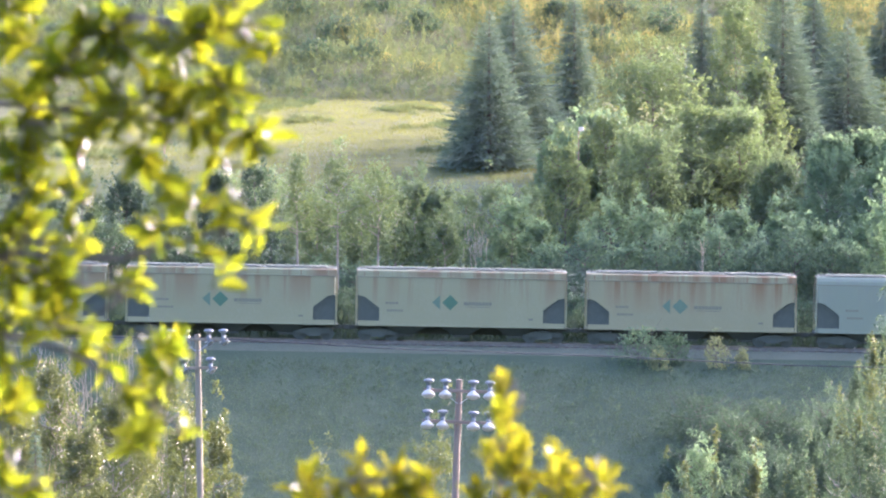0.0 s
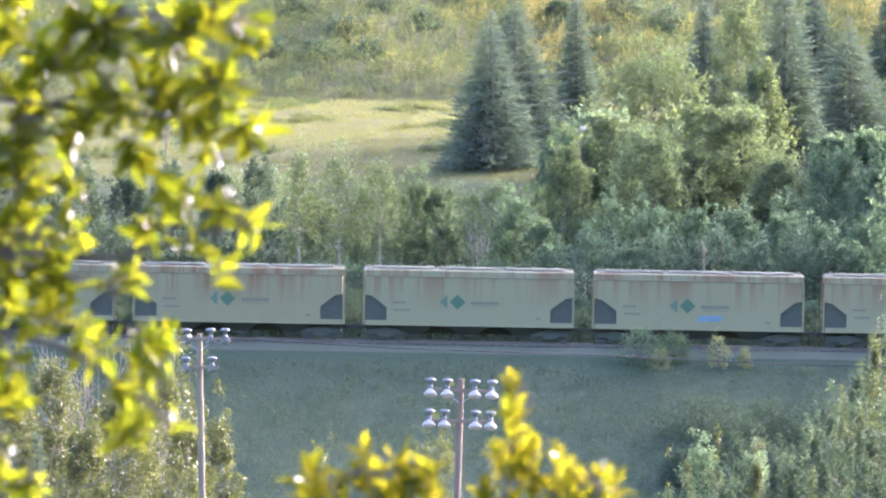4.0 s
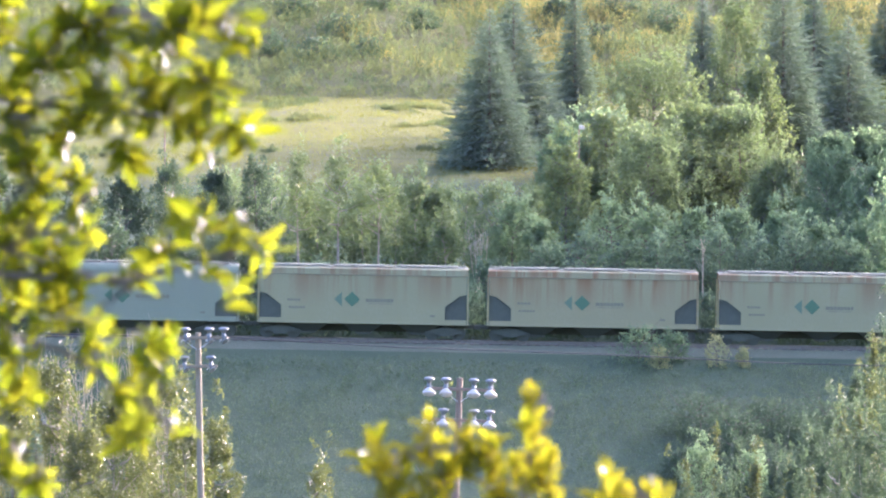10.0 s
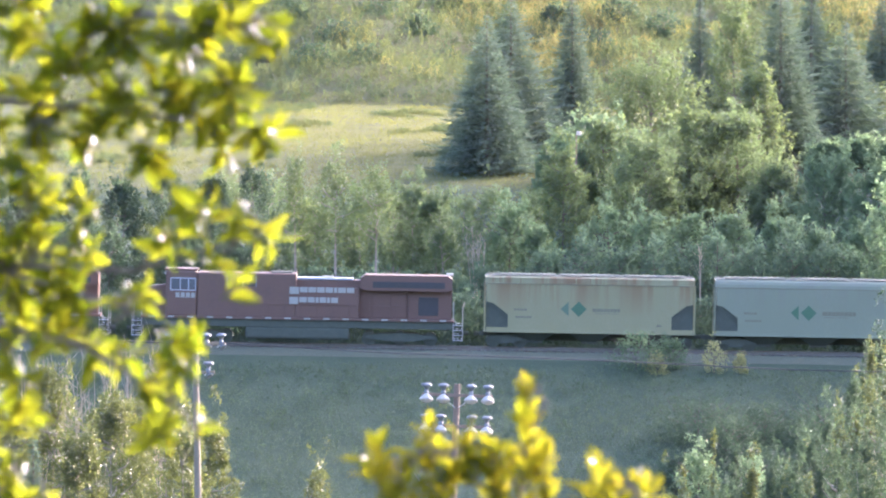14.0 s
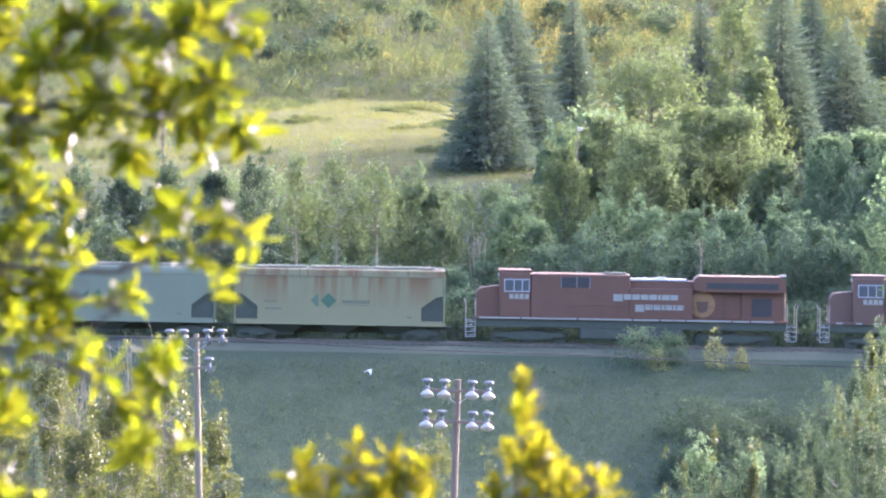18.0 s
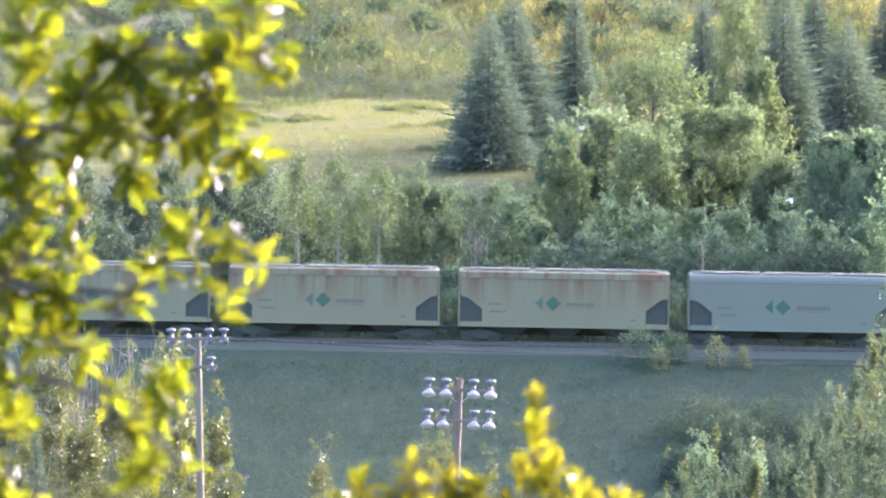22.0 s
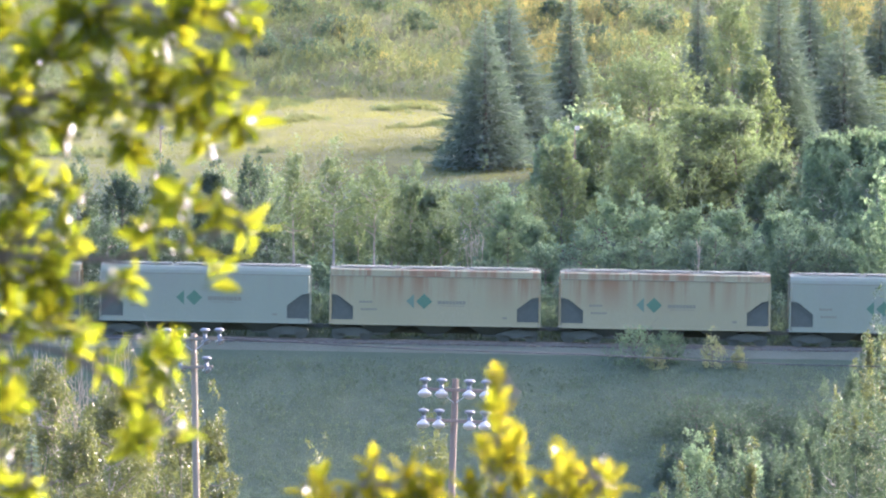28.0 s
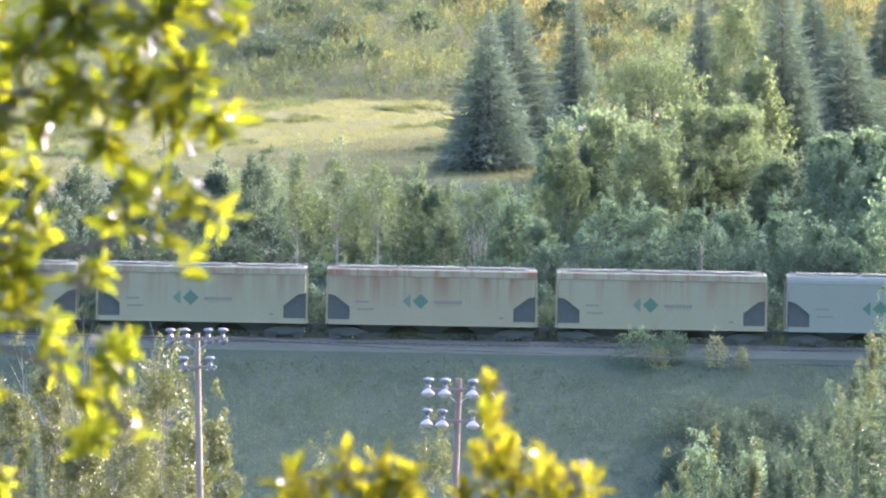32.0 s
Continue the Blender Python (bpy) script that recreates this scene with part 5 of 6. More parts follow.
leafy_tree("willow_shrub", -9.9, 690, 2.4, 2.42, 501, LEAF_DEEP_SHADE, BARK, 900, 0.24, "willow shrub on the hillside, leaf darkened as a shadow patch", "shrub", 0.3, 0.0)
leafy_tree("willow_shrub", -11.78, 674, 1.9, 2.1, 502, LEAF_DEEP_SHADE, BARK, 900, 0.24, "willow shrub on the hillside, leaf darkened as a shadow patch", "shrub", 0.3, 0.0)
leafy_tree("willow_shrub", -5.73, 706, 2.8, 2.2, 503, LEAF_DEEP_SHADE, BARK, 900, 0.24, "willow shrub on the hillside, leaf darkened as a shadow patch", "shrub", 0.3, 0.0)
leafy_tree("willow_shrub", -16.71, 682, 2.2, 2.39, 504, LEAF_DEEP_SHADE, BARK, 900, 0.24, "willow shrub on the hillside, leaf darkened as a shadow patch", "shrub", 0.3, 0.0)
leafy_tree("willow_shrub", -2.11, 694, 2.0, 1.89, 505, LEAF_DEEP_SHADE, BARK, 900, 0.24, "willow shrub on the hillside, leaf darkened as a shadow patch", "shrub", 0.3, 0.0)
leafy_tree("willow_shrub", -7.01, 671, 1.7, 1.83, 506, LEAF_DEEP_SHADE, BARK, 900, 0.24, "willow shrub on the hillside, leaf darkened as a shadow patch", "shrub", 0.3, 0.0)
leafy_tree("willow_shrub", 11.01, 702, 2.6, 1.64, 507, LEAF_DEEP_SHADE, BARK, 900, 0.24, "willow shrub on the hillside, leaf darkened as a shadow patch", "shrub", 0.3, 0.0)
leafy_tree("willow_shrub", 17.26, 700, 2.6, 2.18, 508, LEAF_DEEP_SHADE, BARK, 900, 0.24, "willow shrub on the hillside, leaf darkened as a shadow patch", "shrub", 0.3, 0.0)
leafy_tree("willow_shrub", 14.95, 682, 2.2, 1.86, 509, LEAF_DEEP_SHADE, BARK, 900, 0.24, "willow shrub on the hillside, leaf darkened as a shadow patch", "shrub", 0.3, 0.0)
leafy_tree("willow_shrub", 21.38, 692, 2.6, 2.43, 510, LEAF_DEEP_SHADE, BARK, 900, 0.24, "willow shrub on the hillside, leaf darkened as a shadow patch", "shrub", 0.3, 0.0)
leafy_tree("willow_shrub", 0.89, 716, 2.4, 1.96, 511, LEAF_DEEP_SHADE, BARK, 900, 0.24, "willow shrub on the hillside, leaf darkened as a shadow patch", "shrub", 0.3, 0.0)
leafy_tree("willow_shrub", -20.97, 700, 2.6, 2.46, 512, LEAF_DEEP_SHADE, BARK, 900, 0.24, "willow shrub on the hillside, leaf darkened as a shadow patch", "shrub", 0.3, 0.0)
leafy_tree("willow_shrub", -26.05, 690, 2.4, 2.69, 513, LEAF_DEEP_SHADE, BARK, 900, 0.24, "willow shrub on the hillside, leaf darkened as a shadow patch", "shrub", 0.3, 0.0)
leafy_tree("willow_shrub", -31.89, 700, 2.6, 2.73, 514, LEAF_DEEP_SHADE, BARK, 900, 0.24, "willow shrub on the hillside, leaf darkened as a shadow patch", "shrub", 0.3, 0.0)
leafy_tree("willow_shrub", -36.5, 684, 2.4, 2.93, 515, LEAF_DEEP_SHADE, BARK, 900, 0.24, "willow shrub on the hillside, leaf darkened as a shadow patch", "shrub", 0.3, 0.0)
leafy_tree("willow_shrub", -22.62, 668, 1.8, 2.08, 516, LEAF_DEEP_SHADE, BARK, 900, 0.24, "willow shrub on the hillside, leaf darkened as a shadow patch", "shrub", 0.3, 0.0)
leafy_tree("willow_shrub", 8.94, 690, 1.9, 1.35, 517, LEAF_DEEP_SHADE, BARK, 900, 0.24, "willow shrub on the hillside, leaf darkened as a shadow patch", "shrub", 0.3, 0.0)
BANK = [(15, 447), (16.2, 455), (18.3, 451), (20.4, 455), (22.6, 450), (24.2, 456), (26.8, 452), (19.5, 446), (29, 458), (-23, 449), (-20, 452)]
# bank bushes get their shade from the darkest leaf colour
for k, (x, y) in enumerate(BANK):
    leafy_tree("bush", x, y, 1.0 + 0.9 * ((k * 7) % 5) / 4 + (1.1 if x > 12 else 0), 1.9 + 1.1 * ((k * 3) % 4) / 3, 700 + k, LEAF_DEEP_SHADE, BARK, 3000, 0.14, "low spreading bush on the shaded embankment", "bush", 0.45, 0.0, "bushes on the embankment")
bare_shrub(2.41, 498, 6.2, 1.3, 5, "pale bare-stemmed shrub behind the railway", 7)
# small shrubs that look sunlit only by their pale leaf colour
leafy_tree("bush", 13.9, 467.5, 1.4, 0.91, 110, LEAF_SUNLIT, BARK, 798, 0.115, "small sunlit shrub on the embankment", "bush", 0.25, 0.0)
leafy_tree("bush", 17.67, 468, 2.2, 0.84, 111, LEAF_SUNLIT, BARK, 798, 0.115, "small sunlit shrub on the embankment", "bush", 0.25, 0.0)
leafy_tree("bush", 19.42, 468, 1.3, 0.55, 112, LEAF_SUNLIT, BARK, 798, 0.115, "small sunlit shrub on the embankment", "bush", 0.25, 0.0)
leafy_tree("bush", 12.65, 468.5, 2.4, 2.01, 113, LEAF_BUSH, BARK, 1710, 0.115, "low green bush beside the rails", "bush", 0.25, 0.0)
leafy_tree("bush", 14.86, 469, 2.0, 1.28, 114, LEAF_BUSH, BARK, 1710, 0.115, "low green bush beside the rails", "bush", 0.25, 0.0)
leafy_tree("leafy_tree", -14.54, 385, 14.6, 2.55, 130, LEAF_ASPEN, PALE_BARK, 9880, 0.142, "sunlit poplar with small bright leaves", "tree", 0.25, 0.2)
leafy_tree("leafy_tree", -11.77, 378, 11.9, 1.33, 131, LEAF_ASPEN, PALE_BARK, 6460, 0.142, "sunlit poplar with small bright leaves", "tree", 0.25, 0.2)
leafy_tree("leafy_tree", -21.12, 390, 14.3, 2.28, 132, LEAF_ASPEN, PALE_BARK, 9880, 0.142, "sunlit poplar with small bright leaves", "tree", 0.25, 0.2)
leafy_tree("leafy_tree", -17.31, 380, 13.3, 2.22, 133, LEAF_ASPEN, PALE_BARK, 9880, 0.142, "sunlit poplar with small bright leaves", "tree", 0.25, 0.2)
leafy_tree("leafy_tree", -22.89, 384, 13.1, 1.95, 134, LEAF_ASPEN, PALE_BARK, 9880, 0.142, "sunlit poplar with small bright leaves", "tree", 0.25, 0.2)
leafy_tree("leafy_tree", -13.18, 372, 12.0, 1.74, 135, LEAF_ASPEN, PALE_BARK, 6460, 0.142, "sunlit poplar with small bright leaves", "tree", 0.25, 0.2)
leafy_tree("leafy_tree", -18.4, 372, 11.7, 2.03, 136, LEAF_ASPEN, PALE_BARK, 9880, 0.142, "sunlit poplar with small bright leaves", "tree", 0.25, 0.2)
leafy_tree("leafy_tree", -16.81, 396, 12.4, 1.7, 137, LEAF_ASPEN, PALE_BARK, 6460, 0.142, "sunlit poplar with small bright leaves", "tree", 0.25, 0.2)
spruce(-20.73, 368, 12.5, 2.0, 140, "young dark spruce among poplars")
bare_shrub(-19.32, 400, 15.4, 1.7, 150, "pale leafless tree among poplars")
bare_shrub(-21.03, 400, 15.9, 1.7, 151, "pale leafless tree among poplars")
bare_shrub(-18.07, 400, 14.8, 1.7, 152, "pale leafless tree among poplars")
bare_shrub(-22.59, 400, 15.6, 1.7, 153, "pale leafless tree among poplars")
bare_shrub(-16.98, 400, 15.7, 1.7, 154, "pale leafless tree among poplars")
bare_shrub(-15.67, 400, 15.2, 1.7, 155, "pale leafless tree among poplars")
bare_shrub(-20.25, 400, 15.1, 1.7, 156, "pale leafless tree among poplars")
leafy_tree("leafy_tree", -0.37, 390, 10.4, 1.7, 160, LEAF_ASPEN, PALE_BARK, 5700, 0.108, "small pale poplar top beside the pole", "tree", 0.25, 0.2)
leafy_tree("leafy_tree", -6.49, 380, 9.6, 0.89, 161, LEAF_ASPEN, PALE_BARK, 3040, 0.108, "small pale poplar top beside the pole", "tree", 0.25, 0.2)
leafy_tree("leafy_tree", 4.18, 380, 10.2, 0.74, 162, LEAF_ASPEN, PALE_BARK, 2660, 0.108, "small pale poplar top beside the pole", "tree", 0.25, 0.2)
leafy_tree("leafy_tree", 2.43, 384, 9.7, 0.75, 163, LEAF_ASPEN, PALE_BARK, 2280, 0.108, "small pale poplar top beside the pole", "tree", 0.25, 0.2)
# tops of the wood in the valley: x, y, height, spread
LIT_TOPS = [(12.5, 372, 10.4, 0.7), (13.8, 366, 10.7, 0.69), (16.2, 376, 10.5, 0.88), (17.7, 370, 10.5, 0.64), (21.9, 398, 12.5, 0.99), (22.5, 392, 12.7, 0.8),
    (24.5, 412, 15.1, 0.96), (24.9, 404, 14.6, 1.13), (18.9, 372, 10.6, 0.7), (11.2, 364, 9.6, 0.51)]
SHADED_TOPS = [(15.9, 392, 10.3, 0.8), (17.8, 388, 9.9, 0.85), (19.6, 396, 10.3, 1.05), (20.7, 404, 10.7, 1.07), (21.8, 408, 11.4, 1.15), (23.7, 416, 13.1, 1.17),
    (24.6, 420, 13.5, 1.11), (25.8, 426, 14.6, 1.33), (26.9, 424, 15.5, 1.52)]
LOW_TOPS = [(10.5, 356, 9.0, 1.02), (11.0, 356, 9.7, 1.19), (11.9, 356, 10.3, 1.04), (12.5, 362, 9.1, 0.95), (13.2, 356, 9.6, 1.15), (14.0, 362, 10.3, 0.96),
    (14.9, 368, 10.1, 1.1), (16.2, 386, 8.9, 1.01), (16.7, 386, 8.1, 0.91), (17.7, 394, 7.7, 1.29), (17.8, 380, 9.5, 1.01), (17.6, 362, 11.0, 1.17),
    (17.7, 356, 11.4, 1.22), (20.5, 394, 9.6, 1.07), (19.7, 362, 12.6, 1.21), (21.1, 380, 11.5, 1.04), (21.2, 368, 12.5, 0.94), (20.9, 356, 13.6, 0.94),
    (22.0, 362, 14.8, 1.22), (22.1, 356, 15.7, 1.1)]
# shade of the wood is put into the darker leaf of two rows
for rows, leaf, first, taper, note in ((LIT_TOPS, LEAF_ASPEN, 640, 0.72, "pointed young poplar with glittering sunlit leaves"), (SHADED_TOPS, LEAF_DEEP_SHADE, 660, 0.6, "slender poplar in the wood of the valley"),
                                       (LOW_TOPS, LEAF_DEEP_SHADE, 680, 0.35, "low leafy tree filling the wood of the valley")):
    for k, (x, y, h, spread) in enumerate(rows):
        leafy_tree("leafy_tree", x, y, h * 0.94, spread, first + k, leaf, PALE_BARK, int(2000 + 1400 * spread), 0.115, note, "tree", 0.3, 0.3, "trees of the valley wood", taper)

# added out of view on the right to block sun from the valley wood
leafy_tree("leafy_tree", 33.0, 398, 17.7, 2.48, 400, LEAF_BUSH, BARK, 3600, 0.29, "unseen tree right of the view, added to shade the valley wood", "tree", 0.25, 0.05)
leafy_tree("leafy_tree", 36.0, 388, 16.9, 2.42, 401, LEAF_BUSH, BARK, 3600, 0.29, "unseen tree right of the view, added to shade the valley wood", "tree", 0.25, 0.05)
leafy_tree("leafy_tree", 38.0, 410, 17.8, 2.56, 402, LEAF_BUSH, BARK, 3600, 0.29, "unseen tree right of the view, added to shade the valley wood", "tree", 0.25, 0.05)
leafy_tree("leafy_tree", 42.0, 400, 18.2, 2.5, 403, LEAF_BUSH, BARK, 3600, 0.29, "unseen tree right of the view, added to shade the valley wood", "tree", 0.25, 0.05)
leafy_tree("leafy_tree", 46.0, 420, 18.1, 2.62, 404, LEAF_BUSH, BARK, 3600, 0.29, "unseen tree right of the view, added to shade the valley wood", "tree", 0.25, 0.05)
leafy_tree("leafy_tree", 34.0, 378, 15.5, 2.36, 405, LEAF_BUSH, BARK, 3600, 0.29, "unseen tree right of the view, added to shade the valley wood", "tree", 0.25, 0.05)
leafy_tree("leafy_tree", 50.0, 408, 18.6, 2.55, 406, LEAF_BUSH, BARK, 3600, 0.29, "unseen tree right of the view, added to shade the valley wood", "tree", 0.25, 0.05)
wire = thing("overhead_wire", Matrix.Identity(4), "thin black overhead wire strung across the valley", "wire")
part("strand", rod([(-40, 352, 6.47), (-13.06, 346, 6.06), (-11.52, 345, 6.16), (-2.29, 350, 5.39), (7.39, 356, 4.77), (17.4, 362, 4.0), (40, 370, 3.09)], 0.03, sides=5), WIRE, wire)


# ---- meadow grass, weeds ----
def tufts(name, count, xr, yr, tall, wide, mat, seed, label, category, keep=None, lean=0.35):
    """Upright blades scattered on the ground sheet, as one countless cover."""
    rng = np.random.default_rng(seed)
    x = rng.uniform(*xr, count)
    y = rng.uniform(*yr, count)
    if keep is not None:
        ok = np.array([keep(a, b, rng) for a, b in zip(x, y)])
        x, y = x[ok], y[ok]
    n = len(x)
    z = np.array([height(a, b) for a, b in zip(x, y)])
    swell = np.array([0.65 + 0.7 * (0.5 + noise.noise((a * 0.25, b * 0.18, seed))) for a, b in zip(x, y)])
    h = tall * swell * rng.uniform(0.6, 1.3, n)
    ax = np.stack([rng.normal(0, lean, n), rng.normal(0, lean, n), np.ones(n)], 1)
    ax /= np.linalg.norm(ax, axis=1)[:, None]
    ax *= h[:, None]
    a = rng.uniform(0, 6.283, n)
    ay = np.stack([np.cos(a), np.sin(a), np.zeros(n)], 1) * (wide * rng.uniform(0.6, 1.4, n))[:, None]
    c = np.stack([x, y, z], 1) + ax * 0.45
    ob = blades(name, c, ax, ay, mat)
    return tagged(ob, label, category, kind="stuff")


def weed_bank(name, count, xr, yr, h, mat, seed, label, cut, leaf=0.24):
    """Leafy tall weeds in drifts: clumps of small leaves round unseen stalks."""
    rng = np.random.default_rng(seed)
    stalks = []
    while len(stalks) < count:
        x, y = rng.uniform(*xr), rng.uniform(*yr)
        d = noise.noise((x * 0.11, y * 0.06, seed * 0.37)) + 0.6 * noise.noise((x * 0.4, y * 0.2, seed))
        if d > cut:
            stalks.append((x, y, height(x, y), h * (0.55 + 0.9 * max(0, d - cut)) * rng.uniform(0.6, 1.3)))
    s = np.array(stalks)
    per = 17
    base = np.repeat(s, per, 0)
    n = len(base)
    f = rng.uniform(0.1, 1, n)
    pos = base[:, :3].copy()
    w = 0.30 * (1.1 - 0.7 * f)
    pos[:, 0] += rng.normal(0, 1, n) * w
    pos[:, 1] += rng.normal(0, 1, n) * w
    pos[:, 2] += base[:, 3] * f
    ax = unit(rng, n)
    ax[:, 2] = np.abs(ax[:, 2]) + 0.8
    size = leaf * rng.uniform(0.6, 1.4, n)[:, None]
    ay = np.cross(ax, unit(rng, n))
    ay /= np.linalg.norm(ay, axis=1)[:, None] + 1e-9
    ob = blades(name, pos, ax * size, ay * size * 0.4, mat)
    return tagged(ob, label, "weeds", kind="stuff")


tufts("meadow_grass", 130000, (-38, 22), (533, 656), 0.17, 0.05, GRASS, 5, "dry golden meadow grass", "grass")
weed_bank("hillside_weeds", 8500, (-46, 46), (650, 745), 1.4, WEED, 7, "tall green weeds and willow shoots on the hillside", -0.45)
weed_bank("meadow_weeds", 1500, (-36, 20), (572, 648), 0.42, WEED, 41, "low green weeds in drifts across the meadow", 0.22)
weed_bank("golden_weeds", 1500, (-10, 46), (662, 745), 1.6, GOLD, 19, "yellow flowering weeds catching the sun", 0.2)
weed_bank("bright_weeds", 900, (7.5, 18), (654, 735), 1.5, GOLD, 61, "bright yellow weeds between the spruces", -0.35)
tufts("slope_grass", 24000, (-34, 34), (434, 469), 0.2, 0.07, BANK_GRASS, 23, "rough green grass on the railway embankment", "grass", lean=0.5)
weed_bank("embankment_brush", 6000, (-34, 34), (437, 467), 0.4, BANK_GRASS, 83, "low green brush in drifts on the railway embankment", -0.7, 0.1)
# brush in the darkest leaf colour, painting the shade between and under cars
weed_bank("trackside_brush", 4500, (-36, 36), (480.6, 492), 1.0, LEAF_DEEP_SHADE, 29, "dense low brush behind the railway", -1.2)


# ---- leaves near the camera ----
def leaf_mesh(seed, mat):
    """A cupped oval blade with a pointed tip, wavy edges and a short stalk."""
    rng = np.random.default_rng(seed)
    L, W = 0.058, 0.0165
    b = bmesh.new()
    curl, cup = rng.uniform(-0.3, 0.5), rng.uniform(0.25, 0.6)
    rows = []
    for i in range(6):
        f = i / 5
        w = W * (math.sin(math.pi * (0.03 + 0.96 * f ** 0.9)) ** 0.9) * (1.12 - 0.3 * f)
        z = -curl * L * f * f
        rows.append([b.verts.new((L * f, w * g, z + cup * w * g * g + 0.12 * w * abs(g) + rng.normal(0, 0.0006))) for g in (-1, -0.5, 0, 0.5, 1)])
    for a, c in zip(rows, rows[1:]):
        for k in range(4):
            b.faces.new((a[k], c[k], c[k + 1], a[k + 1]))
    rod([(-0.018, 0, 0.001), (0.004, 0, -0.0015)], 0.0012, sides=4, bm=b)
    mesh = bpy.data.meshes.new("leaf")
    b.to_mesh(mesh)
    b.free()
    mesh.materials.append(mat)
    mesh.polygons.foreach_set("use_smooth", [True] * len(mesh.polygons))
    return mesh


LEAVES = [leaf_mesh(k, LEAF_NEAR) for k in range(8)]
YOUNG_LEAVES = [leaf_mesh(k, LEAF_SAPLING) for k in range(8)]


def sprig(tree, spine, clumps, seed, start, dense=1.0, leaf_size=1.0, rise=0.0):
    """One branch of the near tree: a woody spine, side twigs to each clump, leaves set round the twigs.
    clumps: x, z of the centre, half width, half height, in metres from the branch's own origin."""
    rng = np.random.default_rng(seed)
    b = bmesh.new()
    rod(spine, 0.008, 0.003, 6, b)
    pts = [Vector(p) for p in spine]
    places = []
    for cx, cz, rx, rz in clumps:
        c = Vector((cx, rng.uniform(-0.06, 0.06), cz))
        near = min(pts, key=lambda p: (p - c).length)
        mid = (near + c) / 2 + Vector((rng.normal(0, 0.02), 0, rng.normal(0, 0.02)))
        rod([near, mid, c], 0.0035, 0.0018, 5, b)
        n = max(6, int(dense * rx * rz * 3.14 / 0.00039))
        for k in range(max(1, round(n / 6))):
            a, r = rng.uniform(0, 6.283), math.sqrt(rng.uniform(0.02, 1))
            d = Vector((math.cos(a) * r * rx, rng.uniform(-0.11, 0.11), math.sin(a) * r * rz))
            if rise and k == 0:
                d, a, r = Vector((0, 0, rz)), 1.571, 0.5
            axis = Vector((math.cos(a) * (0.3 + r) * (1 - rise), rng.normal(0, 0.45), math.sin(a) * (0.3 + r) * (1 - rise) + 0.25 + rise)).normalized()
            places.append((c + d * (0.8 if rise else 0.78) - axis * (0.022 if rise else 0.008), axis))
        for k in range(max(2, n // 6)):
            a = rng.uniform(0, 6.283)
            e = c + Vector((math.cos(a) * rx * 0.8, rng.uniform(-0.05, 0.05), math.sin(a) * rz * 0.8))
            rod([c, (c + e) / 2 + Vector((0, 0, 0.01)), e], 0.0018, 0.001, 4, b)
    branch = part("branch", b, BARK, tree, "thin brown branch")
    branch.matrix_basis = pose(*start)
    # each shoot ends in a spray of leaves round its axis
    for p, axis in places:
        u = axis.orthogonal().normalized()
        w = axis.cross(u)
        turn = rng.uniform(0, 6.283)
        for k in range(6):
            a = turn + k * 2.4
            ring = u * math.cos(a) + w * math.sin(a)
            open_ = rng.uniform(0.2, 0.8) if rise else rng.uniform(0.45, 1.15)
            out = (axis * math.cos(open_) + ring * math.sin(open_)).normalized()
            nrm = (axis * math.sin(open_) - ring * math.cos(open_) + Vector(rng.normal(0, 0.35, 3))).normalized()
            side = nrm.cross(out).normalized()
            nrm = out.cross(side)
            m = Matrix((out, side, nrm)).transposed().to_4x4()
            s = leaf_size * rng.uniform(0.65, 1.15)
            o = linked("leaf", (YOUNG_LEAVES if rise else LEAVES)[int(rng.integers(0, 8))], branch)
            o.matrix_basis = Matrix.Translation(p + out * 0.012 - axis * 0.008 * k) @ m @ Matrix.Diagonal((s, s, s, 1))
    return branch


SWAY_T = [(0, -0, -0), (0.5, 0.006, -0.024), (1, -0.014, 0.001), (1.5, -0.036, 0.003), (2, -0.028, 0.01), (2.5, -0.038, -0), (3, -0.012, -0.005),
    (3.5, -0.014, 0.002), (5.5, -0.041, 0.027), (6, -0.033, 0.037), (6.5, -0.027, 0.012), (7, -0.04, 0.039), (7.5, 0.027, 0.05), (8, -0.023, -0.004),
    (8.5, -0.025, 0.021), (9, -0.027, 0.049), (9.5, 0.004, 0.034), (10, -0.036, 0.009), (10.5, 0, 0.043), (11, 0.02, 0.019), (11.5, 0.044, 0.014),
    (12, -0.009, 0.013), (12.5, -0.021, 0.021), (13, 0.031, -0.003), (13.5, 0.012, 0.013), (14, 0.02, 0.015), (14.5, 0.054, 0.011), (16.5, 0.012, 0.011),
    (17, -0.028, 0.034), (17.5, -0.034, -0.014), (18, -0.027, 0.011), (18.5, -0.025, 0.007), (19, -0.009, -0.009), (19.5, 0.006, -0.009),
    (20, -0.014, 0.014), (20.5, -0.043, 0.016), (21, -0.046, -0.015), (21.5, -0.023, -0.05), (22, 0.034, -0.05), (22.5, 0.044, -0.05),
    (23, 0.075, -0.05), (23.5, 0.075, -0.05), (24, 0.034, -0.012), (24.5, 0.075, -0.05), (25, 0.019, 0.007), (25.5, 0.003, 0.035), (27.5, -0.022, 0.018),
    (28, -0.023, 0.029), (28.5, -0.025, -0.009), (29, -0.031, 0.025), (29.5, -0.025, -0.025), (30, -0.042, -0.019), (30.5, -0.048, -0.003),
    (31, -0.046, 0.019), (31.5, -0.06, 0.041), (32, -0.06, 0.035)]
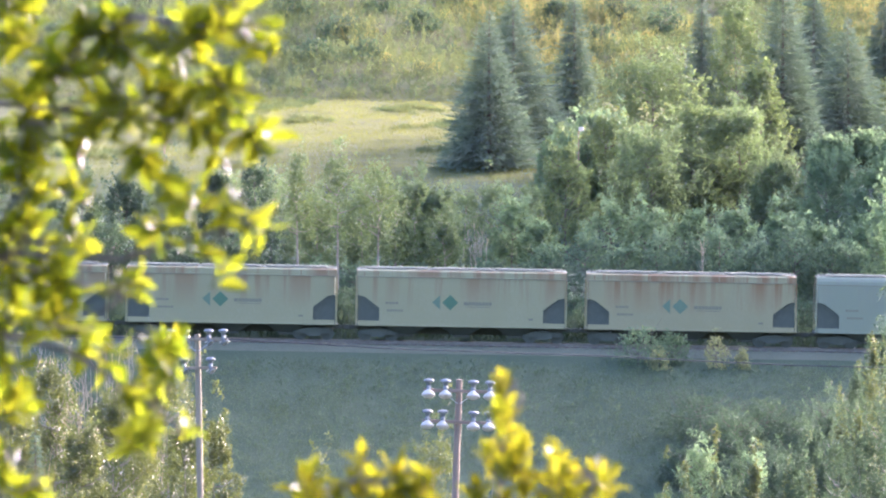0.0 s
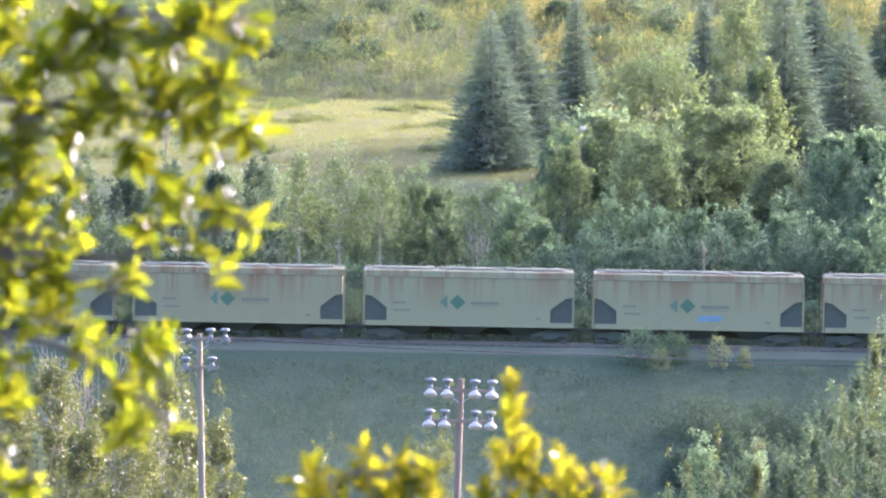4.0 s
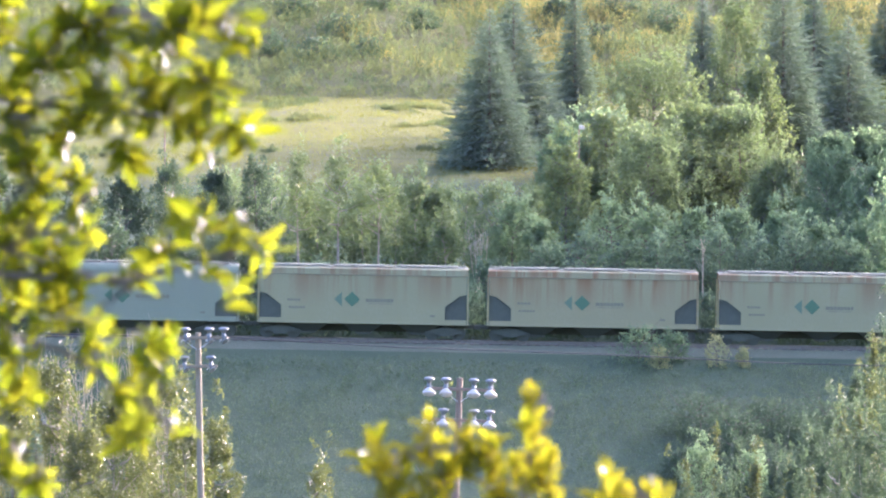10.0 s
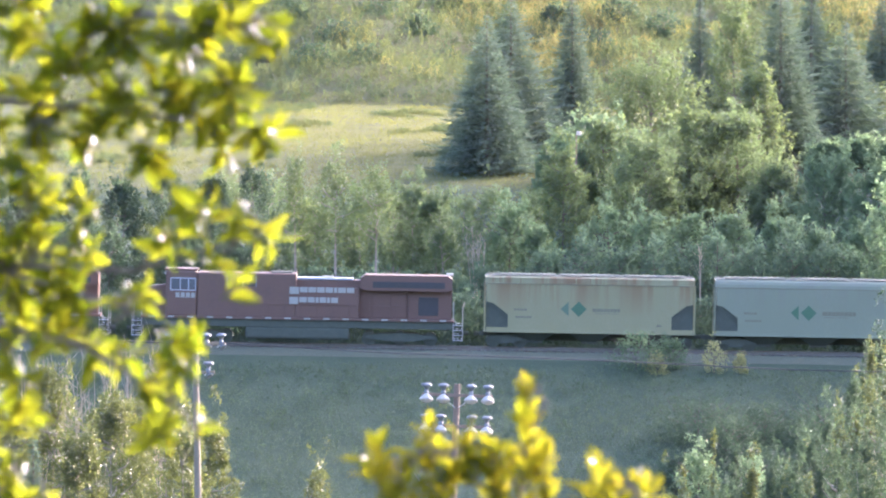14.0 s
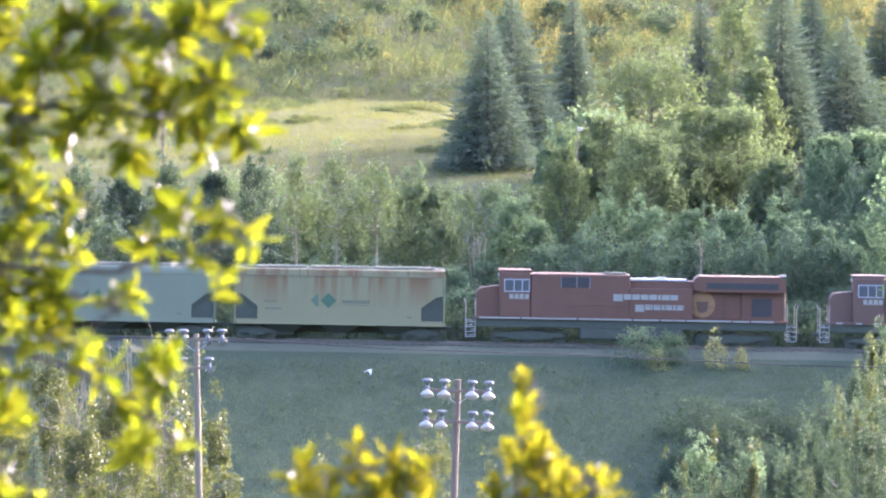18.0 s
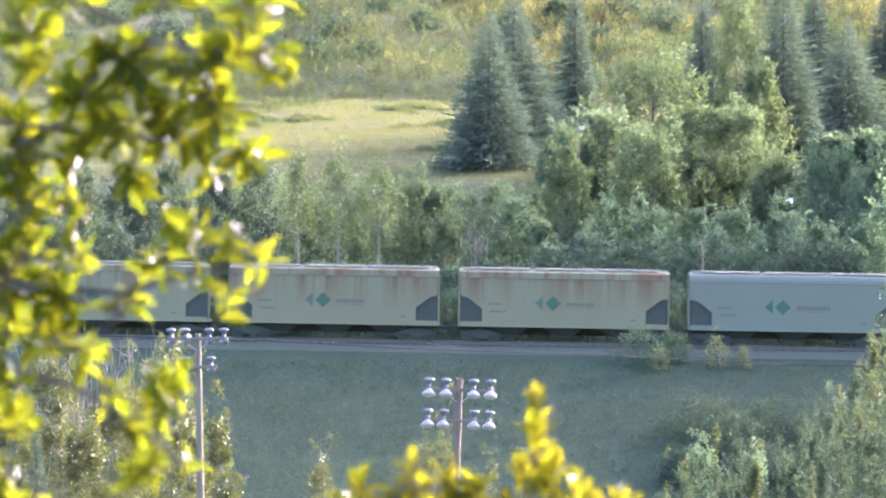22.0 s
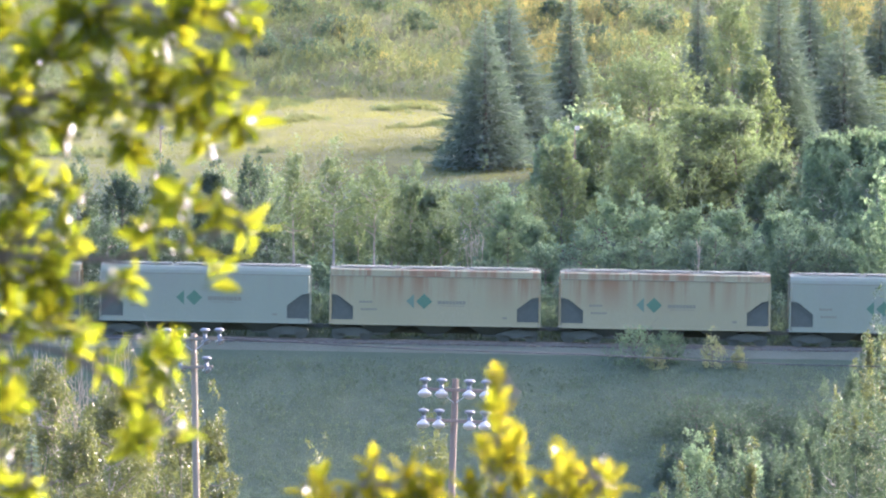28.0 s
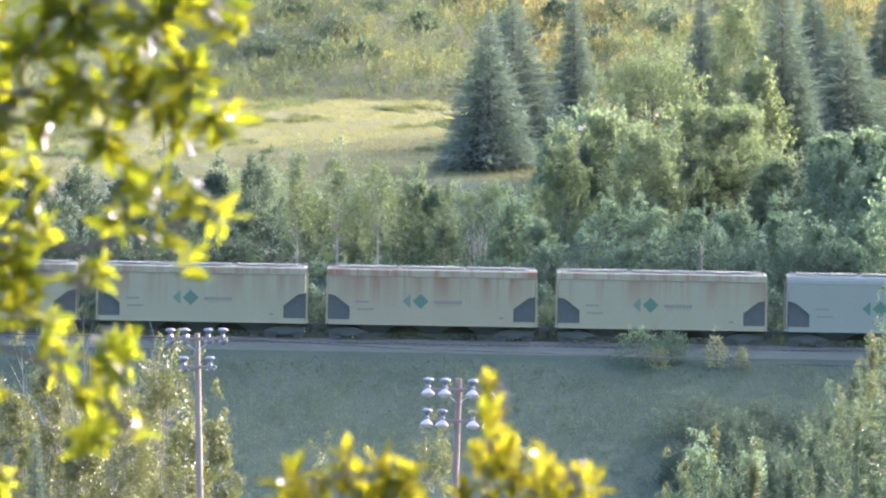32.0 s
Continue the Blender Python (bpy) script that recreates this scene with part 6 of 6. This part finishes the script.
SWAY_R = [(0, 0, 0), (0.5, -0.004, -0.001), (1, -0.015, 0), (1.5, -0.02, 0.015), (2, -0.024, 0.024), (2.5, -0.017, 0.017), (3, -0.01, -0.005),
    (3.5, -0.012, 0.002), (5.5, -0.036, 0.024), (6, -0.029, 0.032), (6.5, -0.024, 0.01), (7, -0.035, 0.034), (7.5, 0.024, 0.05), (8, -0.02, -0.004),
    (8.5, -0.021, 0.018), (9, -0.023, 0.043), (9.5, 0.004, 0.03), (10, -0.032, 0.008), (10.5, 0, 0.037), (11, 0.017, 0.016), (11.5, 0.038, 0.012),
    (12, -0.008, 0.011), (12.5, -0.018, 0.018), (13, 0.027, -0.002), (13.5, 0.01, 0.011), (14, 0.017, 0.013), (14.5, 0.047, 0.01), (16.5, 0.01, 0.009),
    (17, -0.025, 0.03), (17.5, -0.03, -0.012), (18, -0.023, 0.009), (18.5, -0.021, 0.006), (19, -0.011, -0.024), (19.5, -0.005, -0.012),
    (20, -0.003, -0.011), (20.5, -0.042, -0), (21, -0.065, -0.021), (21.5, -0.033, -0.024), (22, -0.018, -0.037), (22.5, 0.025, -0.027),
    (23, 0.059, -0.029), (23.5, 0.02, 0.025), (24, 0.015, 0.041), (24.5, 0.032, -0.011), (25, 0.01, 0.017), (25.5, -0.003, 0.048), (27.5, -0.019, 0.015),
    (28, -0.02, 0.025), (28.5, -0.022, -0.008), (29, -0.027, 0.022), (29.5, -0.022, -0.022), (30, -0.037, -0.017), (30.5, -0.042, -0.002),
    (31, -0.04, 0.017), (31.5, -0.064, 0.035), (32, -0.07, 0.03)]
SWAY_B = [(0, -0, 0), (0.5, 0.002, -0.01), (1, -0.01, 0), (1.5, -0.016, 0.008), (2, -0.015, 0.01), (2.5, -0.018, 0.013), (3, -0.01, 0.007),
    (3.5, -0.008, -0.002), (5.5, -0.035, 0.022), (6, -0.028, 0.025), (6.5, -0.006, -0.003), (7, -0.005, -0.033), (7.5, 0.027, -0.063), (8, 0.012, -0.03),
    (8.5, 0.02, -0.032), (9, 0.012, -0.035), (9.5, 0.029, -0.03), (10, 0.014, -0.047), (10.5, 0.007, 0.026), (11, 0.019, -0.012), (11.5, 0.051, -0.022),
    (12, -0.003, 0.015), (12.5, 0.012, -0.032), (13, 0.039, -0.033), (13.5, 0.017, -0.013), (14, 0.026, -0.015), (14.5, 0.062, -0.012),
    (16.5, -0, 0.012), (17, -0.014, 0.003), (17.5, -0.037, 0.04), (18, -0.009, -0.025), (18.5, -0.026, 0.018), (19, -0.014, -0.009),
    (19.5, -0.004, -0.045), (20, -0.009, -0.016), (20.5, -0.017, -0.005), (21, -0.036, -0.039), (21.5, -0.012, -0.032), (22, 0.003, -0.067),
    (22.5, 0.04, -0.032), (23, 0.055, -0.01), (23.5, 0.025, 0.001), (24, 0.018, 0.043), (24.5, 0.045, -0.034), (25, 0.011, 0.021), (25.5, 0.006, 0.03),
    (27.5, -0.018, 0.047), (28, -0.006, -0.005), (28.5, -0.027, 0.037), (29, -0.017, 0.003), (29.5, -0.021, -0.007), (30, -0.029, -0),
    (30.5, -0.061, 0.001), (31, -0.044, 0.01), (31.5, -0.066, 0.052), (32, -0.071, 0.018)]
SWAY_M = [(0, 0, -0.001), (0.5, -0.004, -0.001), (1, -0.007, 0.006), (1.5, -0.017, 0.021), (2, -0.012, 0.026), (2.5, -0.009, 0.02), (3, 0.001, 0.005),
    (3.5, -0.004, 0.005), (5.5, -0.035, 0.022), (6, -0.028, 0.025), (6.5, -0.006, -0.003), (7, -0.005, -0.033), (7.5, 0.027, -0.063), (8, 0.012, -0.03),
    (8.5, 0.008, 0.014), (9, -0.001, 0.013), (9.5, 0.003, 0.034), (10, 0.009, 0.013), (10.5, 0.003, 0.025), (11, 0.018, -0.009), (11.5, 0.03, 0.007),
    (12, -0.004, 0.011), (12.5, -0.006, 0.021), (13, 0.038, -0.009), (13.5, 0.018, -0.014), (14, 0.018, -0.019), (14.5, 0.031, 0.006), (16.5, -0, 0.012),
    (17, -0.014, 0.003), (17.5, -0.037, 0.04), (18, -0.009, -0.025), (18.5, -0.026, 0.018), (19, -0.014, -0.009), (19.5, -0.006, -0.038),
    (20, -0.003, -0.039), (20.5, -0.028, 0.002), (21, -0.04, -0.012), (21.5, -0.016, -0.025), (22, -0.003, -0.035), (22.5, 0.029, -0.025),
    (23, 0.05, -0.033), (23.5, 0.02, -0.013), (24, 0.02, 0.013), (24.5, 0.045, -0.034), (25, 0.011, 0.021), (25.5, 0.006, 0.03), (27.5, -0.02, 0.021),
    (28, -0.006, -0.002), (28.5, -0.011, -0.015), (29, -0.022, 0.005), (29.5, -0.017, -0.014), (30, -0.004, -0.015), (30.5, -0.061, 0.001),
    (31, -0.044, 0.01), (31.5, -0.066, 0.052), (32, -0.071, 0.018)]
SWAY_L = [(0, -0.001, -0), (0.5, -0.003, -0.002), (1, -0.011, 0.002), (1.5, -0.018, 0.002), (2, -0.035, 0.012), (2.5, -0.03, 0.008), (3, -0.016, -0.002),
    (3.5, -0.02, 0.003), (5.5, -0.042, 0.017), (6, -0.048, 0.015), (6.5, -0.006, -0.003), (7, -0.005, -0.033), (7.5, 0.027, -0.063), (8, -0.021, -0.02),
    (8.5, 0.023, -0.003), (9, -0.024, -0.01), (9.5, 0.045, -0.03), (10, -0.019, 0), (10.5, 0.053, 0.005), (11, -0.034, 0.041), (11.5, 0.066, -0.029),
    (12, -0.024, 0.034), (12.5, -0.006, 0.009), (13, 0.004, -0.005), (13.5, 0.048, -0.011), (14, 0.036, 0.016), (14.5, 0.068, -0.009), (16.5, -0, 0.012),
    (17, -0.014, 0.003), (17.5, -0.037, 0.04), (18, -0.009, -0.025), (18.5, -0.026, 0.018), (19, -0.014, -0.009), (19.5, -0.004, -0.045),
    (20, -0.009, -0.016), (20.5, -0.017, -0.005), (21, -0.036, -0.039), (21.5, -0.012, -0.032), (22, 0.003, -0.067), (22.5, 0.052, -0.032),
    (23, 0.09, -0.065), (23.5, 0.013, 0.015), (24, 0.005, 0.015), (24.5, 0.055, -0.015), (25, 0.013, 0.016), (25.5, 0.005, 0.023), (27.5, -0.039, 0.014),
    (28, 0.002, -0.006), (28.5, -0.013, 0.004), (29, 0.004, -0.009), (29.5, -0.015, 0.006), (30, -0.001, -0.007), (30.5, -0.045, 0.012),
    (31, -0.03, -0.021), (31.5, -0.077, 0.028), (32, -0.092, -0.004)]
SWAY_S = [(0, -0, 0), (0.5, 0.041, -0.005), (1, 0.021, 0), (1.5, 0.026, 0.002), (2, 0.029, -0.003), (2.5, 0.027, -0.003), (3, 0.039, -0.008),
    (3.5, 0.027, -0.001), (5.5, -0.006, -0.008), (6, -0.021, -0.008), (6.5, 0.009, -0.007), (7, 0.085, -0.017), (7.5, 0.061, -0.035), (8, 0.168, -0.072),
    (8.5, 0.078, -0.028), (9, 0.134, -0.032), (9.5, 0.097, -0.016), (10, 0.064, -0.025), (10.5, 0.084, -0.017), (11, 0.066, -0.001),
    (11.5, 0.093, -0.011), (12, 0.114, -0.023), (12.5, 0.087, -0.02), (13, 0.052, -0.003), (13.5, 0.097, -0.005), (14, 0.056, 0.002),
    (14.5, 0.092, -0.001), (16.5, 0.07, 0.001), (17, 0.083, -0.002), (17.5, 0.082, -0.001), (18, 0.048, 0.006), (18.5, 0.063, -0.001),
    (19, 0.042, 0.003), (19.5, 0.025, 0.004), (20, 0.037, 0.005), (20.5, 0.043, 0.003), (21, 0.068, -0.008), (21.5, 0.067, -0.042), (22, 0.075, -0.026),
    (22.5, 0.045, -0.009), (23, 0.157, -0.031), (23.5, 0.095, -0.002), (24, 0.01, 0.016), (24.5, 0.075, -0.001), (25, 0.043, 0.012),
    (25.5, 0.042, 0.011), (27.5, 0.076, -0.002), (28, -0.005, 0.009), (28.5, 0.06, -0.001), (29, 0.027, 0.006), (29.5, 0.017, 0.003),
    (30, -0.013, 0.014), (30.5, -0.004, 0.015), (31, 0.007, 0.004), (31.5, -0.029, -0.002), (32, -0.027, -0.004)]
SWAY_P = [(0, 0, 0), (0.5, 0.016, -0.001), (1, -0.019, 0.014), (1.5, 0.011, 0.031), (2, 0.008, 0.037), (2.5, 0.028, 0.021), (3, 0.023, 0.012),
    (3.5, 0.001, 0.012), (5.5, 0.023, 0.019), (6, 0.016, 0.015), (6.5, 0.123, 0.039), (7, 0.156, 0.054), (7.5, 0.188, 0.051), (8, 0.108, 0.059),
    (8.5, 0.17, 0.044), (9, 0.091, 0.062), (9.5, 0.17, 0.056), (10, 0.13, 0.062), (10.5, 0.046, 0.087), (11, 0.19, 0.049), (11.5, 0.141, 0.067),
    (12, 0.108, 0.066), (12.5, 0.115, 0.049), (13, 0.123, 0.059), (13.5, 0.133, 0.042), (14, 0.137, 0.064), (14.5, 0.143, 0.046), (16.5, 0.091, 0.036),
    (17, -0.031, 0.038), (17.5, 0.018, 0.019), (18, -0.004, 0.023), (18.5, -0.001, -0.021), (19, 0.003, -0.031), (19.5, 0.011, -0.041),
    (20, 0.036, -0.025), (20.5, 0.025, 0.001), (21, -0.001, 0.025), (21.5, 0.113, -0.012), (22, 0.098, -0.016), (22.5, 0.148, 0.011), (23, 0.06, 0.021),
    (23.5, 0.05, 0.028), (24, 0.026, 0.018), (24.5, 0.088, 0.011), (25, 0.068, 0), (25.5, 0.056, 0.045), (27.5, 0.053, 0.004), (28, 0.03, -0.009),
    (28.5, 0.025, -0.029), (29, -0.033, -0.036), (29.5, 0.017, -0.051), (30, 0.019, -0.059), (30.5, 0.007, -0.033), (31, 0.017, -0.009),
    (31.5, -0.03, 0.011), (32, -0.027, 0.008)]
SWAY_Q = [(0, 0, -0), (1, -0.041, 0.015), (2, -0.023, 0.018), (3, 0.012, -0.014), (6, -0.008, 0), (6.5, 0.085, -0.044), (7, 0.097, -0.012),
    (8, 0.081, -0.023), (9, 0.095, -0.019), (10, 0.103, -0.042), (11, 0.116, -0.067), (12, 0.089, -0.029), (13, 0.108, -0.037), (14, 0.086, -0.013),
    (17, 0.017, -0.023), (18, 0.003, -0.011), (19, -0.001, -0.01), (20, 0.037, -0.024), (21, 0.019, -0.03), (22, 0.043, -0.056), (23, 0.063, -0.066),
    (24, 0.007, 0.005), (25, 0.032, -0.001), (28, 0.018, -0.002), (29, -0.035, -0.015), (30, -0.018, -0.031), (31, -0.028, -0.014),
    (32, -0.028, -0.007)]
near_tree = thing("near_tree", pose(-2.4, 14.0, height(-2.4, 14.0) - 0.1), "green-leaved tree whose branches hang into view", "tree")
trunk_top = 4.2
part("trunk", rod([(0, 0, -0.2), (0.05, 0.1, 2.0), (0.0, 0.1, trunk_top), (0.2, 0.0, 6.2)], 0.11, 0.03, 10), BARK, near_tree)
sapling = thing("sapling", pose(0.1, 14.0, height(0.1, 14.0) - 0.1), "young tree with bright yellow-green top leaves", "tree")
part("trunk", rod([(0, 0, -0.2), (0.02, 0, 1.5), (0.0, 0, 3.0)], 0.03, 0.012, 8), BARK, sapling)
SWAYING = []
place = (0 - near_tree.location.x, 0.0, 21.366 - near_tree.location.z)
branch = sprig(near_tree, [(-0.9, 0.0, 0.62), (-0.6, 0.0, 0.45), (-0.4, 0.0, 0.42)],
    [(-0.758, 0.531, 0.098, 0.049), (-0.572, 0.531, 0.098, 0.049), (-0.408, 0.531, 0.076, 0.044), (-0.845, 0.471, 0.055, 0.066), (-0.387, 0.438, 0.087, 0.055), (-0.496, 0.405, 0.109, 0.066), (-0.638, 0.416, 0.098, 0.06), (-0.731, 0.351, 0.087, 0.066), (-0.813, 0.405, 0.049, 0.044), (-0.343, 0.383, 0.044, 0.044)], 300, place, 1.0, 1.0)
SWAYING.append((branch, place, SWAY_T, 0))
place = (0 - near_tree.location.x, 0.0, 21.366 - near_tree.location.z)
branch = sprig(near_tree, [(-1.05, 0.0, 0.3), (-0.75, 0.0, 0.27), (-0.42, 0.0, 0.24)],
    [(-0.911, 0.263, 0.055, 0.087), (-0.419, 0.307, 0.076, 0.06), (-0.37, 0.225, 0.055, 0.049), (-0.496, 0.258, 0.087, 0.06), (-0.589, 0.285, 0.087, 0.06), (-0.671, 0.225, 0.093, 0.055), (-0.796, 0.252, 0.066, 0.087), (-0.583, 0.181, 0.076, 0.027), (-0.441, 0.192, 0.055, 0.033)], 301, place, 1.0, 1.0)
SWAYING.append((branch, place, SWAY_R, 0))
place = (0 - near_tree.location.x, 0.0, 21.366 - near_tree.location.z)
branch = sprig(near_tree, [(-1.0, 0.0, 0.0), (-0.62, 0.0, -0.02), (-0.42, 0.0, 0.04)],
    [(-0.496, 0.105, 0.076, 0.038), (-0.376, 0.05, 0.055, 0.035), (-0.545, 0.045, 0.044, 0.027), (-0.428, -0.043, 0.02, 0.035), (-0.419, 0.105, 0.044, 0.024), (-0.474, 0.001, 0.027, 0.027)], 302, place, 1.0, 1.0)
SWAYING.append((branch, place, SWAY_B, 0))
place = (0 - near_tree.location.x, 0.0, 21.366 - near_tree.location.z)
branch = sprig(near_tree, [(-1.0, 0.0, 0.05), (-0.85, 0.0, -0.02), (-0.62, 0.0, -0.09)],
    [(-0.911, 0.11, 0.055, 0.066), (-0.911, -0.01, 0.055, 0.066), (-0.9, -0.13, 0.055, 0.055), (-0.802, 0.121, 0.066, 0.055), (-0.802, 0.023, 0.076, 0.06), (-0.736, -0.054, 0.087, 0.049), (-0.632, -0.081, 0.055, 0.042), (-0.758, -0.146, 0.06, 0.049), (-0.692, -0.174, 0.044, 0.031), (-0.834, -0.064, 0.049, 0.049), (-0.714, 0.023, 0.044, 0.044), (-0.824, 0.187, 0.044, 0.044), (-0.692, 0.11, 0.055, 0.033)], 303, place, 1.0, 1.0)
SWAYING.append((branch, place, SWAY_M, 0))
place = (0 - near_tree.location.x, 0.0, 21.366 - near_tree.location.z)
branch = sprig(near_tree, [(-1.1, 0.0, -0.1), (-0.72, 0.0, -0.2), (-0.56, 0.0, -0.3)],
    [(-0.545, -0.179, 0.06, 0.038), (-0.529, -0.234, 0.049, 0.044), (-0.611, -0.272, 0.049, 0.044), (-0.589, -0.354, 0.06, 0.044), (-0.501, -0.359, 0.038, 0.026), (-0.649, -0.217, 0.027, 0.027)], 304, place, 1.0, 1.0)
SWAYING.append((branch, place, SWAY_L, 0))
place = (0 - near_tree.location.x, 0.0, 21.366 - near_tree.location.z)
branch = sprig(near_tree, [(-1.1, 0.0, -0.15), (-0.9, 0.0, -0.25), (-0.84, 0.0, -0.4)],
    [(-0.911, -0.217, 0.049, 0.055), (-0.911, -0.316, 0.049, 0.055), (-0.9, -0.425, 0.049, 0.055), (-0.824, -0.217, 0.044, 0.055), (-0.84, -0.305, 0.038, 0.055), (-0.796, -0.46, 0.06, 0.031), (-0.845, -0.13, 0.033, 0.044), (-0.851, -0.403, 0.027, 0.044)], 305, place, 1.0, 1.0)
SWAYING.append((branch, place, SWAY_M, 0))
place = (0 - sapling.location.x, 0.0, 21.366 - sapling.location.z)
branch = sprig(sapling, [(-0.05, 0.0, -1.0), (-0.1, 0.0, -0.6), (-0.16, 0.0, -0.44)],
    [(-0.245, -0.529, 0.066, 0.038), (-0.135, -0.534, 0.066, 0.038), (-0.037, -0.534, 0.055, 0.038), (-0.261, -0.452, 0.046, 0.033), (-0.157, -0.438, 0.044, 0.046), (-0.092, -0.447, 0.049, 0.044), (-0.201, -0.474, 0.055, 0.024), (-0.037, -0.46, 0.044, 0.033), (-0.141, -0.479, 0.066, 0.022)], 306, place, 1.6, 0.82, 0.65)
SWAYING.append((branch, place, SWAY_P, 0))
place = (0 - sapling.location.x, 0.0, 21.366 - sapling.location.z)
branch = sprig(sapling, [(0.1, 0.0, -1.0), (0.11, 0.0, -0.5), (0.12, 0.0, -0.25)],
    [(0.06, -0.54, 0.05, 0.034), (0.149, -0.54, 0.05, 0.034), (0.116, -0.268, 0.012, 0.032), (0.114, -0.305, 0.024, 0.036), (0.12, -0.355, 0.034, 0.044), (0.124, -0.42, 0.046, 0.046), (0.062, -0.48, 0.04, 0.03), (0.155, -0.41, 0.02, 0.04), (0.09, -0.42, 0.02, 0.036), (0.12, -0.49, 0.05, 0.03)], 307, place, 1.7, 0.8, 0.75)
SWAYING.append((branch, place, SWAY_S, 25))
place = (0 - sapling.location.x, 0.0, 21.366 - sapling.location.z)
branch = sprig(sapling, [(0.2, 0.0, -1.0), (0.24, 0.0, -0.6), (0.29, 0.0, -0.44)],
    [(0.225, -0.529, 0.049, 0.033), (0.301, -0.518, 0.044, 0.033), (0.22, -0.421, 0.028, 0.042), (0.304, -0.434, 0.037, 0.024), (0.274, -0.463, 0.049, 0.027), (0.198, -0.466, 0.049, 0.031), (0.247, -0.447, 0.033, 0.027)], 308, place, 1.6, 0.82, 0.65)
SWAYING.append((branch, place, SWAY_Q, 0))


# ---- bird ----
bird = thing("gull", pose(-30, 440, 2), "white gull with grey wings flying over the valley", "bird")
bird.scale = (0.75, 0.75, 0.75)
b = rod([(-0.24, 0, 0.02), (-0.12, 0, 0.01), (0.0, 0, 0.0), (0.12, 0, 0.01), (0.2, 0, 0.03), (0.25, 0, 0.03)], 0.05, 0.03, 10)
for v in b.verts:
    k = math.exp(-((v.co.x + 0.0) / 0.14) ** 2)
    v.co.y *= 0.6 + 1.3 * k
    v.co.z = (v.co.z - 0.01) * (0.6 + 1.3 * k)
part("body", b, BIRD_WHITE, bird, smooth=True)
part("tail", prism([(-0.42, -0.06), (-0.42, 0.06), (-0.22, 0.03), (-0.22, -0.03)], -0.006, 0.006), BIRD_WHITE, bird).rotation_euler = (radians(90), 0, 0)
part("beak", rod([(0.24, 0, 0.02), (0.31, 0, 0.01)], 0.014, 0.003, 6), SIGN_GOLD, bird)
WINGS = []
for s in (-1, 1):
    b = bmesh.new()
    out = [(0.10, 0.02), (0.15, 0.25), (0.05, 0.62), (-0.03, 0.66), (-0.04, 0.3), (-0.10, 0.02)]
    up = [b.verts.new((x, s * y, 0.012)) for x, y in out]
    lo = [b.verts.new((x, s * y, -0.006)) for x, y in out]
    b.faces.new(up)
    b.faces.new(lo)
    for k in range(6):
        j = (k + 1) % 6
        b.faces.new((up[k], up[j], lo[j], lo[k]))
    bmesh.ops.recalc_face_normals(b, faces=b.faces)
    WINGS.append((s, part("wing", b, BIRD_GREY if s > 0 else BIRD_WHITE, bird)))


# ---- what moves ----
def along(x):
    return pose(x, 475, GRADE * x, 0, 0.985, 0)


def motions():
    # metres travelled by the train
    travelled = [(0, 0.0), (6, 68.3), (9, 102.54), (13, 147.79), (14, 159.0), (17, 192.7), (19, 215.16), (23, 259.74), (28, 315.68), (30, 338.06), (32, 360.36)]
    for vehicle, x in ROLLING:
        walk(vehicle, [(t, along(x + d)) for t, d in travelled])
    for branch, (x, y, z), rows, swing in SWAYING:
        walk(branch, [(t, pose(x + dx, y, z + dz, 0, swing * (dx - dz * 0.5), 0)) for t, dx, dz in rows])
    flight = [(0, -60, 438, 3), (14.5, -35.49, 440, -3.6), (16, -21.42, 440, -3.5), (16.5, -17.3, 440, -3.35), (17, -13.15, 440, -3.08), (17.4, -9.4, 440, -2.5), (17.8, -6.0, 440, -1.05), (18, -4.39, 440, -0.15), (18.5, -0.58, 440, 2.4), (19, 3.3, 440, 3.6), (19.5, 6.63, 440, 4.66), (20, 10.3, 440, 5.21), (20.5, 13.42, 440, 6.03), (21, 16.55, 440, 6.89), (21.5, 18.74, 440, 8.78), (22, 21.08, 440, 10.19), (22.5, 23.89, 440, 11.05), (23, 26.64, 440, 11.9), (24, 32.13, 440, 13.11), (32, 90, 446, 22)]
    walk(bird, [(t, pose(x, y, z, 18, -14, 0)) for t, x, y, z in flight])
    for s, wing in WINGS:
        flap = [(0, 0)] + [(14.0 + 0.2 * k, 38 if k % 2 else -14) for k in range(1, 56)] + [(32, 0)]
        walk(wing, [(t, pose(0, 0, 0.02, s * a, 0, 0)) for t, a in flap])


motions()
